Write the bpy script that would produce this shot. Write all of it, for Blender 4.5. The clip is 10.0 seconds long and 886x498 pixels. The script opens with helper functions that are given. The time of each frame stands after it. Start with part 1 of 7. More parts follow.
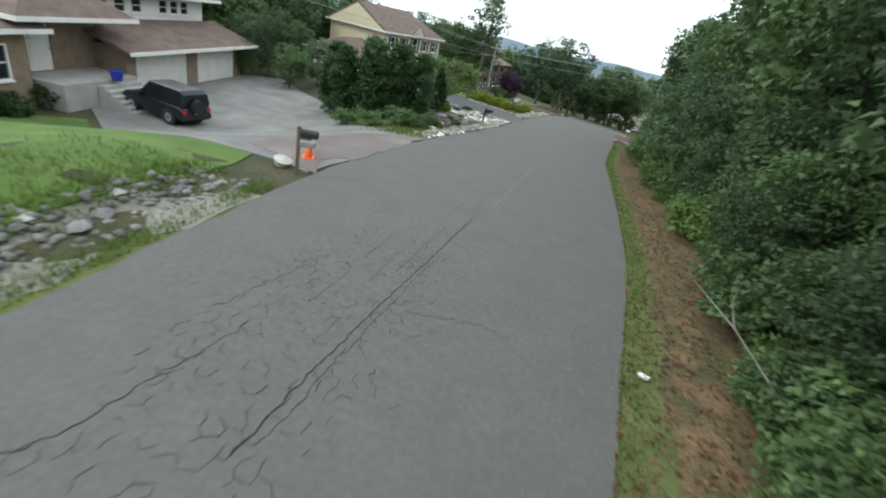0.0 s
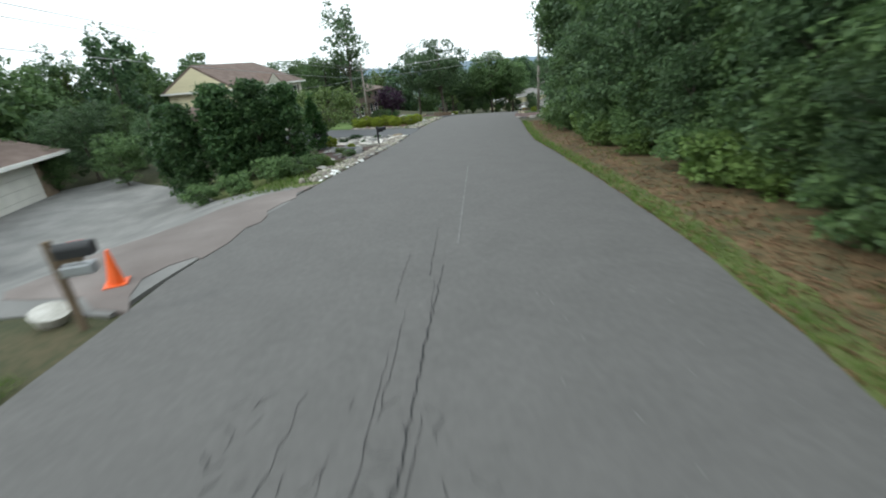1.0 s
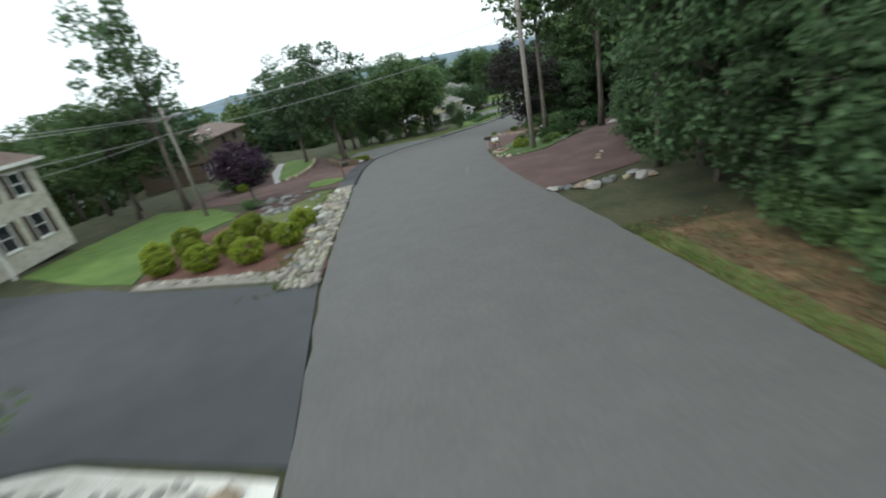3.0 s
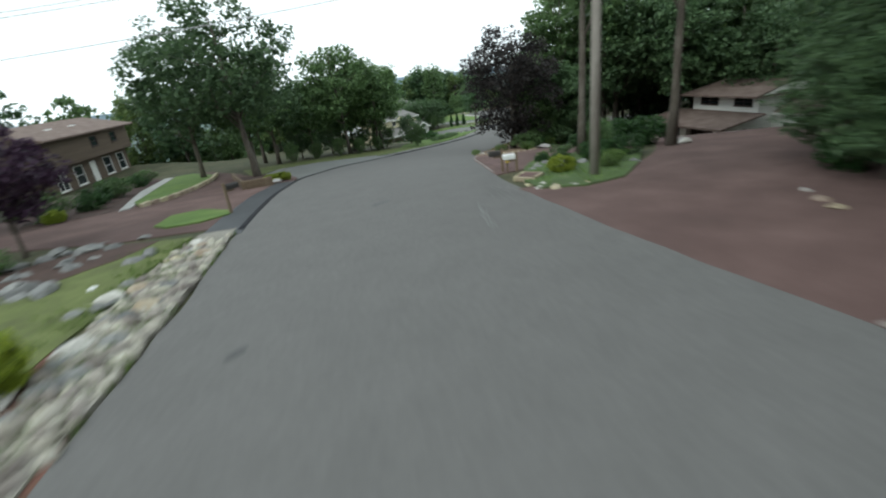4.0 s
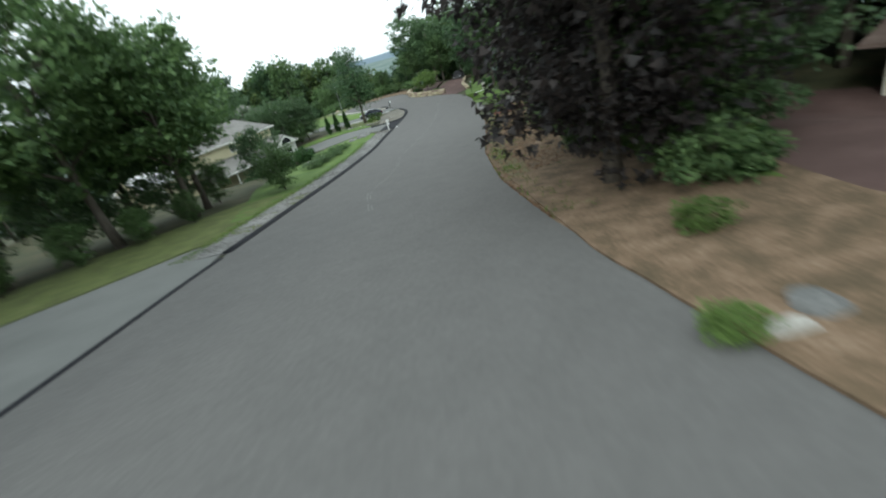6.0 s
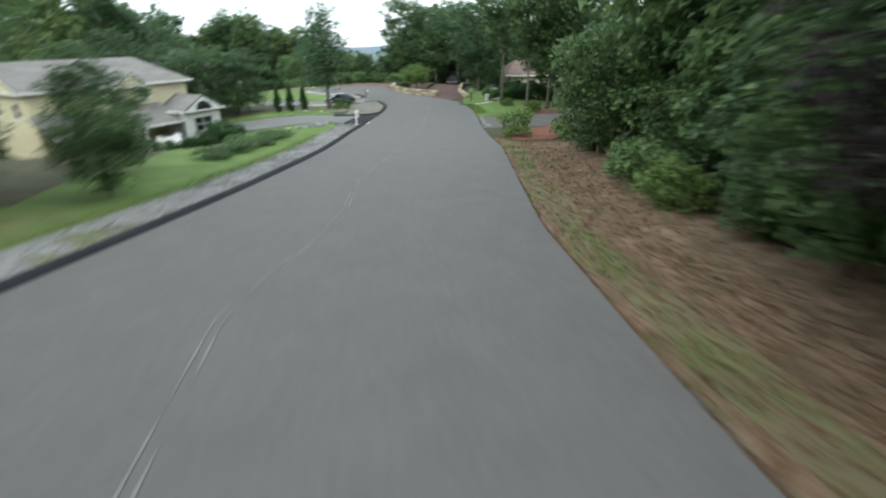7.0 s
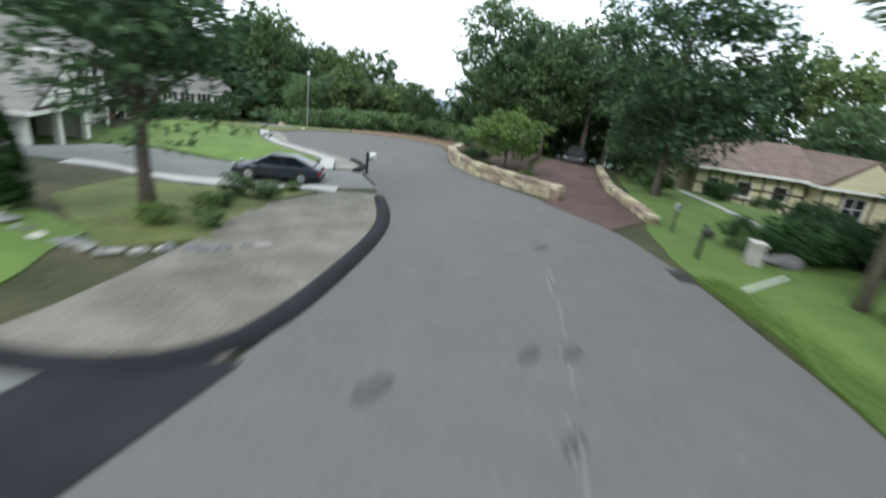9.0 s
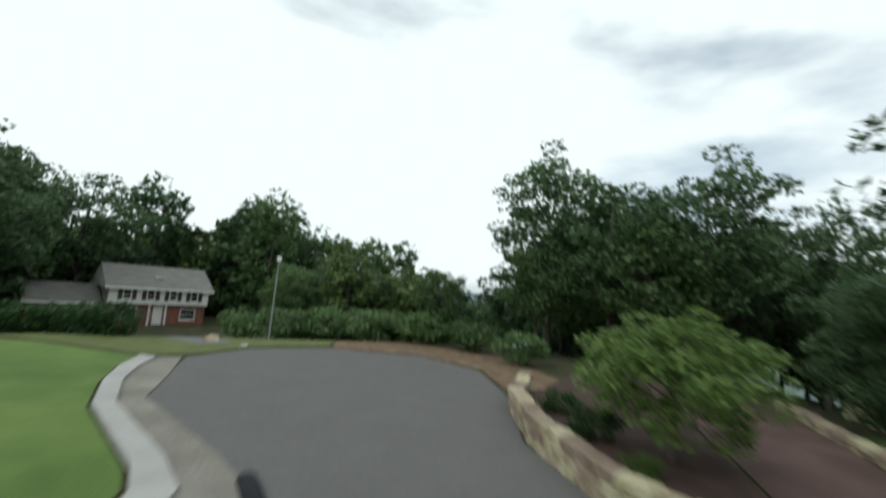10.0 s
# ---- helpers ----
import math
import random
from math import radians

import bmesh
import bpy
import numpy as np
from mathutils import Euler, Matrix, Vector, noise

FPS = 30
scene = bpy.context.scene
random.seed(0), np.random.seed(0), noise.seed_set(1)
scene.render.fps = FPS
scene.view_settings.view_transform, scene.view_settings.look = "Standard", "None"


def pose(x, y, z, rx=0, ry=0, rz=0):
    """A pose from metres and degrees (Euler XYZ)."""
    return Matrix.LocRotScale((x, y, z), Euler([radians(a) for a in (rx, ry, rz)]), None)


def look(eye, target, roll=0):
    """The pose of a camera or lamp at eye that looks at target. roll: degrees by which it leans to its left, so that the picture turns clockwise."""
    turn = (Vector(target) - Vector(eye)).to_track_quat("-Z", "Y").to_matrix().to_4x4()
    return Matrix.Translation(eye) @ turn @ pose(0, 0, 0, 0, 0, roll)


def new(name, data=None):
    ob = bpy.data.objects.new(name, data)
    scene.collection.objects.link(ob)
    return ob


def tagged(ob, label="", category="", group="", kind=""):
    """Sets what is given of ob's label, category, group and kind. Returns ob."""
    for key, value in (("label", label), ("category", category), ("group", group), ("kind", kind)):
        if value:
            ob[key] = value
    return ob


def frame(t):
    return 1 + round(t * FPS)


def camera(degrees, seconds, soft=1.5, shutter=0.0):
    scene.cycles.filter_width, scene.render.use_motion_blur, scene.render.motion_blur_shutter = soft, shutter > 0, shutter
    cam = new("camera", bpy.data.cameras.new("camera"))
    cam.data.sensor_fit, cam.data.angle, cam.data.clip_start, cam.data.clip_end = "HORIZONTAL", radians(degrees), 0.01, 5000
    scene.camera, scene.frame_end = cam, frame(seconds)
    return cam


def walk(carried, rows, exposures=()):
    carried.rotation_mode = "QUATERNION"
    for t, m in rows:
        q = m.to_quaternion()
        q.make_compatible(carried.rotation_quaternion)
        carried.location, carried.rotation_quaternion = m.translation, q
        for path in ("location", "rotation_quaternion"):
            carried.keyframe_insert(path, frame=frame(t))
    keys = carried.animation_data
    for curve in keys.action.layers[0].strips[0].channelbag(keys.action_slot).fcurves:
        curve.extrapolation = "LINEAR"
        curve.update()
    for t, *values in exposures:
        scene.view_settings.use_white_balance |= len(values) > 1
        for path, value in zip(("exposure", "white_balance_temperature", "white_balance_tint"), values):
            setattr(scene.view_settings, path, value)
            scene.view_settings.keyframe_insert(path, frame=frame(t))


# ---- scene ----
from mathutils.geometry import delaunay_2d_cdt

cam = camera(88.8, 10.0, soft=1.95, shutter=0.5)
PATH = [
    (0, (-0.04, -0.01, 0.18), (-0.68, 8.92, -4.27), 13.0),
    (0.3, (-0.12, 1.48, -0.42), (-0.65, 10.47, -4.77), 10.3),
    (0.5, (-0.39, 2.65, -0.83), (-0.49, 11.73, -5.01), 1.6),
    (0.6, (-0.42, 3.31, -0.99), (-0.51, 12.35, -5.26), -0.2),
    (1, (-0.67, 6.02, -1.49), (0.05, 15.21, -5.37), -5.2),
    (1.5, (-0.18, 12.94, -1.80), (0.68, 22.12, -5.68), -2.0),
    (2, (0.56, 20.66, -1.63), (1.63, 29.82, -5.49), -0.7),
    (2.5, (0.91, 28.30, -0.98), (2.62, 37.41, -4.75), -4.9),
    (2.7, (1.28, 31.99, -0.84), (3.33, 40.91, -4.85), -11.1),
    (3.8, (4.80, 48.72, -4.20), (8.60, 57.12, -8.07), -7.6),
    (4, (5.69, 51.79, -4.44), (9.61, 60.18, -8.21), -7.2),
    (4.5, (8.31, 59.36, -5.24), (12.72, 67.54, -8.93), -11.2),
    (5, (12.05, 66.47, -6.06), (17.07, 74.14, -10.05), -12.9),
    (5.5, (15.21, 73.88, -6.91), (20.65, 81.25, -10.92), -16.1),
    (5.7, (16.73, 76.94, -7.04), (22.32, 84.12, -11.18), -19.2),
    (6.8, (25.56, 88.70, -9.45), (31.91, 95.10, -13.78), 3.1),
    (7, (27.80, 91.64, -9.76), (34.34, 97.88, -14.02), -0.3),
    (7.5, (33.79, 99.01, -10.23), (40.54, 104.95, -14.60), -8.9),
    (8, (41.85, 106.12, -10.72), (47.65, 112.98, -15.11), 2.4),
    (8.5, (48.82, 113.39, -11.37), (54.37, 120.42, -15.83), 6.7),
    (9, (54.27, 120.55, -12.64), (60.13, 127.97, -15.93), 7.8),
    (9.5, (59.85, 128.00, -13.30), (65.50, 136.10, -14.86), 5.6),
    (10, (62.90, 134.20, -13.00), (68.30, 142.59, -12.30), 6.2),
]
walk(cam, [(t, look(eye, target, roll)) for t, eye, target, roll in PATH],
     [(0.0, 0.76, 6100, 4), (1.5, 0.66, 6100, 3), (2.7, 0.54, 6100, 3), (4.0, 0.54, 6050, 1), (5.7, 0.64, 6050, 0), (7.0, 1.0, 6050, 4), (8.5, 0.94, 5950, 6), (9.5, 0.64, 6050, 5), (10.0, 0.06, 6250, 1)])

# ---- world, sun, exposure ----
SUN_EL, SUN_AZ = 38.0, 250.0
world = bpy.data.worlds.new("sky")
scene.world = world
world.use_nodes = True
wn, wl = world.node_tree.nodes, world.node_tree.links
wn.clear()
w_out = wn.new("ShaderNodeOutputWorld")
w_bg = wn.new("ShaderNodeBackground")
w_sky = wn.new("ShaderNodeTexSky")
w_sky.sky_type = "NISHITA"
w_sky.sun_disc = False
w_sky.sun_elevation, w_sky.sun_rotation = radians(SUN_EL), radians(SUN_AZ)
w_sky.air_density, w_sky.dust_density, w_sky.ozone_density = 1.0, 3.0, 1.0
w_co = wn.new("ShaderNodeTexCoord")
w_map = wn.new("ShaderNodeMapping")
w_map.inputs["Scale"].default_value = (1.0, 1.0, 3.2)
w_noise = wn.new("ShaderNodeTexNoise")
w_noise.inputs["Scale"].default_value = 1.6
w_noise.inputs["Detail"].default_value = 7.0
w_ramp = wn.new("ShaderNodeValToRGB")
w_ramp.color_ramp.elements[0].position, w_ramp.color_ramp.elements[1].position = 0.22, 0.44
w_mix = wn.new("ShaderNodeMixRGB")
w_mix.inputs[2].default_value = (9.2, 9.5, 9.7, 1)
wl.new(w_co.outputs["Generated"], w_map.inputs["Vector"])
wl.new(w_map.outputs[0], w_noise.inputs["Vector"])
wl.new(w_noise.outputs["Fac"], w_ramp.inputs[0])
wl.new(w_ramp.outputs[0], w_mix.inputs[0])
wl.new(w_sky.outputs[0], w_mix.inputs[1])
wl.new(w_mix.outputs[0], w_bg.inputs[0])
w_bg.inputs[1].default_value = 0.105
wl.new(w_bg.outputs[0], w_out.inputs[0])
sun_data = bpy.data.lights.new("sun", "SUN")
sun_data.energy, sun_data.angle, sun_data.color = 0.7, radians(14), (1.0, 0.96, 0.9)
sun = new("sun", sun_data)
sun.matrix_world = pose(0, 0, 60, 90 - SUN_EL, 0, 180 - SUN_AZ)


# ---- materials ----
def shader(name, rough=0.8, metal=0.0, spec=0.5):
    m = bpy.data.materials.new(name)
    m.use_nodes = True
    b = m.node_tree.nodes["Principled BSDF"]
    b.inputs["Roughness"].default_value, b.inputs["Metallic"].default_value = rough, metal
    b.inputs["Specular IOR Level"].default_value = spec
    return m, m.node_tree.nodes, m.node_tree.links, b


def surface(name, stops, scale=1.0, detail=6.0, rough=0.85, bump=0.3, fine=40.0, metal=0.0, spec=0.4, stretch=(1, 1, 1), random_by="", fade=0.12, patch=0.0):
    """Two scales of noise through a colour ramp, with bump; random_by: 'object' or 'island' shifts the brightness piece by piece."""
    m, n, l, b = shader(name, rough, metal, spec)
    co = n.new("ShaderNodeTexCoord")
    mp = n.new("ShaderNodeMapping")
    mp.inputs["Scale"].default_value = stretch
    geo = n.new("ShaderNodeNewGeometry")
    l.new(geo.outputs["Position"], mp.inputs["Vector"])
    big = n.new("ShaderNodeTexNoise")
    big.inputs["Scale"].default_value, big.inputs["Detail"].default_value = scale, detail
    small = n.new("ShaderNodeTexNoise")
    small.inputs["Scale"].default_value, small.inputs["Detail"].default_value = fine, 3.0
    for k in (big, small):
        l.new(mp.outputs[0], k.inputs["Vector"])
    mix = n.new("ShaderNodeMath")
    mix.operation = "MULTIPLY_ADD"
    mix.inputs[1].default_value = 0.45
    l.new(small.outputs["Fac"], mix.inputs[0])
    half = n.new("ShaderNodeMath")
    half.operation = "MULTIPLY"
    half.inputs[1].default_value = 0.6
    l.new(big.outputs["Fac"], half.inputs[0])
    l.new(half.outputs[0], mix.inputs[2])
    ramp = n.new("ShaderNodeValToRGB")
    while len(ramp.color_ramp.elements) < len(stops):
        ramp.color_ramp.elements.new(0.5)
    for e, (p, c) in zip(ramp.color_ramp.elements, stops):
        e.position, e.color = p, (*c, 1)
    l.new(mix.outputs[0], ramp.inputs[0])
    colour = ramp.outputs[0]
    if random_by:
        hsv = n.new("ShaderNodeHueSaturation")
        src = n.new("ShaderNodeObjectInfo").outputs["Random"] if random_by == "object" else geo.outputs["Random Per Island"]
        rng = n.new("ShaderNodeMapRange")
        rng.inputs["To Min"].default_value, rng.inputs["To Max"].default_value = 1 - fade * 2.2, 1 + fade * 2.2
        l.new(src, rng.inputs["Value"])
        l.new(rng.outputs[0], hsv.inputs["Value"])
        rng2 = n.new("ShaderNodeMapRange")
        rng2.inputs["To Min"].default_value, rng2.inputs["To Max"].default_value = 0.5 - fade * 0.22, 0.5 + fade * 0.22
        l.new(src, rng2.inputs["Value"])
        l.new(rng2.outputs[0], hsv.inputs["Hue"])
        l.new(colour, hsv.inputs["Color"])
        colour = hsv.outputs[0]
    if patch:
        wide = n.new("ShaderNodeTexNoise")
        wide.inputs["Scale"].default_value, wide.inputs["Detail"].default_value = scale * 0.13, 4.0
        l.new(mp.outputs[0], wide.inputs["Vector"])
        rng3 = n.new("ShaderNodeMapRange")
        rng3.inputs["From Min"].default_value, rng3.inputs["From Max"].default_value = 0.3, 0.7
        rng3.inputs["To Min"].default_value, rng3.inputs["To Max"].default_value = 1 - patch, 1 + patch
        l.new(wide.outputs["Fac"], rng3.inputs["Value"])
        hsv2 = n.new("ShaderNodeHueSaturation")
        l.new(rng3.outputs[0], hsv2.inputs["Value"])
        l.new(colour, hsv2.inputs["Color"])
        colour = hsv2.outputs[0]
    l.new(colour, b.inputs["Base Color"])
    if bump:
        bp = n.new("ShaderNodeBump")
        bp.inputs["Strength"].default_value, bp.inputs["Distance"].default_value = bump, 0.02
        l.new(mix.outputs[0], bp.inputs["Height"])
        l.new(bp.outputs[0], b.inputs["Normal"])
    return m


def leaf(name, dark, light, fade=0.22):
    m, n, l, b = shader(name, 0.55, 0.0, 0.3)
    geo = n.new("ShaderNodeNewGeometry")
    info = n.new("ShaderNodeObjectInfo")
    ramp = n.new("ShaderNodeValToRGB")
    ramp.color_ramp.elements[0].color, ramp.color_ramp.elements[1].color = (*dark, 1), (*light, 1)
    l.new(geo.outputs["Random Per Island"], ramp.inputs[0])
    hsv = n.new("ShaderNodeHueSaturation")
    rng = n.new("ShaderNodeMapRange")
    rng.inputs["To Min"].default_value, rng.inputs["To Max"].default_value = 1 - fade, 1 + fade
    l.new(info.outputs["Random"], rng.inputs["Value"])
    l.new(rng.outputs[0], hsv.inputs["Value"])
    l.new(ramp.outputs[0], hsv.inputs["Color"])
    l.new(hsv.outputs[0], b.inputs["Base Color"])
    tr = n.new("ShaderNodeBsdfTranslucent")
    l.new(hsv.outputs[0], tr.inputs["Color"])
    mx = n.new("ShaderNodeMixShader")
    mx.inputs[0].default_value = 0.38
    l.new(b.outputs[0], mx.inputs[1])
    l.new(tr.outputs[0], mx.inputs[2])
    l.new(mx.outputs[0], n["Material Output"].inputs["Surface"])
    return m


def plain(name, c, rough=0.6, metal=0.0, spec=0.5, var=0.12):
    lo, hi = tuple(v * (1 - var) for v in c), tuple(min(1, v * (1 + var)) for v in c)
    return surface(name, [(0.3, lo), (0.7, hi)], 1.3, 4, rough, 0.05, 30, metal, spec)


M = {}
M["asphalt"] = surface("road asphalt", [(0.2, (0.1, 0.096, 0.092)), (0.5, (0.126, 0.121, 0.116)), (0.8, (0.158, 0.152, 0.146))], 9.0, 6, 0.93, 0.12, 150, spec=0.25, patch=0.05)
M["asphalt_dark"] = surface("sealed asphalt", [(0.3, (0.03, 0.031, 0.034)), (0.7, (0.055, 0.057, 0.062))], 0.8, 5, 0.6, 0.2, 90, patch=0.1)
M["asphalt_strip"] = surface("fresh asphalt", [(0.3, (0.012, 0.012, 0.014)), (0.7, (0.028, 0.028, 0.033))], 0.8, 5, 0.92, 0.3, 90, spec=0.2)
M["asphalt_grey"] = surface("weathered asphalt", [(0.3, (0.115, 0.116, 0.11)), (0.7, (0.175, 0.177, 0.167))], 0.5, 7, 0.9, 0.3, 90, patch=0.12)
M["crack"] = surface("crack", [(0.3, (0.018, 0.018, 0.018)), (0.7, (0.04, 0.04, 0.04))], 2, 3, 0.95, 0)
M["gravel"] = surface("grey gravel", [(0.3, (0.13, 0.13, 0.125)), (0.5, (0.19, 0.186, 0.178)), (0.7, (0.27, 0.262, 0.25))], 0.7, 8, 0.95, 0.5, 45, patch=0.12)
M["gravel_red"] = surface("red gravel", [(0.3, (0.062, 0.037, 0.033)), (0.5, (0.096, 0.057, 0.05)), (0.72, (0.148, 0.093, 0.083))], 0.6, 8, 0.95, 0.5, 45, patch=0.15)
M["gravel_white"] = surface("white gravel", [(0.3, (0.42, 0.39, 0.34)), (0.5, (0.62, 0.59, 0.53)), (0.7, (0.8, 0.78, 0.74))], 1.2, 8, 0.9, 0.6, 20)
M["grit"] = surface("sandy stone verge", [(0.3, (0.13, 0.12, 0.1)), (0.5, (0.21, 0.195, 0.165)), (0.7, (0.3, 0.28, 0.245))], 0.9, 8, 0.95, 0.6, 14, patch=0.15)
M["grass"] = surface("lawn", [(0.3, (0.06, 0.1, 0.022)), (0.5, (0.09, 0.148, 0.03)), (0.72, (0.14, 0.2, 0.048))], 0.8, 8, 0.95, 0.6, 25, patch=0.2)
M["verge"] = surface("grassy verge", [(0.28, (0.06, 0.06, 0.028)), (0.45, (0.09, 0.105, 0.034)), (0.6, (0.12, 0.145, 0.042)), (0.75, (0.18, 0.16, 0.085))], 1.3, 8, 0.95, 0.6, 16)
M["litter"] = surface("leaf litter", [(0.28, (0.055, 0.044, 0.026)), (0.45, (0.11, 0.078, 0.045)), (0.58, (0.19, 0.125, 0.078)), (0.72, (0.27, 0.2, 0.14))], 1.6, 9, 0.95, 0.7, 14)
M["mulch"] = surface("bark mulch", [(0.3, (0.03, 0.018, 0.014)), (0.7, (0.085, 0.05, 0.04))], 1.6, 8, 0.95, 0.7, 22)
M["mulch_red"] = surface("red mulch", [(0.3, (0.075, 0.035, 0.027)), (0.7, (0.15, 0.07, 0.05))], 1.6, 8, 0.95, 0.7, 22)
M["woodfloor"] = surface("forest floor", [(0.3, (0.02, 0.022, 0.01)), (0.5, (0.045, 0.05, 0.02)), (0.7, (0.09, 0.075, 0.04))], 0.7, 9, 0.95, 0.7, 8)
M["rock"] = surface("grey rock", [(0.3, (0.085, 0.088, 0.085)), (0.5, (0.16, 0.16, 0.155)), (0.72, (0.27, 0.265, 0.25))], 2.2, 9, 0.9, 0.8, 18, random_by="object", fade=0.12)
M["rock_pale"] = surface("pale rock", [(0.3, (0.22, 0.205, 0.18)), (0.5, (0.36, 0.34, 0.31)), (0.72, (0.52, 0.5, 0.47))], 2.2, 9, 0.9, 0.8, 18, random_by="object", fade=0.12)
M["rock_tan"] = surface("tan wall stone", [(0.3, (0.17, 0.132, 0.085)), (0.5, (0.31, 0.252, 0.172)), (0.72, (0.45, 0.4, 0.305))], 2.2, 9, 0.9, 0.8, 18, random_by="object", fade=0.16)
M["concrete"] = surface("concrete", [(0.3, (0.28, 0.275, 0.26)), (0.7, (0.44, 0.43, 0.41))], 1.2, 7, 0.9, 0.3, 40)
M["bark"] = surface("bark", [(0.3, (0.045, 0.036, 0.028)), (0.5, (0.1, 0.085, 0.068)), (0.7, (0.18, 0.16, 0.135))], 3, 8, 0.95, 0.9, 22, stretch=(1, 1, 0.25))
M["pole_wood"] = surface("weathered pole wood", [(0.3, (0.16, 0.14, 0.12)), (0.7, (0.3, 0.275, 0.24))], 3, 6, 0.9, 0.5, 30, stretch=(1, 1, 0.12))
M["wood"] = surface("post wood", [(0.3, (0.1, 0.07, 0.045)), (0.7, (0.2, 0.15, 0.1))], 3, 6, 0.9, 0.5, 30, stretch=(1, 1, 0.15))
M["shingle"] = surface("brown shingle", [(0.3, (0.1, 0.07, 0.058)), (0.5, (0.15, 0.108, 0.09)), (0.7, (0.21, 0.158, 0.135))], 1.2, 7, 0.95, 0.6, 14, stretch=(1, 1, 3))
M["shingle_grey"] = surface("grey shingle", [(0.3, (0.13, 0.125, 0.115)), (0.7, (0.24, 0.23, 0.215))], 1.2, 7, 0.95, 0.6, 14, stretch=(1, 1, 3))
M["siding_yellow"] = surface("pale yellow siding", [(0.3, (0.56, 0.5, 0.32)), (0.7, (0.7, 0.64, 0.44))], 0.8, 5, 0.7, 0.1, 12, stretch=(0.3, 0.3, 6))
M["siding_white"] = surface("white siding", [(0.3, (0.62, 0.62, 0.58)), (0.7, (0.78, 0.78, 0.74))], 0.8, 5, 0.7, 0.1, 12, stretch=(0.3, 0.3, 6))
M["siding_brown"] = surface("brown siding", [(0.3, (0.075, 0.053, 0.036)), (0.7, (0.13, 0.096, 0.068))], 0.8, 5, 0.8, 0.2, 12, stretch=(0.3, 0.3, 6))
M["facade_stone"] = surface("light stone facing", [(0.3, (0.32, 0.29, 0.23)), (0.5, (0.48, 0.45, 0.37)), (0.7, (0.62, 0.59, 0.52))], 2.5, 6, 0.9, 0.5, 10)
M["brick_tan"] = surface("tan brick", [(0.3, (0.17, 0.125, 0.085)), (0.7, (0.3, 0.23, 0.165))], 2.5, 6, 0.9, 0.4, 16)
M["brick_red"] = surface("red brick", [(0.3, (0.15, 0.06, 0.04)), (0.7, (0.26, 0.12, 0.085))], 2.5, 6, 0.9, 0.4, 16)
M["trim"] = plain("white trim", (0.74, 0.73, 0.69), 0.55)
M["door_white"] = plain("white door paint", (0.7, 0.68, 0.62), 0.55)
M["beam"] = plain("dark timber", (0.05, 0.035, 0.025), 0.8)
M["black"] = plain("black paint", (0.018, 0.018, 0.02), 0.45)
M["white"] = plain("white paint", (0.78, 0.78, 0.76), 0.45)
M["rubber"] = plain("tyre rubber", (0.02, 0.02, 0.02), 0.9)
M["chrome"] = plain("alloy metal", (0.55, 0.56, 0.57), 0.3, 0.9)
M["car_blue"] = plain("dark blue car paint", (0.012, 0.016, 0.024), 0.25, 0.3, 0.6)
M["car_grey"] = plain("slate grey car paint", (0.035, 0.042, 0.055), 0.22, 0.5, 0.6)
M["red_lens"] = plain("red lens", (0.35, 0.015, 0.015), 0.25)
M["cone_orange"] = plain("orange plastic", (0.85, 0.13, 0.02), 0.5)
M["blue_plastic"] = plain("blue plastic", (0.02, 0.04, 0.35), 0.45)
M["metal_grey"] = plain("galvanised metal", (0.36, 0.37, 0.38), 0.45, 0.6)
M["iron"] = plain("cast iron", (0.05, 0.045, 0.042), 0.7, 0.4)
M["cable"] = plain("grey cable", (0.3, 0.3, 0.3), 0.6)
M["yellow"] = plain("yellow paint", (0.7, 0.5, 0.05), 0.5)
M["red_paint"] = plain("red plastic", (0.5, 0.05, 0.03), 0.5)
M["straw"] = plain("dry straw", (0.3, 0.22, 0.1), 0.9)
M["gravel_mix"] = surface("grey-brown gravel", [(0.3, (0.13, 0.112, 0.102)), (0.5, (0.18, 0.152, 0.14)), (0.72, (0.25, 0.22, 0.205))], 0.6, 8, 0.95, 0.5, 45, patch=0.2)
M["scrape"] = surface("scraped pale asphalt", [(0.3, (0.135, 0.132, 0.128)), (0.7, (0.21, 0.207, 0.2))], 4, 5, 0.9, 0.1)
M["stain"] = surface("oil stain", [(0.3, (0.05, 0.05, 0.05)), (0.7, (0.085, 0.085, 0.083))], 3, 6, 0.7, 0.1)
M["pebble"] = surface("grey pebbles", [(0.3, (0.1, 0.1, 0.095)), (0.5, (0.17, 0.165, 0.155)), (0.72, (0.28, 0.27, 0.255))], 2.2, 6, 0.9, 0.5, 18, random_by="island", fade=0.16)
M["pebble_mix"] = surface("tan and pale stones", [(0.3, (0.16, 0.14, 0.11)), (0.5, (0.27, 0.245, 0.205)), (0.72, (0.42, 0.39, 0.345))], 2.2, 6, 0.9, 0.5, 18, random_by="island", fade=0.18)
M["litter_moss"] = surface("mossy leaf litter", [(0.28, (0.045, 0.043, 0.022)), (0.45, (0.085, 0.078, 0.036)), (0.58, (0.165, 0.108, 0.054)), (0.72, (0.25, 0.165, 0.09))], 1.6, 9, 0.95, 0.7, 14)
M["mulch_bright"] = surface("bright red mulch", [(0.3, (0.11, 0.04, 0.027)), (0.7, (0.21, 0.085, 0.056))], 1.6, 8, 0.95, 0.7, 22)
M["asphalt_worn"] = surface("worn dark asphalt", [(0.3, (0.078, 0.072, 0.066)), (0.7, (0.135, 0.125, 0.115))], 0.8, 8, 0.92, 0.25, 60, patch=0.2)
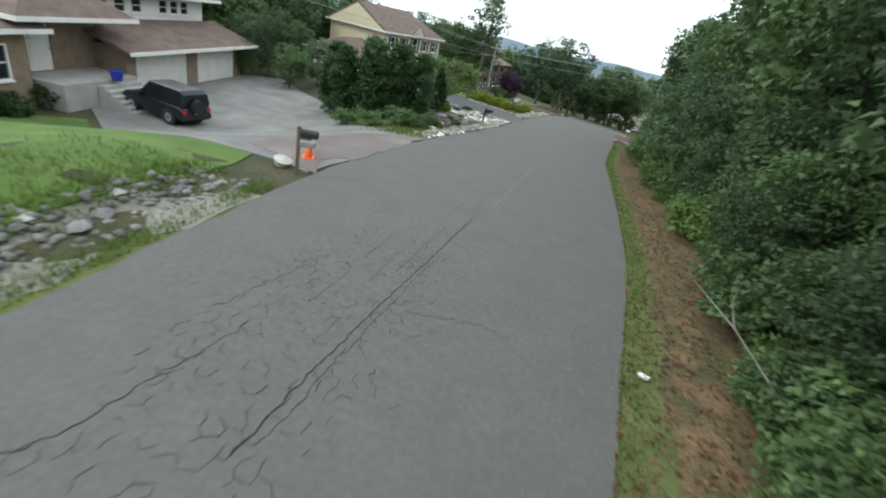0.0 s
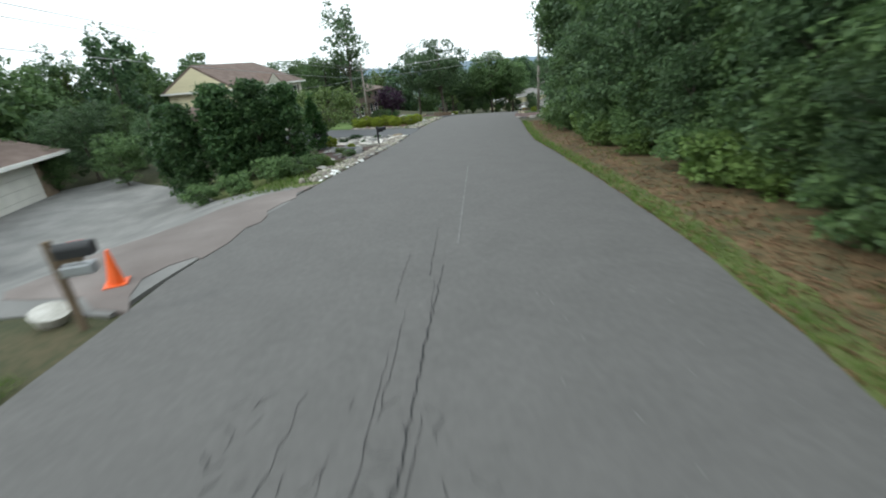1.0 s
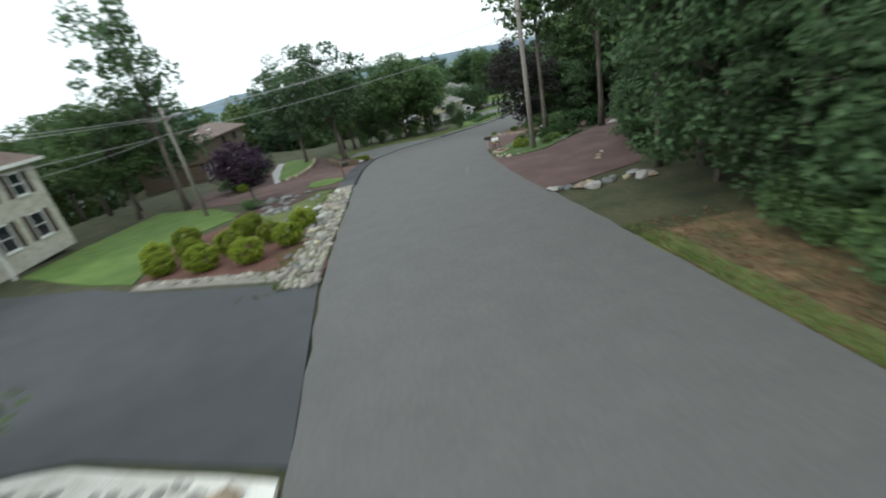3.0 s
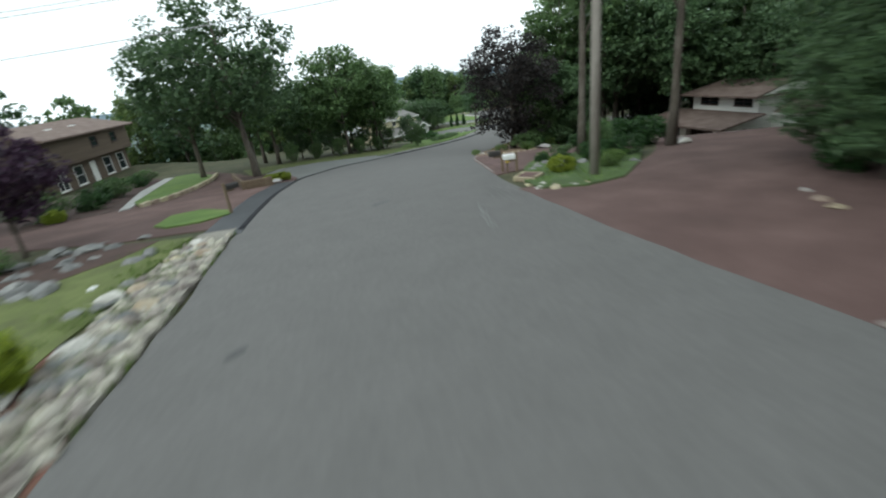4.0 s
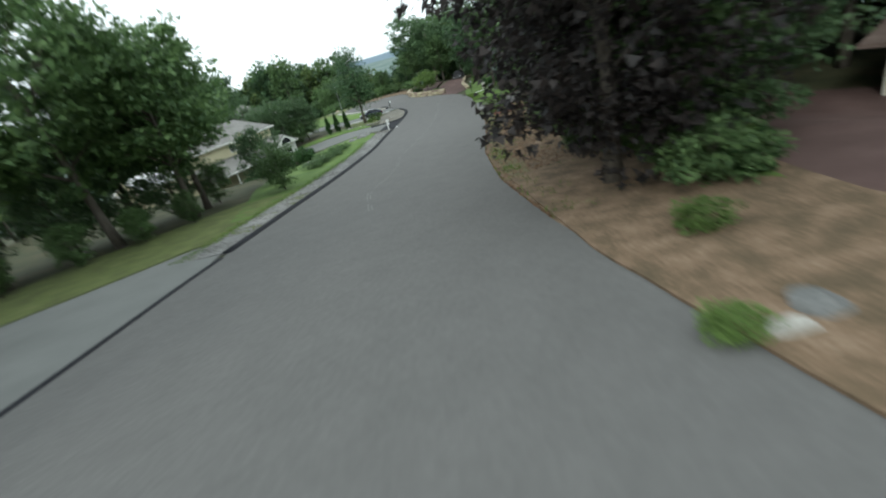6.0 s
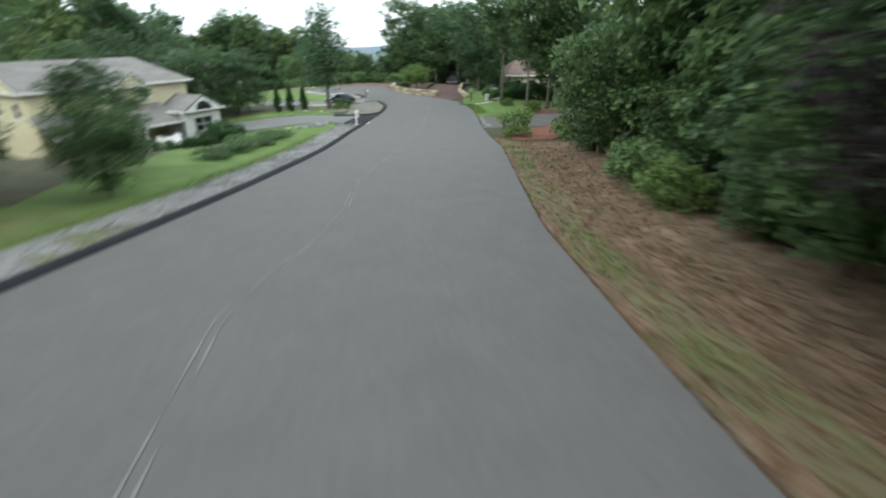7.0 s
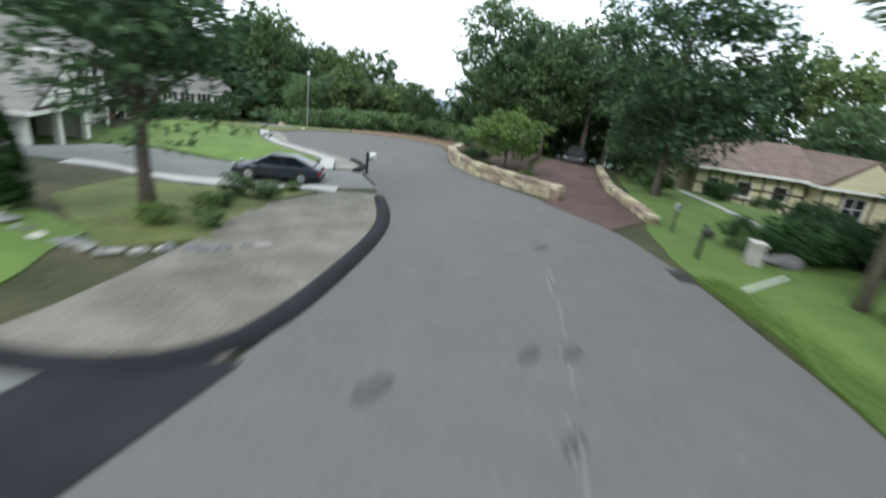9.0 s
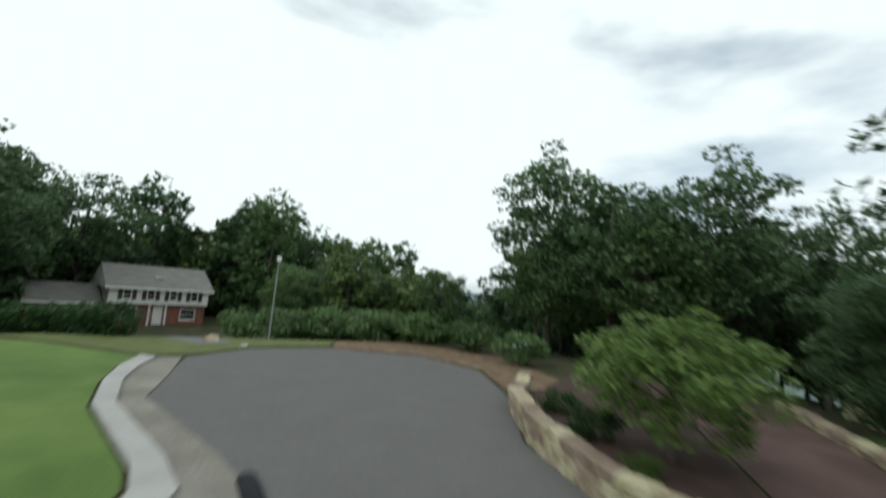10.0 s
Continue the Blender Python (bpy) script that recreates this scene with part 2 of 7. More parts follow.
M["tyre_dark"] = surface("darkened gravel", [(0.3, (0.05, 0.033, 0.031)), (0.7, (0.1, 0.065, 0.06))], 1.5, 8, 0.95, 0.4, 45)
# distance haze is mixed into the blue-grey of these two backdrop colours
M["far_hill"] = surface("far wooded ridge, haze tinted", [(0.3, (0.1, 0.15, 0.19)), (0.7, (0.15, 0.2, 0.24))], 0.004, 6, 1.0, 0, 0.03)
M["valley"] = surface("valley floor, haze tinted", [(0.3, (0.06, 0.1, 0.085)), (0.5, (0.09, 0.135, 0.115)), (0.72, (0.18, 0.21, 0.2))], 0.01, 9, 1.0, 0, 0.05)
M["leaf_oak"] = leaf("oak leaves", (0.052, 0.094, 0.044), (0.124, 0.196, 0.086))
M["leaf_mid"] = leaf("maple leaves", (0.064, 0.116, 0.044), (0.154, 0.238, 0.088))
M["leaf_light"] = leaf("young green leaves", (0.075, 0.13, 0.03), (0.17, 0.25, 0.07))
M["leaf_dark"] = leaf("dark evergreen needles", (0.017, 0.051, 0.014), (0.060, 0.128, 0.034))
M["leaf_purple"] = leaf("dark purple leaves", (0.022, 0.012, 0.024), (0.07, 0.034, 0.066))
M["leaf_red"] = leaf("copper beech leaves", (0.020, 0.019, 0.019), (0.064, 0.052, 0.048))
M["leaf_yellow"] = leaf("golden shrub leaves", (0.127, 0.184, 0.016), (0.368, 0.425, 0.052))
M["leaf_thuja"] = leaf("thuja sprays", (0.03, 0.072, 0.028), (0.092, 0.16, 0.056))
M["leaf_deep"] = leaf("deep green leaves", (0.034, 0.073, 0.035), (0.107, 0.182, 0.078))
M["leaf_olive"] = leaf("olive green leaves", (0.065, 0.107, 0.034), (0.182, 0.247, 0.081))
M["grass_blade"] = leaf("grass blades", (0.07, 0.125, 0.022), (0.17, 0.25, 0.055))
M["dry_leaf"] = leaf("dry fallen leaves", (0.08, 0.045, 0.022), (0.33, 0.2, 0.115))
gm, gn, gl, gb = shader("window glass", 0.05, 0.0, 0.8)
gb.inputs["Base Color"].default_value = (0.02, 0.025, 0.03, 1)
M["glass"] = gm
M["gravel_damp"] = surface("worn red gravel", [(0.3, (0.06, 0.037, 0.035)), (0.5, (0.095, 0.057, 0.053)), (0.72, (0.16, 0.1, 0.092))], 0.9, 8, 0.95, 0.5, 45, patch=0.3)
M["grit_dark"] = surface("brown sandy verge", [(0.3, (0.09, 0.082, 0.064)), (0.5, (0.15, 0.138, 0.112)), (0.7, (0.24, 0.222, 0.19))], 0.9, 8, 0.95, 0.6, 14, patch=0.15)
M["bed_green"] = surface("low green ground cover", [(0.28, (0.04, 0.045, 0.022)), (0.45, (0.055, 0.085, 0.026)), (0.6, (0.07, 0.115, 0.03)), (0.75, (0.12, 0.115, 0.07))], 1.1, 8, 0.95, 0.7, 14)
M["dry_grass"] = surface("dry grass and leaves", [(0.28, (0.085, 0.065, 0.04)), (0.45, (0.14, 0.11, 0.062)), (0.6, (0.12, 0.125, 0.05)), (0.75, (0.24, 0.19, 0.115))], 1.6, 8, 0.95, 0.6, 16)


# ---- helpers of the place ----
def part(name, bm, material, parent=None, label="", smooth=False, m=None):
    """Links a bmesh as one mesh object under a thing or a part."""
    me = bpy.data.meshes.new(name)
    bm.to_mesh(me)
    bm.free()
    me.materials.append(material)
    if smooth:
        me.polygons.foreach_set("use_smooth", [True] * len(me.polygons))
    ob = new(name, me)
    if parent is not None:
        ob.parent = parent
    if m is not None:
        ob.matrix_basis = m
    if label:
        ob["label"] = label
    return ob


def raw(name, verts, faces, material, parent=None, smooth=False):
    me = bpy.data.meshes.new(name)
    me.from_pydata([tuple(map(float, v)) for v in verts], [], faces)
    me.materials.append(material)
    if smooth:
        me.polygons.foreach_set("use_smooth", [True] * len(me.polygons))
    ob = new(name, me)
    if parent is not None:
        ob.parent = parent
    return ob


def thing(name, m, label, category, group=""):
    ob = new(name)
    ob.empty_display_size = 0.2
    ob.matrix_basis = m
    return tagged(ob, label, category, group)


def add_box(bm, x0, x1, y0, y1, z0, z1, bevel=0.0, m=None):
    r = bmesh.ops.create_cube(bm, size=1.0)
    vs = r["verts"]
    for v in vs:
        v.co = Vector((x0 + (v.co.x + 0.5) * (x1 - x0), y0 + (v.co.y + 0.5) * (y1 - y0), z0 + (v.co.z + 0.5) * (z1 - z0)))
    if m is not None:
        bmesh.ops.transform(bm, matrix=m, verts=vs)
    if bevel:
        es = list({e for v in vs for e in v.link_edges})
        bmesh.ops.bevel(bm, geom=es, offset=bevel, segments=2, affect="EDGES", profile=0.5)
    return vs


def box(*a, **k):
    bm = bmesh.new()
    add_box(bm, *a, **k)
    return bm


def tube(bm, pts, radii, seg=8):
    """A tapered tube through the points."""
    rings = []
    for i, p in enumerate(pts):
        a, b = Vector(pts[max(i - 1, 0)]), Vector(pts[min(i + 1, len(pts) - 1)])
        q = (b - a).to_track_quat("Z", "Y")
        rings.append([bm.verts.new(Vector(p) + q @ Vector((math.cos(2 * math.pi * k / seg) * radii[i], math.sin(2 * math.pi * k / seg) * radii[i], 0))) for k in range(seg)])
    for r0, r1 in zip(rings, rings[1:]):
        for k in range(seg):
            bm.faces.new((r0[k], r0[(k + 1) % seg], r1[(k + 1) % seg], r1[k]))
    bm.faces.new(rings[0][::-1])
    bm.faces.new(rings[-1])
    return bm


# ---- the lie of the land ----
LEFT = [
    (-8.5, -30), (-7.6, -14), (-6.8, -3), (-6.3, 4.5), (-5.8, 11), (-5, 17.5), (-3.6, 24), (-2.1, 30),
    (-0.7, 36), (0.5, 43), (1.8, 51), (3.2, 57), (4.7, 63), (6.1, 69), (8, 76), (10.6, 83),
    (15, 89.5), (21, 95.5), (27, 101), (33.5, 106.5), (40.5, 112.7), (47, 119), (52, 123.2), (57, 127.5),
    (60.3, 130.8), (62.3, 134), (63.2, 137.5),
]
RIGHT = [
    (-1, -30), (0.2, -14), (1.2, -3), (2.5, 4.2), (4.3, 12), (5.2, 18), (6.2, 25), (7, 31),
    (8.3, 37), (10, 44), (11.6, 51), (12.9, 57), (14.8, 65), (17.2, 70.5), (20.3, 77), (25.6, 84.5),
    (31.5, 91.5), (37, 97), (43.3, 102.3), (48.8, 107), (54.5, 113), (60, 118), (64.5, 122.5), (67.8, 127),
    (69.6, 131), (69.8, 135), (69.8, 138.5),
]
PROFILE = [
    (-40, -4.3), (-10, -4.75), (5, -4.75), (13, -4.95), (20, -5.3), (30, -6.0), (40, -6.75), (50, -7.5),
    (60, -8.2), (70, -8.95), (78, -9.8), (86, -10.9), (95, -12.2), (104, -13.4), (115, -14.6), (128, -15.75),
    (138, -16.3), (150, -16.6), (165, -16.75), (185, -17.0),
]
MID = np.vstack([(np.array(LEFT) + np.array(RIGHT)) / 2, [(69, 146), (71.5, 153), (76, 168)]])
ARC = np.concatenate([[0], np.cumsum(np.linalg.norm(np.diff(MID, axis=0), axis=1))])
ARC = ARC - ARC[2] - 3
SD = np.arange(ARC[0], ARC[-1], 1.0)
CX, CY = np.interp(SD, ARC, MID[:, 0]), np.interp(SD, ARC, MID[:, 1])
CZ = np.interp(SD, [p[0] for p in PROFILE], [p[1] for p in PROFILE])
CZ = np.convolve(np.pad(CZ, 4, mode="edge"), np.ones(9) / 9, "valid")
# level ground under houses and banks: x, y, inner radius, outer radius, height; None: raised by the last number
PADS = [(-24.0, 26.5, 10.0, 20.0, -7.2), (-9, 118, 9, 18, -12.3), (47, 77.5, 7, 13, -13.8), (37, 133, 8, 14, -16.95), (48, 155, 6.5, 12.0, -17.9), (66.0, 192, 8, 16, -20.65), (58.6, 140.4, 2.6, 4.6, -16.95), (99, 134, 6, 13, -18.4)]
BANKS = [(-9.6, 9.0, 1.4, 3.4, 0.4), (-9.9, 5.5, 1.4, 3.4, 0.4), (-10.3, 2.0, 1.4, 3.4, 0.4), (-10.6, -2.0, 1.4, 3.4, 0.4)]


def road_z(x, y):
    x, y = np.atleast_1d(np.asarray(x, float)), np.atleast_1d(np.asarray(y, float))
    z, d = np.empty(len(x)), np.empty(len(x))
    for i in range(0, len(x), 4000):
        d2 = (CX[None] - x[i : i + 4000, None]) ** 2 + (CY[None] - y[i : i + 4000, None]) ** 2
        w = (d2 + 4) ** -4.0
        z[i : i + 4000] = (w * CZ).sum(1) / w.sum(1)
        d[i : i + 4000] = np.sqrt(d2.min(1))
    return z, d


def ground_z(x, y):
    z, d = road_z(x, y)
    x, y = np.atleast_1d(np.asarray(x, float)), np.atleast_1d(np.asarray(y, float))
    z = z - np.clip(y - 158.5, 0, 60) * 0.17 * np.clip((x - 20) / 25, 0, 1) - np.clip(x - 84, 0, 40) * 0.11 * np.clip((y - 95) / 20, 0, 1)
    away = np.clip(d - np.where(x > CX[np.clip(np.searchsorted(CY, y), 0, len(CY) - 1)], 48, 34), 0, None)
    z = z - np.minimum(away * 0.17, 95.0)
    for px_, py_, r0, r1, h in PADS:
        q = np.clip((r1 - np.hypot(x - px_, y - py_)) / (r1 - r0), 0, 1)
        q = q * q * (3 - 2 * q)
        z = z * (1 - q) + h * q
    for px_, py_, r0, r1, h in BANKS:
        q = np.clip((r1 - np.hypot(x - px_, y - py_)) / (r1 - r0), 0, 1)
        z = np.maximum(z, z + h * q * q * (3 - 2 * q) * np.clip((d - 4.6) / 1.0, 0, 1))
    return z


def gz(x, y):
    return float(ground_z([x], [y])[0])


def inside(poly, x, y):
    px_, py_ = np.array(poly).T
    hit = np.zeros(len(x), bool)
    for i in range(len(px_)):
        j = i - 1
        c = (py_[i] > y) != (py_[j] > y)
        with np.errstate(divide="ignore", invalid="ignore"):
            hit ^= c & (x < (px_[j] - px_[i]) * (y - py_[i]) / (py_[j] - py_[i]) + px_[i])
    return hit


def spread(a, b, step, far):
    core = list(np.arange(a, b + 0.01, step))
    lo, hi, g = [], [], step
    while g < far:
        g *= 1.35
        lo.append(a - g)
        hi.append(b + g)
    return np.array(lo[::-1] + core + hi)


ROAD_POLY = LEFT + [(64.6, 142), (63.2, 148), (64.4, 153), (67.2, 155.6), (71, 156.0), (75, 154), (76, 150.5), (74.0, 146.2), (71.2, 142.5)] + RIGHT[::-1]
gx, gy = spread(-60, 120, 1.25, 2600), spread(-45, 200, 1.25, 2600)
GX, GY = np.meshgrid(gx, gy)
GZ = ground_z(GX.ravel(), GY.ravel())
on_road = inside(ROAD_POLY, GX.ravel(), GY.ravel())
GZ = GZ - 0.09 * on_road
nx, ny = len(gx), len(gy)
faces = [(j * nx + i, j * nx + i + 1, (j + 1) * nx + i + 1, (j + 1) * nx + i) for j in range(ny - 1) for i in range(nx - 1)]
ground = raw("ground", np.stack([GX.ravel(), GY.ravel(), GZ], 1), faces, M["woodfloor"], smooth=True)
tagged(ground, "wooded hillside ground with dark leaf mould and moss", "ground", kind="structure")


def sheet(name, poly, material, lift, label, category, step=1.0, edge=0.0, kind="structure", rough=0.0, wobble=0.0):
    """A piece of surfacing with the outline poly that follows the ground, lift above it, with a skirt down into it."""
    pts = []
    for (x0, y0), (x1, y1) in zip(poly, poly[1:] + poly[:1]):
        k = max(1, int(math.hypot(x1 - x0, y1 - y0) / step))
        for i in range(k):
            a, b = x0 + (x1 - x0) * i / k, y0 + (y1 - y0) * i / k
            if wobble:
                q = noise.noise_vector((a * 0.9, b * 0.9, lift * 50)) * wobble
                a, b = a + q.x, b + q.y
            pts.append((a, b))
    bm = bmesh.new()
    vs = [bm.verts.new((a, b, 0)) for a, b in pts]
    es = [bm.edges.new((vs[i], vs[(i + 1) % len(vs)])) for i in range(len(vs))]
    bmesh.ops.triangle_fill(bm, use_beauty=True, edges=es)
    for _ in range(6):
        long = [e for e in bm.edges if e.calc_length() > step * 1.9 and not e.is_boundary]
        if not long:
            break
        bmesh.ops.subdivide_edges(bm, edges=long, cuts=1)
        bmesh.ops.triangulate(bm, faces=[f for f in bm.faces if len(f.verts) > 3])
    bm.verts.ensure_lookup_table()
    co = np.array([v.co[:] for v in bm.verts])
    z = ground_z(co[:, 0], co[:, 1]) + lift
    for v, h in zip(bm.verts, z):
        v.co.z = h + (rough * noise.noise((v.co.x * 1.7, v.co.y * 1.7, 0)) if rough else 0)
    bound = [e for e in bm.edges if e.is_boundary]
    r = bmesh.ops.extrude_edge_only(bm, edges=bound)
    for v in r["geom"]:
        if isinstance(v, bmesh.types.BMVert):
            v.co.z -= lift + 0.12
    bmesh.ops.recalc_face_normals(bm, faces=bm.faces)
    ob = part(name, bm, material, smooth=False)
    return tagged(ob, label, category, kind=kind)


# ---- the road ----
def ribbon(left, right, n_across, step):
    l, r = np.array(left, float), np.array(right, float)
    s = np.concatenate([[0], np.cumsum(np.linalg.norm(np.diff((l + r) / 2, axis=0), axis=1))])
    q = np.arange(0, s[-1] + 0.01, step)
    k = np.ones(7) / 7
    def fit(a):
        v = np.interp(q, s, a)
        return np.convolve(np.pad(v, 3, mode="reflect", reflect_type="odd"), k, "valid")
    lx, ly, rx, ry = fit(l[:, 0]), fit(l[:, 1]), fit(r[:, 0]), fit(r[:, 1])
    u = np.linspace(0, 1, n_across)
    return lx[:, None] * (1 - u) + rx[:, None] * u, ly[:, None] * (1 - u) + ry[:, None] * u


RX, RY = ribbon(LEFT, RIGHT, 11, 1.0)
jag = np.array([[noise.noise((x * 0.8, y * 0.8, 3.0)) for x, y in zip(RX[:, c], RY[:, c])] for c in (0, -1)])
RX[:, 0] += jag[0] * 0.14
RX[:, -1] += jag[1] * 0.16
RZ = road_z(RX.ravel(), RY.ravel())[0].reshape(RX.shape)
crown = 0.06 * (1 - (np.linspace(-1, 1, 11)) ** 2)
RZ = RZ + 0.03 + crown[None] * np.clip((len(RZ) - 1 - np.arange(len(RZ))) / 14.0, 0, 1)[:, None]
nr, nc = RX.shape
verts = np.stack([RX.ravel(), RY.ravel(), RZ.ravel()], 1).tolist()
faces = [(j * nc + i, j * nc + i + 1, (j + 1) * nc + i + 1, (j + 1) * nc + i) for j in range(nr - 1) for i in range(nc - 1)]
for col in (0, nc - 1):
    base = len(verts)
    verts += [[RX[j, col], RY[j, col], RZ[j, col] - 0.18] for j in range(nr)]
    for j in range(nr - 1):
        q = (j * nc + col, base + j, base + j + 1, (j + 1) * nc + col)
        faces.append(q[::-1] if col == 0 else q)
road = raw("road", verts, faces, M["asphalt"])
tagged(road, "worn grey asphalt road running downhill between gardens", "road", kind="structure")
bulb = [(63.15, 136.6), (63.9, 139.4), (64.8, 141.6), (64.4, 143.8), (63.2, 148), (63.9, 151), (64.6, 153.6), (67.2, 155.6), (71, 156.0), (75, 154), (76, 150.5), (74.0, 146.2), (71.2, 142.5), (69.9, 137.6)]
sheet("turning_circle", bulb, M["asphalt"], 0.024, "worn grey asphalt turning circle at the road's end", "road", step=1.5)


def road_top(x, y):
    """Height of the road's surface."""
    j = int(np.argmin((RX[:, 5] - x) ** 2 + (RY[:, 5] - y) ** 2))
    a, b = np.array([RX[j, 0], RY[j, 0]]), np.array([RX[j, -1], RY[j, -1]])
    u = float(np.clip(np.dot(np.array([x, y]) - a, b - a) / np.dot(b - a, b - a), 0, 1))
    return float(road_z([x], [y])[0][0]) + 0.03 + 0.06 * (1 - (2 * u - 1) ** 2) * min(1.0, (len(RZ) - 1 - j) / 14.0)


def seams(name, lines, material, label, category):
    """Thin ribbons on the road, each line a list of (x, y, width)."""
    v, f = [], []
    for ln in lines:
        p = np.array([q[:2] for q in ln])
        t = np.gradient(p, axis=0)
        t /= np.linalg.norm(t, axis=1, keepdims=True) + 1e-9
        base = len(v)
        for (x, y, w), (tx, ty) in zip(ln, t):
            z = road_top(x, y) + 0.007
            v += [(x - ty * w / 2, y + tx * w / 2, z), (x + ty * w / 2, y - tx * w / 2, z)]
        f += [(base + 2 * i, base + 2 * i + 1, base + 2 * i + 3, base + 2 * i + 2) for i in range(len(ln) - 1)]
    return tagged(raw(name, v, f, material), label, category, kind="stuff")


def crooked(pts, step, amp, w0, w1, g):
    p = np.array(pts, float)
    s = np.concatenate([[0], np.cumsum(np.linalg.norm(np.diff(p, axis=0), axis=1))])
    q = np.linspace(0, s[-1], max(3, int(s[-1] / step)))
    x, y = np.interp(q, s, p[:, 0]) + g.normal(size=len(q)) * amp, np.interp(q, s, p[:, 1]) + g.normal(size=len(q)) * amp
    return [(a, b, max(0.003, (w0 + (w1 - w0) * i / len(q)) * g.uniform(0.6, 1.3))) for i, (a, b) in enumerate(zip(x, y))]


gc = np.random.default_rng(5)
lines = [crooked([(-2.1, 3.2), (-1.94, 4.3), (-1.49, 6.6), (-0.94, 9.3), (-0.1, 13.4)], 0.1, 0.018, 0.024, 0.012, gc),
         crooked([(-1.86, 3.6), (-1.6, 5.2), (-1.2, 7.4), (-0.75, 9.6)], 0.1, 0.02, 0.011, 0.007, gc),
         crooked([(-4.3, 2.4), (-4.0, 2.75), (-3.6, 4.0), (-3.2, 5.4)], 0.1, 0.03, 0.018, 0.01, gc),
         crooked([(-1.0, 6.9), (0.2, 7.1), (1.0, 7.0)], 0.1, 0.04, 0.013, 0.008, gc),
         crooked([(-3.9, 5.6), (-3.3, 7.4), (-2.9, 8.6)], 0.1, 0.03, 0.012, 0.007, gc)] + [crooked([(x, y), (x + 0.16 * L, y + L)], 0.14, 0.014, 0.01, 0.005, gc) for x, y, L in ((-1.5, 8.2, 2.6), (-1.2, 9.6, 2.2), (-1.9, 7.6, 1.6), (-0.7, 10.4, 2.4), (-2.3, 8.4, 1.8), (-1.0, 12.2, 2.0), (-2.6, 6.4, 1.4), (-0.4, 13.0, 2.6))]
# net of fine cracks, its cells drawn out along the road
net = [(x + gc.uniform(-0.09, 0.09), y + gc.uniform(-0.17, 0.17)) for x in np.arange(-4.6, 1.4, 0.2) for y in np.arange(1.0, 13.0, 0.36)]
tri = delaunay_2d_cdt([Vector(p) for p in net], [], [], 0, 0.001)
mids = [(sum(tri[0][i].x for i in t) / 3, sum(tri[0][i].y for i in t) / 3) for t in tri[2]]
owner = {}
for k, t in enumerate(tri[2]):
    for a, b in ((t[0], t[1]), (t[1], t[2]), (t[2], t[0])):
        e = (min(a, b), max(a, b))
        if e in owner:
            p, q = mids[owner[e]], mids[k]
            m = ((p[0] + q[0]) / 2, (p[1] + q[1]) / 2)
            near = min(abs(m[0] + 1.9 - (m[1] - 4.3) * 0.19), abs(m[0] + 3.7 - (m[1] - 3) * 0.14) * 1.5)
            if 0.03 < math.hypot(p[0] - q[0], p[1] - q[1]) < 0.7 and gc.random() < 0.85 * math.exp(-(near / 0.85) ** 2) * min(1, max(0, (11.5 - m[1]) / 5)) * (0.75 + noise.noise((m[0] * 0.9, m[1] * 0.7, 2.0)) * 1.1) * (1.0 if abs(p[1] - q[1]) > abs(p[0] - q[0]) else 0.6):
                w = gc.uniform(0.005, 0.011)
                lines.append(crooked([p, q], 0.1, 0.01, w, w, gc))
        owner[e] = k
seams("road_cracks", lines, M["crack"], "net of fine dark cracks in old asphalt", "crack")
lines = []
for off in (0.0, 0.16):
    way = [(27.4 + off, 94.6), (29.4 + off, 97.6), (34.2 + off, 101.5), (37.3 + off, 105.1), (45.3 + off, 111.4), (52.1 + off, 117.1), (59.0 + off, 123.4), (61.7 + off, 126.0), (64.6 + off, 129.2)]
    p = np.array(way)
    s = np.concatenate([[0], np.cumsum(np.linalg.norm(np.diff(p, axis=0), axis=1))])
    q = 0.0
    while q < s[-1] - 2:
        L = gc.uniform(0.6, 2.6)
        k = np.linspace(q, min(q + L, s[-1]), 6)
        lines.append([(np.interp(a, s, p[:, 0]), np.interp(a, s, p[:, 1]), gc.uniform(0.012, 0.05)) for a in k])
        q += L + gc.uniform(0.2, 2.2)
lines.append([(0.3 + 1.7 * q, 14.4 + 9.2 * q, gc.uniform(0.01, 0.05)) for q in np.linspace(0, 1, 40)])
for k in range(26):
    x, y = 14.1 + gc.uniform(-0.5, 0.5), 64.6 + gc.uniform(-0.6, 1.2)
    lines.append([(x - 0.34 * q + 0.03 * math.sin(q * 3 + k), y - q, gc.uniform(0.004, 0.022)) for q in np.linspace(0, gc.uniform(0.3, 1.6), 8)])
for k in range(9):
    a, b, d = gc.uniform(0, 0.5), gc.uniform(0.6, 1.0), gc.normal() * 0.07
    lines.append([(12.7 - 1.6 * q + d + 0.05 * math.sin(q * 9 + k), 63.9 - 3.6 * q, gc.uniform(0.006, 0.035)) for q in np.linspace(a, b, 14)])
for _ in range(46):
    x, y, a = gc.uniform(0.6, 3.4), gc.uniform(1, 12), gc.uniform(1.2, 1.9)
    lines.append([(x, y, 0.012), (x + 0.05 * math.cos(a), y + 0.05 * math.sin(a), 0.02), (x + 0.1 * math.cos(a), y + 0.1 * math.sin(a), 0.008)])
seams("road_scrapes", lines, M["scrape"], "pale scrape marks along worn asphalt", "scrape")
lines = []
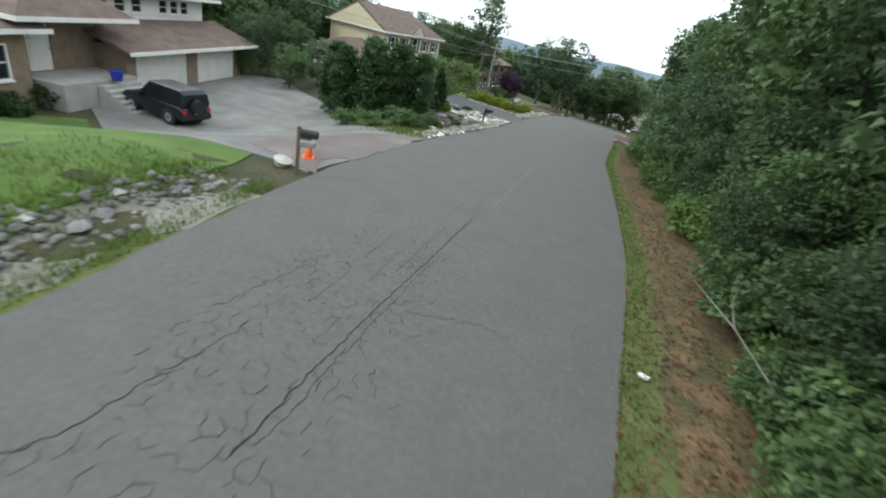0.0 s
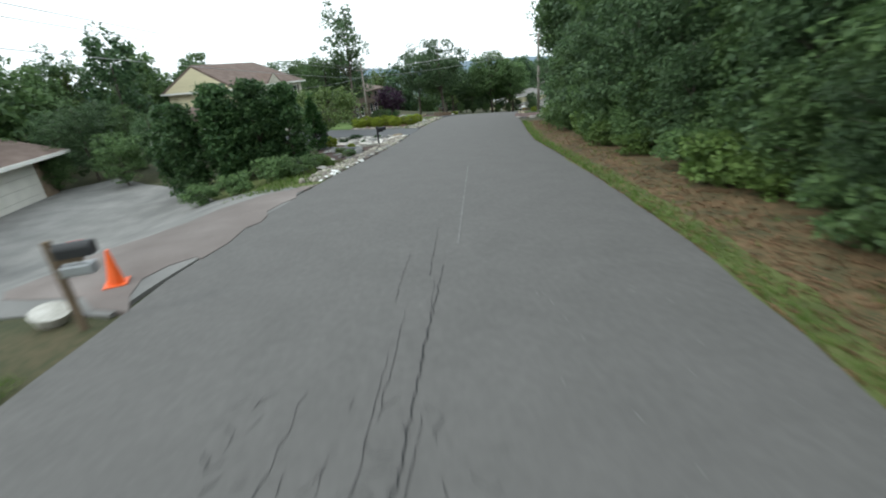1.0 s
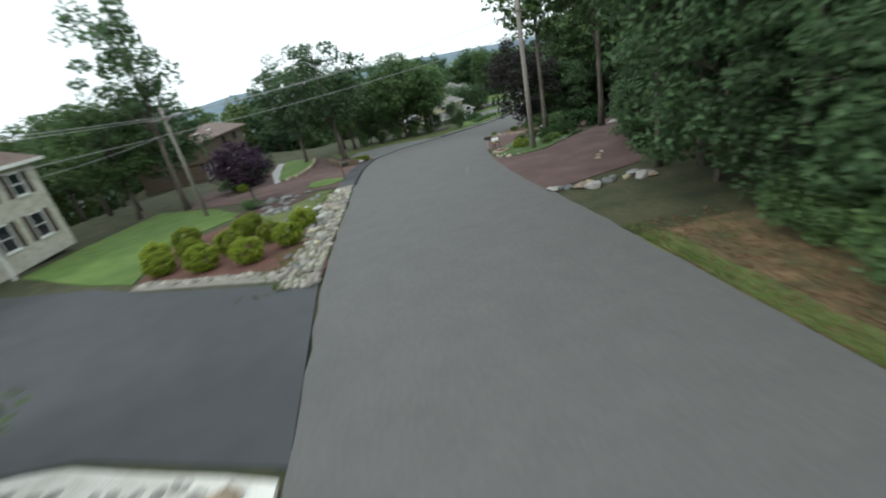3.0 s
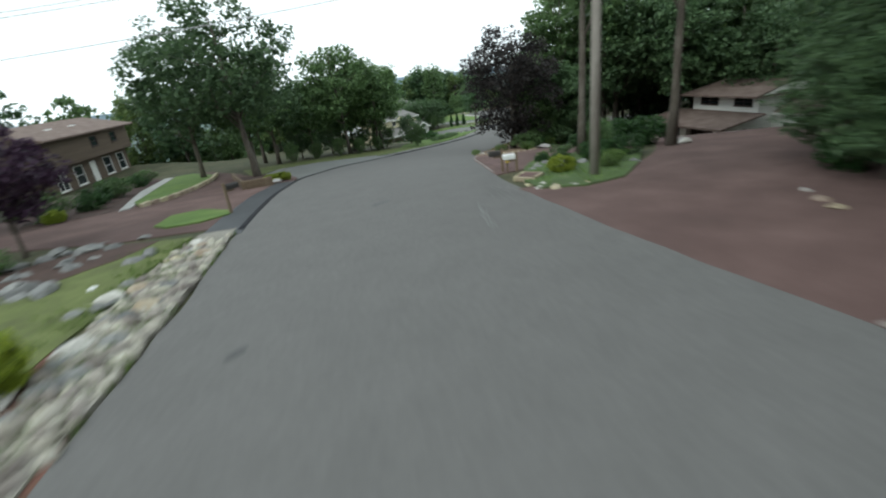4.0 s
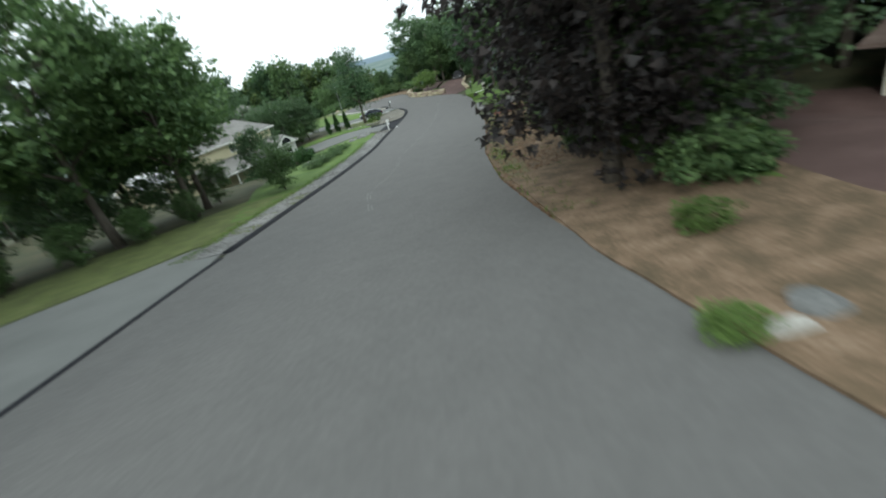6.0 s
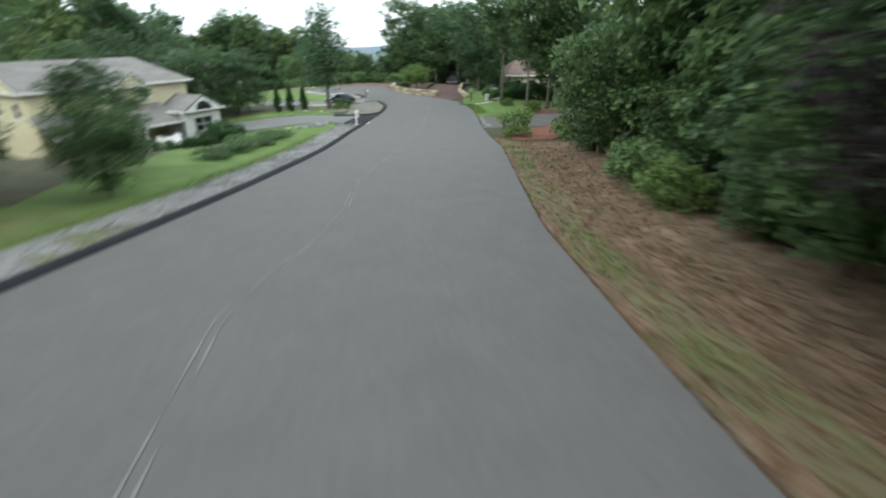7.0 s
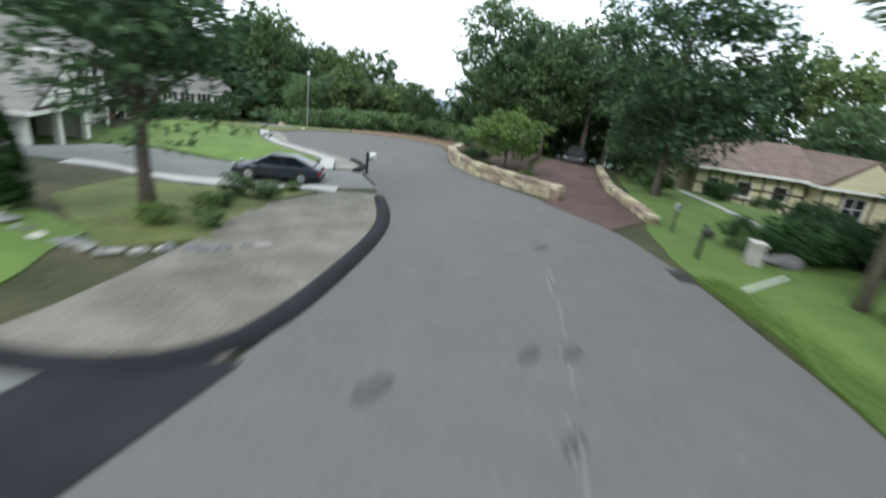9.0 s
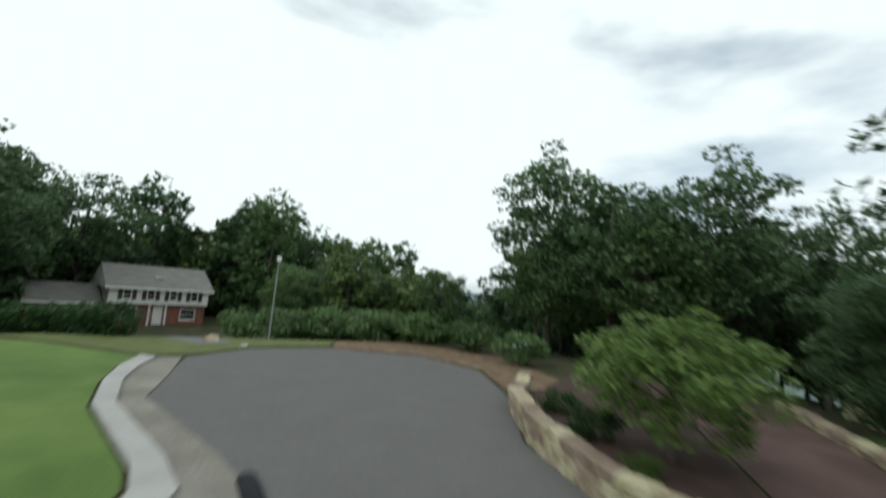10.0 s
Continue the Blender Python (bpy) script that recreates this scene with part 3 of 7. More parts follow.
for x, y, r in ((53.7, 121.1, 0.34), (53.0, 120.7, 0.2), (51.9, 120.5, 0.22), (56.8, 124.8, 0.3), (59.4, 124.5, 0.28), (60.1, 124.2, 0.26), (58.4, 122.8, 0.24), (64.2, 128.6, 0.3), (10.45, 66.6, 0.34), (5.2, 58.4, 0.14)):
    n = 12
    lines.append([(x + r * 1.6 * (2 * i / n - 1) * 0.75, y + r * (2 * i / n - 1) * 0.5, 0.02 + r * 1.1 * math.sqrt(max(0, 1 - (2 * i / n - 1) ** 2)) * gc.uniform(0.6, 1.1)) for i in range(n + 1)])
seams("road_stains", lines, M["stain"], "dark oily stains on the asphalt", "stain")


# ---- trees and shrubs ----
rng = np.random.default_rng(7)


def leaf_cards(centres, normals, size, flat, g):
    """Small folded leaf sprays, one island each, at the given places."""
    n = len(centres)
    d = g.normal(size=(n, 3)) + normals * 0.8
    d[:, 2] *= flat
    d /= np.linalg.norm(d, axis=1, keepdims=True)
    up = np.tile([0.0, 0.0, 1.0], (n, 1)) + g.normal(size=(n, 3)) * 0.45
    s = np.cross(d, up)
    s /= np.linalg.norm(s, axis=1, keepdims=True) + 1e-9
    nn = np.cross(s, d)
    L = size * g.uniform(0.6, 1.35, (n, 1))
    W = L * g.uniform(0.32, 0.5, (n, 1))
    b = centres + s * W + nn * L * 0.1 + d * L * 0.05
    c = centres + d * L * 0.6 - nn * L * 0.12
    e = centres - s * W + nn * L * 0.1 + d * L * 0.05
    v = np.stack([c + d * L * 0.12, b - d * L * 0.3, e - d * L * 0.3], 1).reshape(-1, 3)
    f = np.arange(n * 3).reshape(-1, 3)
    return v, f


def mesh_of(name, v, f, material):
    me = bpy.data.meshes.new(name)
    me.vertices.add(len(v))
    me.vertices.foreach_set("co", np.asarray(v, np.float32).ravel())
    me.loops.add(len(f) * 3)
    me.loops.foreach_set("vertex_index", np.asarray(f, np.int32).ravel())
    me.polygons.add(len(f))
    me.polygons.foreach_set("loop_start", np.arange(len(f), dtype=np.int32) * 3)
    me.update(calc_edges=True)
    me.materials.append(material)
    return me


def crown_points(g, clumps, per, rx, rz, z0, clump_r, droop=0.0, cone=0.0, hollow=0.55):
    """Leaf places in clumps over an uneven crown. cone > 0 narrows it to the top."""
    cs = []
    for _ in range(clumps):
        d = g.normal(size=3)
        d /= np.linalg.norm(d)
        r = g.uniform(hollow, 1.0) ** 0.6 * g.uniform(0.8, 1.04)
        p = np.array([d[0] * rx * r, d[1] * rx * r, z0 + rz + d[2] * rz * r])
        if cone:
            q = np.clip((p[2] - z0) / (2 * rz), 0, 1)
            p[:2] *= (1 - q) * cone + (1 - cone) * 0.6
        cs.append(p)
    cs = np.array(cs)
    out, nor = [], []
    for p in cs:
        cr = clump_r * g.uniform(0.6, 1.35)
        q = g.normal(size=(per, 3))
        q /= np.linalg.norm(q, axis=1, keepdims=True)
        q *= g.uniform(0.35, 1.0, (per, 1)) ** 0.5
        out.append(p + q * [cr, cr, cr * 0.6] - [0, 0, droop * cr])
        nor.append(q)
    return cs, np.concatenate(out), np.concatenate(nor)


def trunk_mesh(g, height, r, cs, top, n_limbs, lean=0.04):
    bm = bmesh.new()
    k = 7
    ax, ay = g.normal(size=2) * lean
    line = [Vector((ax * height * (i / k) ** 1.5 + g.normal() * 0.03, ay * height * (i / k) ** 1.5 + g.normal() * 0.03, -0.25 + (height + 0.25) * i / k)) for i in range(k + 1)]
    tube(bm, line, [r * (1.35 if i == 0 else 1 - 0.8 * i / k) for i in range(k + 1)], 8)
    for p in cs[g.permutation(len(cs))[:n_limbs]]:
        f = np.clip((p[2] * 0.72) / height, 0.22, 0.92)
        i = f * k
        a = line[int(i)].lerp(line[min(int(i) + 1, k)], i - int(i))
        b = Vector(p)
        mid = a.lerp(b, 0.5) + Vector((g.normal() * 0.2, g.normal() * 0.2, 0.25))
        rr = r * (1 - 0.8 * f) * 0.5
        tube(bm, [a, mid, b], [rr, rr * 0.6, rr * 0.2], 5)
    return bm


TREES = {}


def tree_kind(key, material, label, height, rx, z0, clumps, per, size, clump_r, trunk_r, category="tree", limbs=9, seed=1, cone=0.0, droop=0.1, hollow=0.55, bark=None, name="tree"):
    """Builds one tree out of the way under its kind; plant() copies it."""
    g = np.random.default_rng(seed)
    rz = (height - z0) / 2
    cs, p, nrm = crown_points(g, clumps, per, rx, rz, z0, clump_r, droop, cone, hollow)
    v, f = leaf_cards(p, nrm, size, 0.8, g)
    TREES[key] = (name, mesh_of("crown", v, f, material), trunk_mesh(g, height * 0.86, trunk_r, cs, z0, limbs), label, category, bark or M["bark"])
    n_, cm, bm, lb, ct, bk = TREES[key]
    tm = bpy.data.meshes.new("trunk")
    bm.to_mesh(tm)
    bm.free()
    tm.materials.append(bk)
    tm.polygons.foreach_set("use_smooth", [True] * len(tm.polygons))
    TREES[key] = (n_, cm, tm, lb, ct)


def plant(key, x, y, s=1.0, turn=None, sz=1.0, z=None, label="", group="", lean=0.0):
    name, cm, tm, lb, ct = TREES[key]
    turn = rng.uniform(0, 360) if turn is None else turn
    e = new(name)
    e.empty_display_size = 0.3
    e.matrix_basis = pose(x, y, gz(x, y) if z is None else z, lean, 0, turn) @ Matrix.Diagonal((s, s, s * sz, 1))
    tagged(e, label or lb, ct, group)
    for nm, me in (("trunk", tm), ("crown", cm)):
        o = new(nm, me)
        o.parent = e
    return e


tree_kind("oakA", M["leaf_oak"], "tall oak with an open uneven dark green crown", 15, 4.6, 4.0, 150, 56, 0.33, 1.0, 0.26, seed=1, hollow=0.35, limbs=16)
tree_kind("oakB", M["leaf_oak"], "tall oak with a broad dark green crown", 13, 5.2, 3.0, 155, 56, 0.33, 1.05, 0.28, seed=2, hollow=0.35, limbs=16)
tree_kind("oakC", M["leaf_mid"], "mid-green maple with a rounded uneven crown", 12, 4.2, 2.6, 150, 56, 0.31, 0.95, 0.22, seed=3, hollow=0.4, limbs=14)
tree_kind("oakD", M["leaf_mid"], "slender green forest tree with a high crown", 17, 3.3, 6.5, 115, 56, 0.33, 0.95, 0.2, seed=4, hollow=0.3, limbs=12)
tree_kind("oakE", M["leaf_deep"], "dark broad garden tree with a low full crown", 13, 5.0, 1.7, 190, 60, 0.3, 1.0, 0.24, seed=18, hollow=0.35, limbs=18)
tree_kind("low", M["leaf_mid"], "young woodland tree leafy down to the ground", 6.5, 2.6, 0.3, 120, 70, 0.19, 0.62, 0.09, seed=5, hollow=0.3, limbs=16)
tree_kind("lowB", M["leaf_oak"], "young dark woodland tree with low hanging branches", 8.0, 3.0, 0.2, 140, 70, 0.2, 0.68, 0.12, seed=6, hollow=0.3, limbs=16, droop=0.4)
tree_kind("bush", M["leaf_mid"], "wild green undergrowth bush", 1.7, 1.3, 0.0, 40, 52, 0.15, 0.4, 0.03, category="bush", seed=7, hollow=0.3, limbs=6, name="bush")
tree_kind("bushB", M["leaf_light"], "light green undergrowth bush", 1.3, 1.1, 0.0, 34, 50, 0.13, 0.34, 0.025, category="bush", seed=8, hollow=0.3, limbs=6, name="bush")
tree_kind("bushD", M["leaf_dark"], "clipped dark green garden shrub", 1.2, 0.95, 0.0, 40, 60, 0.11, 0.3, 0.03, category="shrub", seed=9, hollow=0.5, limbs=5, name="shrub")
tree_kind("cypress", M["leaf_dark"], "slim pointed dark green cypress", 4.6, 1.05, 0.0, 190, 56, 0.12, 0.24, 0.07, seed=10, cone=0.92, hollow=0.6, limbs=4, name="cypress")
tree_kind("gold", M["leaf_yellow"], "rounded golden-green garden shrub", 1.15, 0.85, 0.0, 230, 56, 0.075, 0.13, 0.03, category="shrub", seed=11, hollow=0.97, limbs=4, name="shrub")
tree_kind("purple", M["leaf_purple"], "ornamental tree with dark purple leaves", 5.2, 2.3, 1.4, 90, 60, 0.2, 0.6, 0.11, seed=12, hollow=0.35, limbs=14)
tree_kind("copper", M["leaf_red"], "copper beech with a dense dark brown-red crown", 13, 4.9, 0.3, 230, 80, 0.24, 1.0, 0.3, seed=13, hollow=0.3, limbs=14)
tree_kind("garden", M["leaf_light"], "small spreading garden tree with light green leaves", 4.4, 2.8, 1.0, 95, 70, 0.17, 0.6, 0.1, seed=14, hollow=0.4, limbs=16)
tree_kind("gardenB", M["leaf_olive"], "small spreading garden tree with olive green leaves", 4.4, 2.8, 1.0, 110, 70, 0.17, 0.6, 0.1, seed=19, hollow=0.35, limbs=16)
tree_kind("thuja", M["leaf_thuja"], "bushy overgrown thuja hedge tree", 5.6, 1.9, 0.0, 120, 66, 0.2, 0.52, 0.12, seed=15, hollow=0.55, limbs=6, cone=0.25)
tree_kind("spruce", M["leaf_deep"], "spreading evergreen with drooping level branches", 11, 4.4, 1.7, 130, 70, 0.2, 0.95, 0.19, seed=17, hollow=0.3, limbs=26, cone=0.45, droop=0.5)
tree_kind("pine", M["leaf_oak"], "tall pine with bare lower trunk and open branches", 16, 3.2, 6.0, 60, 64, 0.3, 0.9, 0.22, seed=16, hollow=0.2, limbs=22)


def far_kind(seed, height, rx, z0, clumps, per, size, clump_r, r):
    g = np.random.default_rng(seed)
    cs, p, nrm = crown_points(g, clumps, per, rx, (height - z0) / 2, z0, clump_r, 0.1, 0.0, 0.35)
    v, f = leaf_cards(p, nrm, size, 0.8, g)
    bm = trunk_mesh(g, height * 0.86, r, cs, z0, 7)
    bmesh.ops.triangulate(bm, faces=bm.faces[:])
    bm.verts.index_update()
    tv, tf = np.array([q.co[:] for q in bm.verts]), np.array([[q.index for q in t.verts] for t in bm.faces])
    bm.free()
    return v, f, tv, tf


FAR = [far_kind(31, 15, 4.9, 1.2, 64, 40, 0.68, 1.35, 0.24), far_kind(32, 13, 5.2, 0.5, 64, 40, 0.68, 1.35, 0.24), far_kind(33, 17, 4.4, 2.5, 64, 40, 0.66, 1.35, 0.22), far_kind(34, 4.2, 3.0, 0.0, 30, 34, 0.5, 0.9, 0.08)]


def wood(spots, label):
    """A far wood, all its trees in one mesh: spots (x, y, kind, size, turn)."""
    V, F, K, n = [], [], [], 0
    z = ground_z([q[0] for q in spots], [q[1] for q in spots])
    for (x, y, k, s, a), h in zip(spots, z):
        v, f, tv, tf = FAR[k]
        m = np.array([[math.cos(a), -math.sin(a), 0], [math.sin(a), math.cos(a), 0], [0, 0, 1.0]]) * s
        for vv, ff, slot in ((v, f, int(a * 997) % 4), (tv, tf, 4)):
            V.append(vv @ m.T + [x, y, h])
            F.append(ff + n)
            K.append(np.full(len(ff), slot))
            n += len(vv)
    me = mesh_of("far_woods", np.concatenate(V), np.concatenate(F), M["leaf_oak"])
    for k in ("leaf_mid", "leaf_deep", "leaf_olive", "bark"):
        me.materials.append(M[k])
    me.polygons.foreach_set("material_index", np.concatenate(K).astype(np.int32))
    tagged(new("far_woods", me), label, "woods", kind="stuff")


# ---- surfacing beside the road ----
def side(s, off, right=True):
    """A place beside the road: s metres along, off metres out from its edge."""
    e = RIGHT if right else LEFT
    ex, ey = np.array(e).T
    x, y = np.interp(s, ARC[: len(e)], ex), np.interp(s, ARC[: len(e)], ey)
    x1, y1 = np.interp(s + 1, ARC[: len(e)], ex), np.interp(s + 1, ARC[: len(e)], ey)
    x0, y0 = np.interp(s - 1, ARC[: len(e)], ex), np.interp(s - 1, ARC[: len(e)], ey)
    t = np.array([x1 - x0, y1 - y0])
    t /= np.linalg.norm(t) + 1e-9
    n = np.array([t[1], -t[0]]) * (1 if right else -1)
    return float(x + n[0] * off), float(y + n[1] * off)


def strip(s0, s1, o0, o1, right):
    q = np.arange(s0, s1 + 0.1, 3.0)
    return [side(s, o0, right) for s in q] + [side(s, o1, right) for s in q[::-1]]


sheet("leaf_litter", strip(-28, 48, -0.12, 4.4, True), M["litter_moss"], 0.015, "brown fallen leaves below the trees", "leaf litter", wobble=0.15)
sheet("verge", strip(-28, 48, -0.2, 0.75, True), M["verge"], 0.022, "thin mossy grass verge along the woods", "verge", wobble=0.3, step=0.7)
sheet("stone_bank", strip(-28, 11.6, -0.1, 2.2, False), M["grit"], 0.02, "stony bank between road and lawn", "verge", wobble=0.12, rough=0.06)
sheet("verge", strip(-28, 11.6, -0.2, 0.55, False), M["verge"], 0.032, "thin mossy grass verge beside the stones", "verge", wobble=0.15, step=0.7)
sheet("lawn", [side(s, 1.75, False) for s in np.arange(-28, 11.5, 3.0)] + [(-7.75, 13.4), (-9.2, 13.6), (-12.5, 13.6), (-15.2, 15.4), (-18.6, 18.3), (-23, 15), (-30, 8), (-34, -28)], M["grass"], 0.05, "bright green mown front lawn", "lawn", wobble=0.25)
sheet("gravel_driveway", [(-5.7, 13.2), (-9.4, 13.8), (-12.5, 13.9), (-15.2, 15.7), (-18.6, 18.6), (-21.1, 21), (-22.2, 36), (-19.5, 38.0), (-12, 31.6), (-8.5, 25.5), (-4.0, 22.6), (-4.75, 18)], M["gravel"], 0.035, "pale grey gravel driveway in front of garages", "driveway", wobble=0.2)
sheet("gravel_apron", [(-5.75, 13.0), (-8.2, 14.2), (-8.6, 17.5), (-7.0, 21.0), (-3.9, 23.0), (-4.75, 18)], M["gravel_mix"], 0.05, "reddish gravel where the driveway meets the road", "driveway", wobble=0.9, step=0.6)
sheet("grass_bank", [(-3.9, 22.8), (-7.2, 22.2), (-11.6, 31), (-10.5, 35), (-8, 33), (-5.5, 27), (-3.4, 25.2)], M["verge"], 0.03, "rough grass below the thuja hedge", "verge", wobble=0.2)
sheet("rock_garden", [(-3.5, 24.6), (-2.1, 30), (-0.7, 36), (-1.8, 37.9), (-6.9, 40.3), (-10.8, 40), (-12, 35), (-9, 31), (-6, 28)], M["mulch"], 0.03, "rock garden bed with dark mulch", "garden bed", wobble=0.15)
sheet("stone_edging", [(-3.7, 24.4), (-2.3, 30), (-0.9, 36), (0.4, 42.9), (-0.6, 42.7), (-1.7, 36.3), (-3.1, 30.2), (-4.5, 24.8)], M["grit"], 0.05, "bed of tan and white edging stones along the road", "garden bed", wobble=0.12, rough=0.06)
sheet("mulch_patch", [(-4.5, 38.5), (-3.6, 35.7), (-3.5, 33.4), (-6.0, 34.0), (-7.6, 37.0), (-6.2, 38.3)], M["mulch"], 0.055, "dark brown mulch patch ringed with white stones", "garden bed", step=0.6, wobble=0.08)
sheet("gravel_path", [(-4.3, 38.7), (-3.9, 37.0), (-3.4, 35.6), (-2.9, 35.3), (-3.1, 36.6), (-3.7, 38.7)], M["gravel_white"], 0.065, "narrow white gravel path round the mulch", "path", step=0.4, wobble=0.16)
sheet("sand_patch", [(-3.6, 38.2), (-2.75, 35.7), (-2.1, 36.2), (-1.8, 37.5)], M["grit_dark"], 0.06, "flat grey sand patch between white stones", "garden bed", step=0.5, wobble=0.06)
sheet("white_gravel_bed", [(0.35, 43.0), (-0.7, 37.5), (-1.9, 37.7), (-6.9, 40.3), (-10.9, 40.1), (-10.6, 40.9), (-7.2, 42.2), (-6.6, 46.6), (-3.5, 45.6)], M["gravel_white"], 0.06, "white gravel bed with boulders and small shrubs", "garden bed", wobble=0.12, rough=0.06)
sheet("asphalt_driveway", [(0.5, 43.2), (1.75, 51.3), (-4.6, 56.3), (-7.5, 59.4), (-16.6, 66), (-17.6, 60), (-17.4, 50), (-13.5, 44.5), (-10.6, 41.2), (-7.2, 42.4), (-6.6, 46.8), (-3.4, 45.8)], M["asphalt_dark"], 0.03, "dark sealed asphalt driveway of the yellow house", "driveway")
sheet("shrub_bed", [(1.9, 51.9), (3.3, 57.4), (2.2, 62), (-0.5, 66.5), (-5.2, 64), (-5.4, 57.4)], M["mulch_red"], 0.03, "reddish mulch bed under golden shrubs", "garden bed", wobble=0.1)
sheet("stone_border", [(1.75, 51.6), (3.15, 57.3), (4.6, 63), (5.75, 68.1), (4.6, 68.4), (3.4, 63), (2.1, 57.6), (0.9, 53.4), (-5.0, 57.9), (-5.4, 57.2)], M["grit"], 0.06, "border of tan and pale stones round the shrub bed", "garden bed", wobble=0.15, rough=0.06)
sheet("grass_bank", [(2.9, 63), (4.3, 68.2), (1.5, 70.2), (-2, 68), (-0.5, 64), (1.6, 58)], M["verge"], 0.045, "rough grass between edging rocks", "verge", wobble=0.2)
sheet("mulch_bed", [(-2.2, 68.2), (1.4, 70.1), (3.4, 68.9), (2.4, 67.2), (0.6, 65.8), (-1.2, 66.0)], M["mulch"], 0.06, "dark mulch under the purple tree", "garden bed", step=0.7, wobble=0.2)
sheet("lawn", [(-5.6, 58.2), (-5.4, 64.5), (-1.5, 68), (-4, 74), (-9, 80), (-11.5, 73), (-13.5, 67), (-8, 60.4)], M["grass"], 0.04, "green lawn in front of the yellow house", "lawn", wobble=0.1)
sheet("gravel_driveway", [(6.0, 68.6), (7.9, 76), (10.3, 83.4), (10.4, 86), (8.4, 91), (7.0, 99), (5.0, 106), (0, 104), (-4, 92), (-7, 84), (-6, 77), (-2, 73.5), (1.8, 70.4)], M["gravel_red"], 0.035, "red gravel driveway curving past a grass island", "driveway", wobble=0.2)
sheet("asphalt_strip", strip(69.5, 86, -0.15, 1.25, False), M["asphalt_dark"], 0.045, "darker asphalt strip along the red gravel", "road")
sheet("grass_island", [(2.9, 72.2), (3.4, 71.2), (4.6, 70.9), (5.7, 71.5), (5.6, 72.7), (4.6, 74.6), (3.4, 74.4)], M["grass"], 0.09, "small grass island in red gravel", "lawn", step=0.6, wobble=0.1)
sheet("lawn", [(1.4, 81.0), (2.6, 82.6), (3.9, 87.5), (4.9, 93.5), (5.4, 99.0), (3.4, 104.5), (2.0, 103.4), (1.3, 92.0), (0.9, 83.4)], M["grass"], 0.16, "green lawn in front of the brown house", "lawn", wobble=0.05)
sheet("concrete_path", [(0.5, 80.6), (1.0, 81.0), (1.1, 92.0), (1.8, 103.4), (1.0, 103.8), (0.2, 92.0)], M["concrete"], 0.1, "straight pale concrete path to the brown house", "path")
sheet("garden_bed", [(-3.6, 79.0), (0.3, 81.5), (0.0, 92.0), (0.8, 104.0), (-1.0, 112.0), (-5.0, 108.0), (-5.0, 90.0)], M["mulch"], 0.05, "dark planted bed beside the concrete path", "garden bed", wobble=0.15)
sheet("mulch_bed", [(7.0, 81.2), (8.6, 81.2), (9.7, 82.6), (9.4, 86.0), (9.0, 90.6), (6.9, 91.6)], M["mulch"], 0.12, "dark mulch bed round the large tree", "garden bed", wobble=0.1, step=0.7)
sheet("parking_bay", [side(s, -0.2, False) for s in np.arange(85.5, 104, 2.5)] + [(24.4, 99.6), (22.5, 100.4), (19.6, 99.9), (15, 99.6), (11, 96.8), (8.6, 91), (9.6, 87)], M["asphalt_grey"], 0.03, "pale weathered parking bay beside the road", "road", wobble=0.08)
sheet("grass_strip", [(8.2, 91.6), (11, 97), (15, 99.8), (19.6, 100.1), (22.6, 100.6), (24.6, 99.5), (26.5, 100.8), (31.2, 105.0), (28, 109), (18, 107), (8, 101)], M["verge"], 0.04, "grass strip in front of a row of trees", "verge", wobble=0.15)
sheet("stone_verge", strip(106, 141.2, 0.2, 1.9, False), M["gravel"], 0.045, "grey stone verge behind the asphalt kerb", "verge", wobble=0.12, rough=0.06)
sheet("lawn", [side(s, 1.8, False) for s in (108, 111, 117, 123, 129, 134, 139.5)] + [(48.9, 124.2), (48.2, 125.5), (47.1, 127.0), (45.8, 128.8), (43.4, 129.4), (40.8, 126.4), (35, 118.6), (30.5, 113.5)], M["grass"], 0.04, "green front lawn of the cream house", "lawn", wobble=0.2)
sheet("asphalt_driveway", [(50.4, 122.2), (54.9, 125.8), (53.2, 127.2), (52.4, 128.6), (50.4, 130.9), (48.1, 133.4), (45.7, 134.9), (42.7, 135.8), (42.8, 132.5), (44.4, 130.6), (46.2, 129.2), (47.5, 127.2), (48.6, 125.7), (49.4, 124.4)], M["asphalt_grey"], 0.035, "grey asphalt driveway of the cream house", "driveway")
sheet("concrete_path", [(43.6, 126.6), (42.4, 123.8), (41.2, 121.6), (39.6, 119.8), (37.3, 118.0), (36.9, 118.5), (39.1, 120.3), (40.7, 122.0), (41.9, 124.1), (43.1, 126.8)], M["concrete"], 0.075, "pale concrete walk along the lawn to the cream house", "path", step=0.6)
sheet("asphalt_apron", [(50.5, 122.1), (55.5, 126.05), (53.9, 127.05), (49.7, 123.7)], M["asphalt_strip"], 0.055, "fresh black asphalt apron of a driveway", "driveway")
sheet("stone_verge", [(52.6, 127.9), (55.0, 126.0), (57.1, 127.7), (60.3, 130.9), (62.1, 134), (62.5, 135.3), (61.1, 135.9), (57.9, 134.4), (55.3, 130.8), (54.2, 129.4)], M["grit_dark"], 0.045, "sandy gravel verge inside the bend", "verge", wobble=0.1, rough=0.04)
sheet("lawn", [(52.5, 129.2), (50.6, 131.2), (48.3, 133.7), (45.8, 135.2), (42.8, 136.2), (43.0, 137.6), (46.6, 136.6), (49.3, 135.6), (52.4, 135.6), (53.8, 132.4)], M["grass"], 0.04, "grass with a row of small cypresses", "lawn", wobble=0.12)
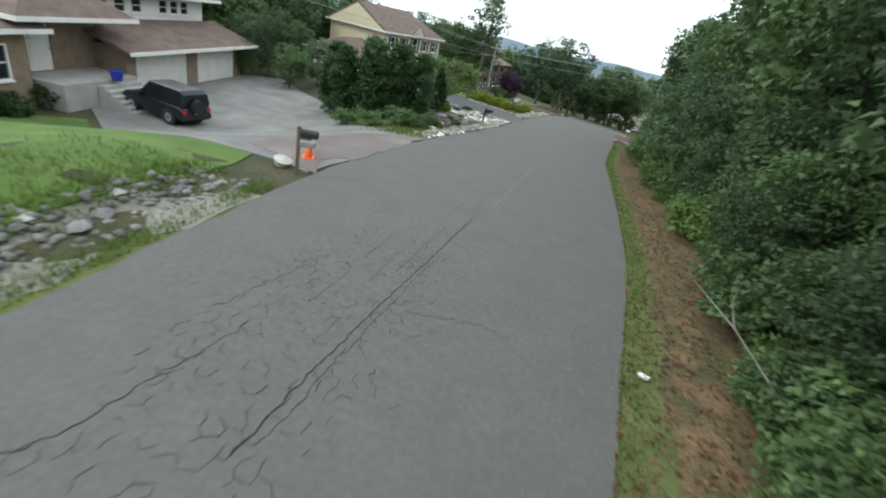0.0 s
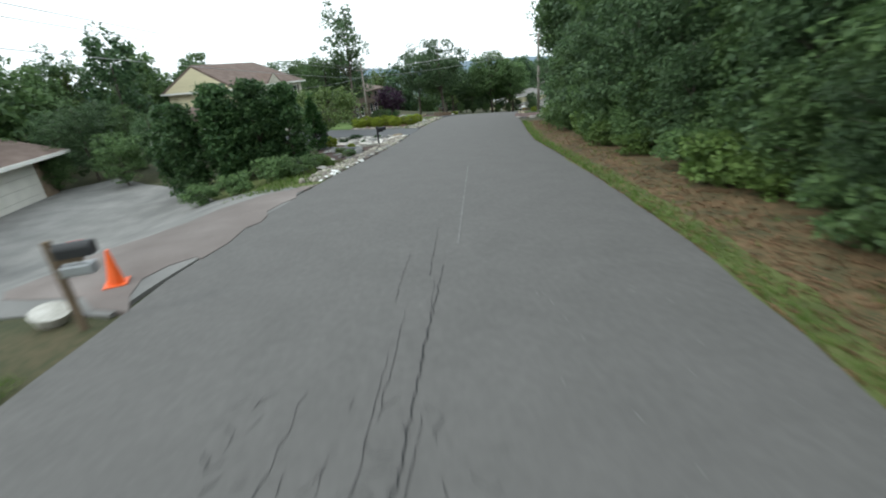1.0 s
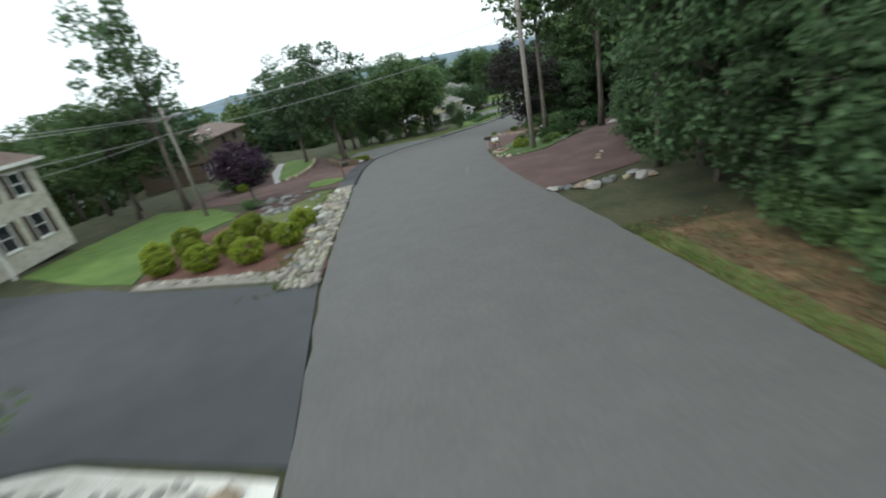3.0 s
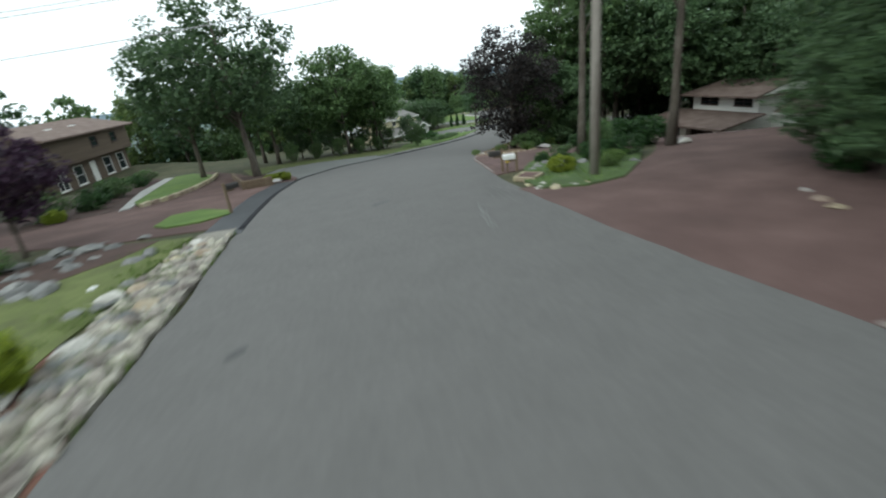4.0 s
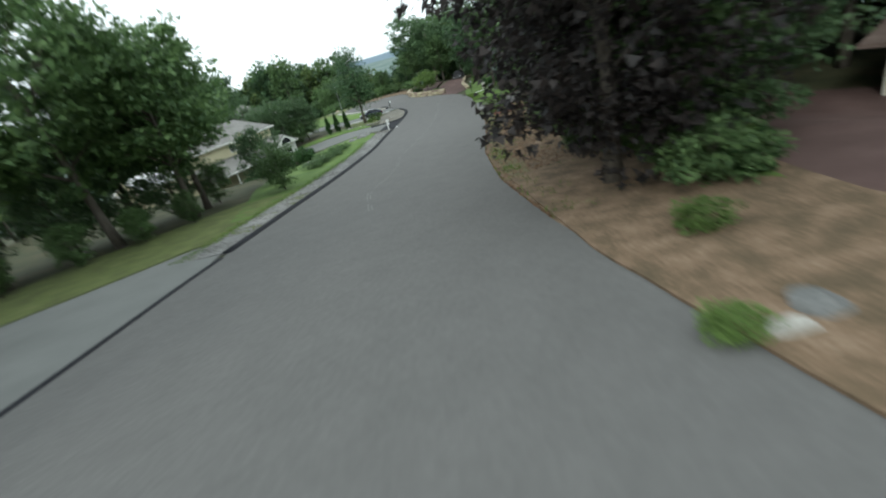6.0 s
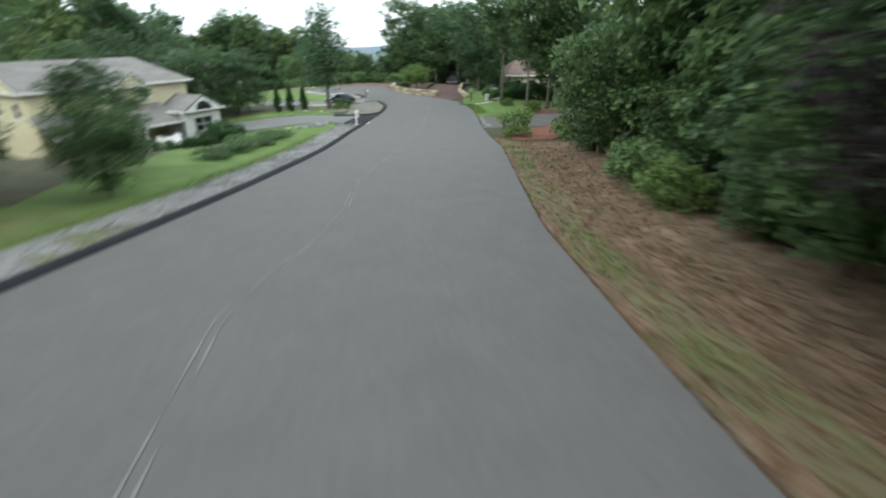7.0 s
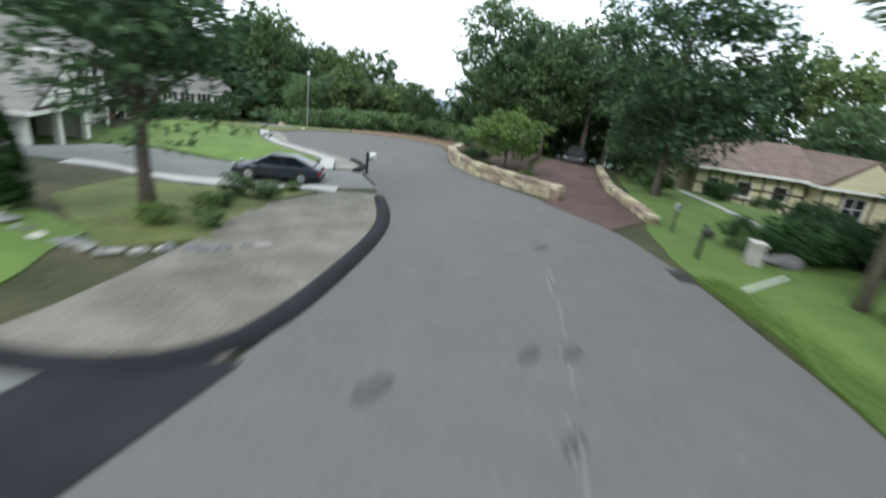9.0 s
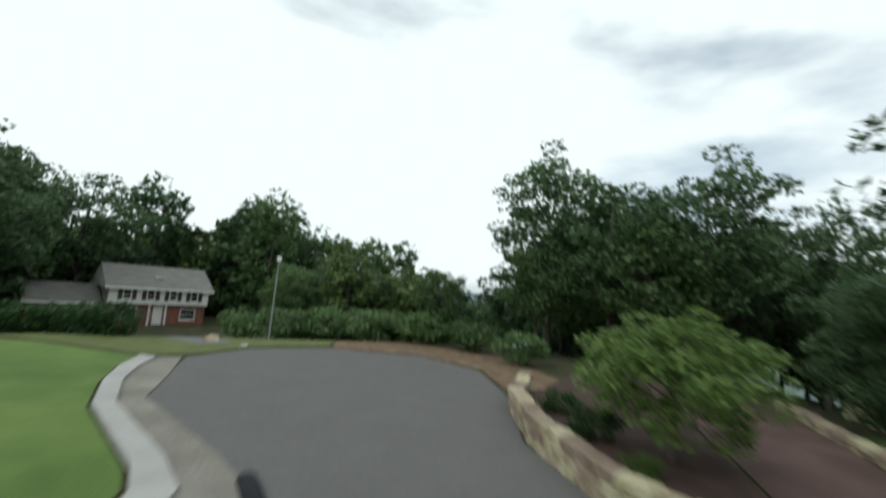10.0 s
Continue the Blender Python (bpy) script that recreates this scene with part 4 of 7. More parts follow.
sheet("mulch_bed", [(54.0, 131.2), (56.4, 131.4), (58.4, 134.8), (61.0, 136.3), (58.6, 138), (55, 138.6), (53.0, 136)], M["verge"], 0.04, "rough planted bed beside the driveway", "garden bed", wobble=0.12)
sheet("asphalt_driveway", [(62.9, 136.2), (63.6, 139.0), (64.2, 139.9), (62.4, 140.3), (56, 144.6), (50.5, 148), (48, 144.5), (53.5, 141.0), (58.6, 138.9), (61.4, 136.4)], M["asphalt_grey"], 0.035, "grey asphalt driveway with a parked saloon car", "driveway")
sheet("concrete_path", [(60.9, 135.6), (61.4, 136.5), (58.6, 138.7), (53.4, 141.2), (53.0, 140.4), (58.0, 137.9)], M["concrete"], 0.09, "pale concrete edging path beside the driveway", "path", step=0.8)
sheet("pavement", [(62.9, 140.3), (64.5, 139.8), (64.7, 142.2), (64.5, 143.6), (63.3, 148), (63.9, 150.6), (64.4, 153.4), (63.2, 153.4), (63.0, 151.7), (62.75, 149.8), (62.7, 147.5), (63.6, 143.6), (63.7, 142.4)], M["grit"], 0.06, "tan gravel strip round the turning circle", "pavement", step=0.8)
sheet("concrete_edging", [(62.7, 140.1), (63.75, 142.3), (63.6, 143.7), (62.7, 147.5), (62.75, 149.8), (63.1, 151.7), (63.6, 153.2), (63.1, 153.5), (62.6, 151.8), (62.3, 149.8), (62.25, 147.4), (63.1, 143.5), (63.1, 142.4), (62.1, 140.4)], M["concrete"], 0.13, "pale concrete edging of a lawn", "kerb", step=0.8)
sheet("lawn", [(62.0, 140.8), (63.0, 142.6), (63.0, 143.5), (62.15, 147.4), (62.2, 149.8), (62.5, 151.8), (63.0, 153.7), (58, 158), (48, 158), (50, 149), (56, 145)], M["grass"], 0.05, "wide green lawn beside the turning circle", "lawn")
sheet("lawn", [(63.2, 154.0), (64.8, 154.2), (67.2, 156.0), (71, 156.6), (73, 160), (66, 178), (58, 186), (54, 172), (58, 158.6)], M["verge"], 0.04, "grass beyond the turning circle", "lawn", wobble=0.2)
sheet("mulch_bed", [(71.2, 156.2), (75.2, 154.3), (76.3, 150.6), (74.3, 146.2), (79, 148), (80, 154), (75, 160), (72.6, 159.4)], M["litter"], 0.03, "bare brown soil and leaves below the trees", "leaf litter", wobble=0.2)
sheet("driveway", [(62.6, 160.5), (65.2, 156.4), (66.6, 157.0), (65.6, 163), (63, 176), (58, 188), (52, 190), (57, 176)], M["asphalt_grey"], 0.05, "narrow asphalt drive leading down to a house", "driveway")
# right-hand side
sheet("gravel_driveway", [(11.9, 53.2), (12.8, 57.6), (14.6, 64.2), (18.3, 62.9), (23, 65.5), (27, 68.6), (36, 72.3), (42, 75.3), (42, 70.8), (33, 65), (22, 57.6), (17, 53.4)], M["gravel_red"], 0.035, "red gravel driveway leading to the house", "driveway", wobble=0.12)
sheet("gravel_forecourt", [(15.9, 67.7), (17.0, 70.9), (20.1, 77.2), (22.2, 80.1), (23.8, 78.7), (25.0, 78.1), (26.4, 79.0), (29, 81.7), (33, 84.2), (44.5, 86), (44.5, 75), (42, 75.2), (36, 72.1), (27, 68.4), (22, 67.9)], M["gravel_red"], 0.03, "red gravel forecourt in front of garages", "driveway", wobble=0.08)
sheet("garden_bed", [(15.0, 63.5), (15.8, 65.8), (16.8, 66.9), (17.8, 68.0), (18.9, 69.2), (20.2, 70.1), (22.6, 69.6), (23.6, 66.6), (20.2, 64.0), (17.6, 62.3), (16.0, 62.3)], M["bed_green"], 0.09, "planted island bed between red driveways", "garden bed", step=0.8, wobble=0.12)
sheet("mulch_island", [(22.5, 80.3), (25.6, 84.5), (31.3, 90.8), (36, 89.5), (35.5, 86), (32.7, 83.8), (28.5, 81.1), (26.3, 78.9), (25.0, 78.1), (23.8, 78.7)], M["litter"], 0.08, "mulched island under the copper beech", "garden bed", step=0.8, wobble=0.08)
sheet("grass_patch", [(29.6, 82.4), (32.5, 83.9), (36, 86.0), (42, 87.5), (41, 90), (35, 88.5), (31, 85)], M["grass"], 0.1, "grass behind the island bed", "lawn", wobble=0.12)
sheet("leaf_litter", strip(88, 123.5, -0.15, 5.8, True), M["litter"], 0.02, "brown fallen leaves below roadside trees", "leaf litter", wobble=0.15)
sheet("verge", strip(90, 123, 0.2, 1.1, True), M["dry_grass"], 0.03, "thin dry grass among the leaves", "verge", wobble=0.45, step=0.7)
sheet("mulch_bed", [(51.2, 108.0), (54.4, 110.5), (60.4, 110.2), (61.2, 108.0), (56.5, 106.2), (53.2, 106.4)], M["mulch_bright"], 0.05, "bright red mulch bed with a shrub", "garden bed", step=0.8, wobble=0.15)
sheet("patch", [(55.9, 113.6), (56.5, 114.3), (57.0, 114.6), (57.1, 114.35), (56.6, 113.9), (56.3, 113.4)], M["scrape"], 0.045, "pale worn patch at the driveway's mouth", "driveway", step=0.4, wobble=0.12)
sheet("mulch_bed", [(64.7, 115.8), (65.9, 117.2), (67.4, 117.9), (69.2, 116.8), (68.6, 114.3), (66.6, 113.8)], M["mulch_red"], 0.06, "brown mulch under trees beside the driveway", "garden bed", wobble=0.12, step=0.7)
sheet("asphalt_driveway", [(54.9, 113.2), (60.1, 117.9), (66, 114.6), (73, 107), (69.5, 103), (61, 109.2)], M["asphalt_worn"], 0.03, "worn grey driveway with a pale patch", "driveway", wobble=0.1)
sheet("lawn", [(60.2, 118.1), (64.7, 122.4), (68.2, 126.9), (70.6, 129), (78, 134.6), (84, 139.5), (90, 140), (93, 134.5), (95, 128), (84, 122), (74, 117), (68, 114)], M["grass"], 0.035, "green lawn with trees along the road", "lawn", wobble=0.15)
sheet("gravel_driveway", [(68.9, 129.4), (69.4, 133.3), (70.5, 134.0), (73.5, 137.6), (78.4, 142.2), (90, 149), (93, 146.4), (83, 140.6), (76.5, 135.2), (71.6, 129.8)], M["gravel_red"], 0.05, "red gravel lane between low stone walls", "driveway", wobble=0.1)
sheet("mulch_bed", [(70.6, 134.2), (70.5, 139), (72.6, 144.5), (79, 148), (83, 146), (78.0, 142.4), (73.2, 138)], M["mulch"], 0.3, "raised mulch bed behind a stone wall", "garden bed", step=0.8)


# ---- woods ----
def scatter(keys, poly, gap, smin, smax, g, limit=400):
    p = np.array(poly)
    placed = []
    for _ in range(limit * 12):
        x, y = g.uniform(p[:, 0].min(), p[:, 0].max()), g.uniform(p[:, 1].min(), p[:, 1].max())
        if not inside(poly, np.array([x]), np.array([y]))[0] or any((x - a) ** 2 + (y - b) ** 2 < gap * gap for a, b in placed):
            continue
        placed.append((x, y))
        plant(keys[g.integers(len(keys))], x, y, g.uniform(smin, smax), sz=g.uniform(0.9, 1.12))
        if len(placed) >= limit:
            break


g1 = np.random.default_rng(21)
for s in np.arange(-8, 46, 1.9):
    x, y = side(s + g1.uniform(-1, 1), 2.5 + g1.uniform(0, 0.9))
    plant(("bush", "bushB", "bush")[g1.integers(3)], x, y, g1.uniform(0.7, 1.3))
for x, y, s in ((6.4, 7.6, 0.95), (7.2, 9.2, 1.0), (7.7, 10.8, 1.05), (8.3, 12.4, 1.0), (8.6, 14.0, 1.05), (6.9, 6.2, 1.1), (9.2, 16.2, 1.0)):
    plant(("bush", "bushB")[int(y) % 2], x, y, s)
for q in (2.5, 5, 7.5, 10, 12.5, 15, 18, 21.5, 25, 29, 33, 37, 41):
    plant(("low", "lowB")[int(q * 2) % 2], *side(q + g1.uniform(-0.6, 0.6), 3.6 + g1.uniform(-0.2, 0.3)), g1.uniform(0.42, 0.56))
for s in np.arange(-8, 50, 3.6):
    x, y = side(s + g1.uniform(-1, 1), 4.3 + g1.uniform(-0.4, 1.0))
    plant(("low", "lowB", "lowB")[g1.integers(3)], x, y, g1.uniform(0.75, 1.05))
for s in np.arange(-12, 48, 5.4):
    for off in (6.6, 12.0, 18.5):
        x, y = side(s + g1.uniform(-1.8, 1.8), off + g1.uniform(-1.2, 1.5))
        plant(("oakA", "oakB", "oakD", "oakC")[g1.integers(4)], x, y, g1.uniform(0.8, 1.1))
for s in np.arange(92, 124, 2.6):
    x, y = side(s + g1.uniform(-1, 1), 3.8 + g1.uniform(0, 1.2))
    plant(("bush", "bushB", "low")[g1.integers(3)], x, y, g1.uniform(0.7, 1.1))
    x, y = side(s + g1.uniform(-1, 1), 6.0 + g1.uniform(0, 1.5))
    plant(("lowB", "low", "oakC")[g1.integers(3)], x, y, g1.uniform(0.8, 1.1))
for s in np.arange(98, 116, 4.5):
    for off in (11, 17, 24):
        x, y = side(s + g1.uniform(-1.5, 1.5), off + g1.uniform(-1.5, 1.5))
        plant(("oakA", "oakB", "oakD")[g1.integers(3)], x, y, g1.uniform(0.85, 1.1))


def spots_in(poly, gap, smin, smax, g, limit, floor_share=0.35):
    p = np.array(poly)
    out = []
    for _ in range(limit * 14):
        x, y = g.uniform(p[:, 0].min(), p[:, 0].max()), g.uniform(p[:, 1].min(), p[:, 1].max())
        if not inside(poly, np.array([x]), np.array([y]))[0] or any((x - a[0]) ** 2 + (y - a[1]) ** 2 < gap * gap for a in out):
            continue
        out.append((x, y, int(g.integers(3)), g.uniform(smin, smax), g.uniform(0, 6.28)))
        if len(out) >= limit:
            break
    low = [(x + g.uniform(-3, 3), y + g.uniform(-3, 3), 3, g.uniform(0.7, 1.3), g.uniform(0, 6.28)) for x, y, *_ in out if g.random() < floor_share * 2]
    return out + [q for q in low if inside(poly, np.array([q[0]]), np.array([q[1]]))[0]]


spots = []
for poly, gap, lo, hi, limit in (
    ([(24, -12), (44, -12), (56, 44), (52, 62), (44, 58), (30, 48)], 6.5, 0.85, 1.15, 34),
    ([(52, 90), (54, 96), (64, 98), (76, 104), (90, 112), (100, 118), (110, 100), (80, 70), (62, 62), (59, 72), (58, 86)], 6.0, 0.9, 1.2, 44),
    ([(108, 122), (112, 140), (104, 150), (92, 156), (106, 176), (118, 190), (130, 160), (120, 120)], 5.5, 0.85, 1.1, 70),
    ([(75, 167), (84, 162), (90, 162), (108, 184), (100, 204), (80, 190)], 4.5, 0.4, 0.58, 60),
    ([(76, 192), (80, 230), (40, 232), (30, 192), (36, 165), (44, 164), (48, 178), (52, 198), (64, 206)], 5.0, 0.98, 1.25, 80),
    ([(56, 205), (76, 200), (100, 206), (84, 230), (52, 226)], 4.4, 1.05, 1.35, 60),
    ([(80, 232), (116, 204), (150, 240), (110, 280), (60, 250)], 8.0, 0.9, 1.15, 50),
    ([(16, 128), (22, 142), (28, 150), (38, 154), (34, 162), (20, 170), (0, 156), (4, 130)], 6.0, 0.5, 0.68, 40),
    ([(-8, 132), (4, 134), (4, 150), (-30, 160), (-40, 110), (-26, 104), (-20, 124)], 6.5, 0.85, 1.08, 32),
    ([(-26, 40), (-24, 56), (-26, 84), (-44, 96), (-62, 70), (-50, 34), (-36, 30), (-30, 34)], 7.0, 0.6, 0.8, 36),
    ([(-32, -20), (-36, 28), (-58, 32), (-62, -20)], 8.0, 0.62, 0.85, 18),
):
    spots += spots_in(poly, gap, lo, hi, g1, limit)
wood(spots, "dense broad-leaved woods round the gardens")


# ---- houses ----
def ring_frame(u0, u1, v0, v1, f, y0, y1, m):
    """A rectangular frame as one closed piece."""
    bm = bmesh.new()
    rings = [[bm.verts.new(m @ Vector((u, y, v))) for u, v in ((a0, b0), (a1, b0), (a1, b1), (a0, b1))] for y, a0, a1, b0, b1 in ((y0, u0, u1, v0, v1), (y0, u0 + f, u1 - f, v0 + f, v1 - f), (y1, u0 + f, u1 - f, v0 + f, v1 - f), (y1, u0, u1, v0, v1))]
    for a, b in zip(rings, rings[1:] + rings[:1]):
        for i in range(4):
            bm.faces.new((a[i], a[(i + 1) % 4], b[(i + 1) % 4], b[i]))
    bmesh.ops.recalc_face_normals(bm, faces=bm.faces)
    return bm


def wall(h, mat, a, b, z0, z1, openings=(), th=0.25, name="wall", shutter=None, trim=None, label=""):
    """A wall from a to b (its outside on the right), with openings (u0, u1, v0, v1, kind) cut through and filled."""
    a, b = Vector(a), Vector(b)
    L = (b - a).length
    m = pose(a.x, a.y, 0, 0, 0, math.degrees(math.atan2(b.y - a.y, b.x - a.x)))
    us = sorted({0.0, L, *[o[0] for o in openings], *[o[1] for o in openings]})
    vs = sorted({z0, z1, *[o[2] for o in openings], *[o[3] for o in openings]})
    bm = bmesh.new()
    for u0, u1 in zip(us, us[1:]):
        for v0, v1 in zip(vs, vs[1:]):
            cu, cv = (u0 + u1) / 2, (v0 + v1) / 2
            if not any(o[0] < cu < o[1] and o[2] < cv < o[3] for o in openings):
                add_box(bm, u0, u1, 0, th, v0, v1, m=m)
    bmesh.ops.remove_doubles(bm, verts=bm.verts, dist=0.001)
    part(name, bm, mat, h, label)
    trim = trim or M["trim"]
    for u0, u1, v0, v1, kind in openings:
        if kind.startswith("win"):
            f = 0.07
            w = part("window", ring_frame(u0 + 0.002, u1 - 0.002, v0 + 0.03, v1 - 0.002, f, -0.03, 0.12, m), trim, h)
            part("sill", box(u0 - 0.05, u1 + 0.05, -0.08, 0.1, v0 - 0.05, v0 + 0.028, m=m), trim, w)
            part("bar", box(u0 + f, u1 - f, 0.02, 0.048, (v0 + v1) / 2 - 0.025, (v0 + v1) / 2 + 0.025, m=m), trim, w)
            n = max(1, int((u1 - u0) / 0.8))
            for i in range(1, n):
                c = u0 + (u1 - u0) * i / n
                part("bar", box(c - 0.03, c + 0.03, 0.012, 0.046, v0 + 0.1, v1 - f, m=m), trim, w)
            part("pane", box(u0 + 0.03, u1 - 0.03, 0.05, 0.06, v0 + 0.02, v1 - 0.03, m=m), M["glass"], w)
            # dark timber-coloured sheet closing the opening behind the pane
            part("curtain", box(u0 + 0.03, u1 - 0.03, 0.16, 0.17, v0 + 0.02, v1 - 0.03, m=m), M["beam"], w)
            if shutter is not None and kind == "win_sh":
                for q in (u0 - 0.42, u1 + 0.04):
                    part("shutter", box(q, q + 0.38, -0.045, -0.003, v0, v1, m=m), shutter, w)
        elif kind == "door":
            d = part("door", box(u0 + 0.01, u1 - 0.01, 0.06, 0.12, v0, v1 - 0.01, m=m), trim, h)
            bm = bmesh.new()
            for i in range(3):
                hgt = (v1 - v0 - 0.4) / 3
                add_box(bm, u0 + 0.18, u1 - 0.18, 0.035, 0.062, v0 + 0.15 + i * (hgt + 0.04), v0 + 0.1 + i * (hgt + 0.04) + hgt, m=m)
            part("door_panel", bm, trim, d)
            part("door_handle", box(u1 - 0.16, u1 - 0.1, 0.0, 0.05, v0 + 0.95, v0 + 1.05, m=m), M["chrome"], d)
        elif kind == "garage":
            d = thing_part("garage_door", h)
            n = 4
            for i in range(n):
                q0, q1 = v0 + (v1 - v0) * i / n, v0 + (v1 - v0) * (i + 1) / n - 0.015
                part("panel", box(u0 + 0.01, u1 - 0.01, 0.06, 0.11, q0, q1, m=m), M["door_white"], d)
        elif kind == "open":
            # near-black panel: the unlit interior's shade is put into its colour
            part("room_back", box(u0 - 0.3, u1 + 0.3, 2.4, 2.5, v0 - 0.02, v1 + 0.3, m=m), M["beam"], h)


def thing_part(name, parent):
    e = new(name)
    e.parent = parent
    return e


def roof(h, mat, x0, x1, y0, y1, z, rise, over=0.45, hip0=0.0, hip1=0.0, along="x", fascia=True, name="roof", gable_mat=None, gutter=0.16):
    """A pitched roof, its ridge along x or y; hip0 and hip1 pull the ridge's ends in."""
    X0, X1, Y0, Y1 = x0 - over, x1 + over, y0 - over, y1 + over
    bm = bmesh.new()
    t = gutter
    if along == "x":
        r0, r1 = ((X0 + hip0), (Y0 + Y1) / 2), ((X1 - hip1), (Y0 + Y1) / 2)
    else:
        r0, r1 = ((X0 + X1) / 2, Y0 + hip0), ((X0 + X1) / 2, Y1 - hip1)
    lo = [bm.verts.new((a, b, z - t)) for a, b in ((X0, Y0), (X1, Y0), (X1, Y1), (X0, Y1))]
    hi = [bm.verts.new((a, b, z)) for a, b in ((X0, Y0), (X1, Y0), (X1, Y1), (X0, Y1))]
    p, q = bm.verts.new((*r0, z + rise)), bm.verts.new((*r1, z + rise))
    bm.faces.new(lo[::-1])
    for i in range(4):
        bm.faces.new((lo[i], lo[(i + 1) % 4], hi[(i + 1) % 4], hi[i]))
    if along == "x":
        for f in ((hi[0], hi[1], q, p), (hi[1], hi[2], q), (hi[2], hi[3], p, q), (hi[3], hi[0], p)):
            bm.faces.new(f)
    else:
        for f in ((hi[1], hi[2], q, p), (hi[0], hi[1], p), (hi[3], hi[0], p, q), (hi[2], hi[3], q)):
            bm.faces.new(f)
    bmesh.ops.recalc_face_normals(bm, faces=bm.faces)
    r = part(name, bm, mat, h)
    if fascia:
        bm = bmesh.new()
        g = 0.03
        add_box(bm, X0 - g, X1 + g, Y0 - g, Y0, z - t - 0.02, z + 0.02)
        add_box(bm, X0 - g, X1 + g, Y1, Y1 + g, z - t - 0.02, z + 0.02)
        add_box(bm, X0 - g, X0, Y0, Y1, z - t - 0.02, z + 0.02)
        add_box(bm, X1, X1 + g, Y0, Y1, z - t - 0.02, z + 0.02)
        part("gutter", bm, M["trim"], r)
    if gable_mat is not None:
        ends = []
        if along == "x":
            if hip0 == 0:
                ends.append([(X0 - 0.012, Y0 + over, z), (X0 - 0.012, Y1 - over, z), (X0 - 0.012, (Y0 + Y1) / 2, z + rise * 0.9)])
            if hip1 == 0:
                ends.append([(X1 + 0.012, Y0 + over, z), (X1 + 0.012, Y1 - over, z), (X1 + 0.012, (Y0 + Y1) / 2, z + rise * 0.9)])
        else:
            if hip0 == 0:
                ends.append([(X0 + over, Y0 - 0.012, z), (X1 - over, Y0 - 0.012, z), ((X0 + X1) / 2, Y0 - 0.012, z + rise * 0.9)])
        for e in ends:
            bm = bmesh.new()
            f = bm.faces.new([bm.verts.new(v) for v in e])
            ex = bmesh.ops.extrude_face_region(bm, geom=[f])
            for v in ex["geom"]:
                if isinstance(v, bmesh.types.BMVert):
                    v.co += Vector((0, 0.008, 0)) if along == "y" else Vector((0.008 if e[0][0] < (x0 + x1) / 2 else -0.008, 0, 0))
            bmesh.ops.recalc_face_normals(bm, faces=bm.faces)
            part("gable", bm, gable_mat, h)
    return r


def pent(h, mat, x0, x1, y0, z0, y1, z1, t=0.16, name="lower_roof", edge=None):
    bm = bmesh.new()
    v = [bm.verts.new(c) for c in ((x0, y0, z0 - t), (x1, y0, z0 - t), (x1, y1, z1 - t), (x0, y1, z1 - t), (x0, y0, z0), (x1, y0, z0), (x1, y1, z1), (x0, y1, z1))]
    for f in ((3, 2, 1, 0), (4, 5, 6, 7), (0, 1, 5, 4), (1, 2, 6, 5), (2, 3, 7, 6), (3, 0, 4, 7)):
        bm.faces.new([v[i] for i in f])
    r = part(name, bm, mat, h)
    part("gutter", box(x0 - 0.03, x1 + 0.03, y0 - 0.07, y0 - 0.001, z0 - t - 0.02, z0 + 0.02), edge or M["trim"], r)
    return r


def block(h, mat, x0, x1, y0, y1, z0, z1, front=(), right=(), back=(), left=(), **k):
    """Four walls round a rectangle, butted end to end."""
    t = k.get("th", 0.25)
    wall(h, mat, (x0, y0), (x1, y0), z0, z1, front, **k)
    wall(h, mat, (x1, y0 + t), (x1, y1), z0, z1, right, **k)
    wall(h, mat, (x1 - t, y1), (x0, y1), z0, z1, back, **k)
    wall(h, mat, (x0, y1 - t), (x0, y0 + t), z0, z1, left, **k)


def wins(n, x0, x1, w, v0, v1, kind="win"):
    return [(x0 + (x1 - x0) * (i + 0.5) / n - w / 2, x0 + (x1 - x0) * (i + 0.5) / n + w / 2, v0, v1, kind) for i in range(n)]


# split-level house with two garages, on the left at the start
h = thing("house", pose(-21.0, 23.4, -7.1, 0, 0, 93.5), "split-level house with tan brick, brown roofs and two white garage doors", "house")
block(h, M["brick_tan"], 0, 12.4, 0, 10, -0.3, 2.4, front=[(0.8, 5.5, -0.3, 2.0, "garage"), (6.6, 11.3, -0.3, 2.0, "garage")])
pent(h, M["shingle"], -0.7, 13.3, -0.9, 2.35, 2.6, 3.4)
block(h, M["siding_white"], 0.6, 11.6, 2.62, 10, 2.4, 4.95, front=wins(3, 0.6, 4.8, 0.95, 3.72, 4.62) + wins(3, 6.0, 9.4, 0.9, 3.72, 4.62))
roof(h, M["shingle"], 0.2, 12.0, 2.3, 11.0, 4.98, 2.1, 0.6, gable_mat=M["siding_white"])
block(h, M["brick_tan"], -5.2, -0.012, 1.6, 10, -0.3, 3.75, front=[(1.2, 2.5, 1.15, 3.2, "door")])
roof(h, M["shingle"], -5.6, 0.4, 0.2, 9.6, 3.85, 2.0, 0.5, along="y", hip0=2.6)
block(h, M["brick_tan"], -14.5, -5.212, 0.4, 9, -0.3, 3.3, front=[(1.0, 4.2, 1.2, 2.7, "win"), (6.0, 8.4, 1.2, 2.7, "win")])
roof(h, M["shingle"], -14.5, -5.0, 0.4, 9, 3.35, 2.1, 0.6, hip0=2.5, hip1=2.0)
steps = thing_part("stair", h)
part("landing", box(-4.9, -0.3, -0.8, 1.58, -0.4, 1.12), M["concrete"], steps)
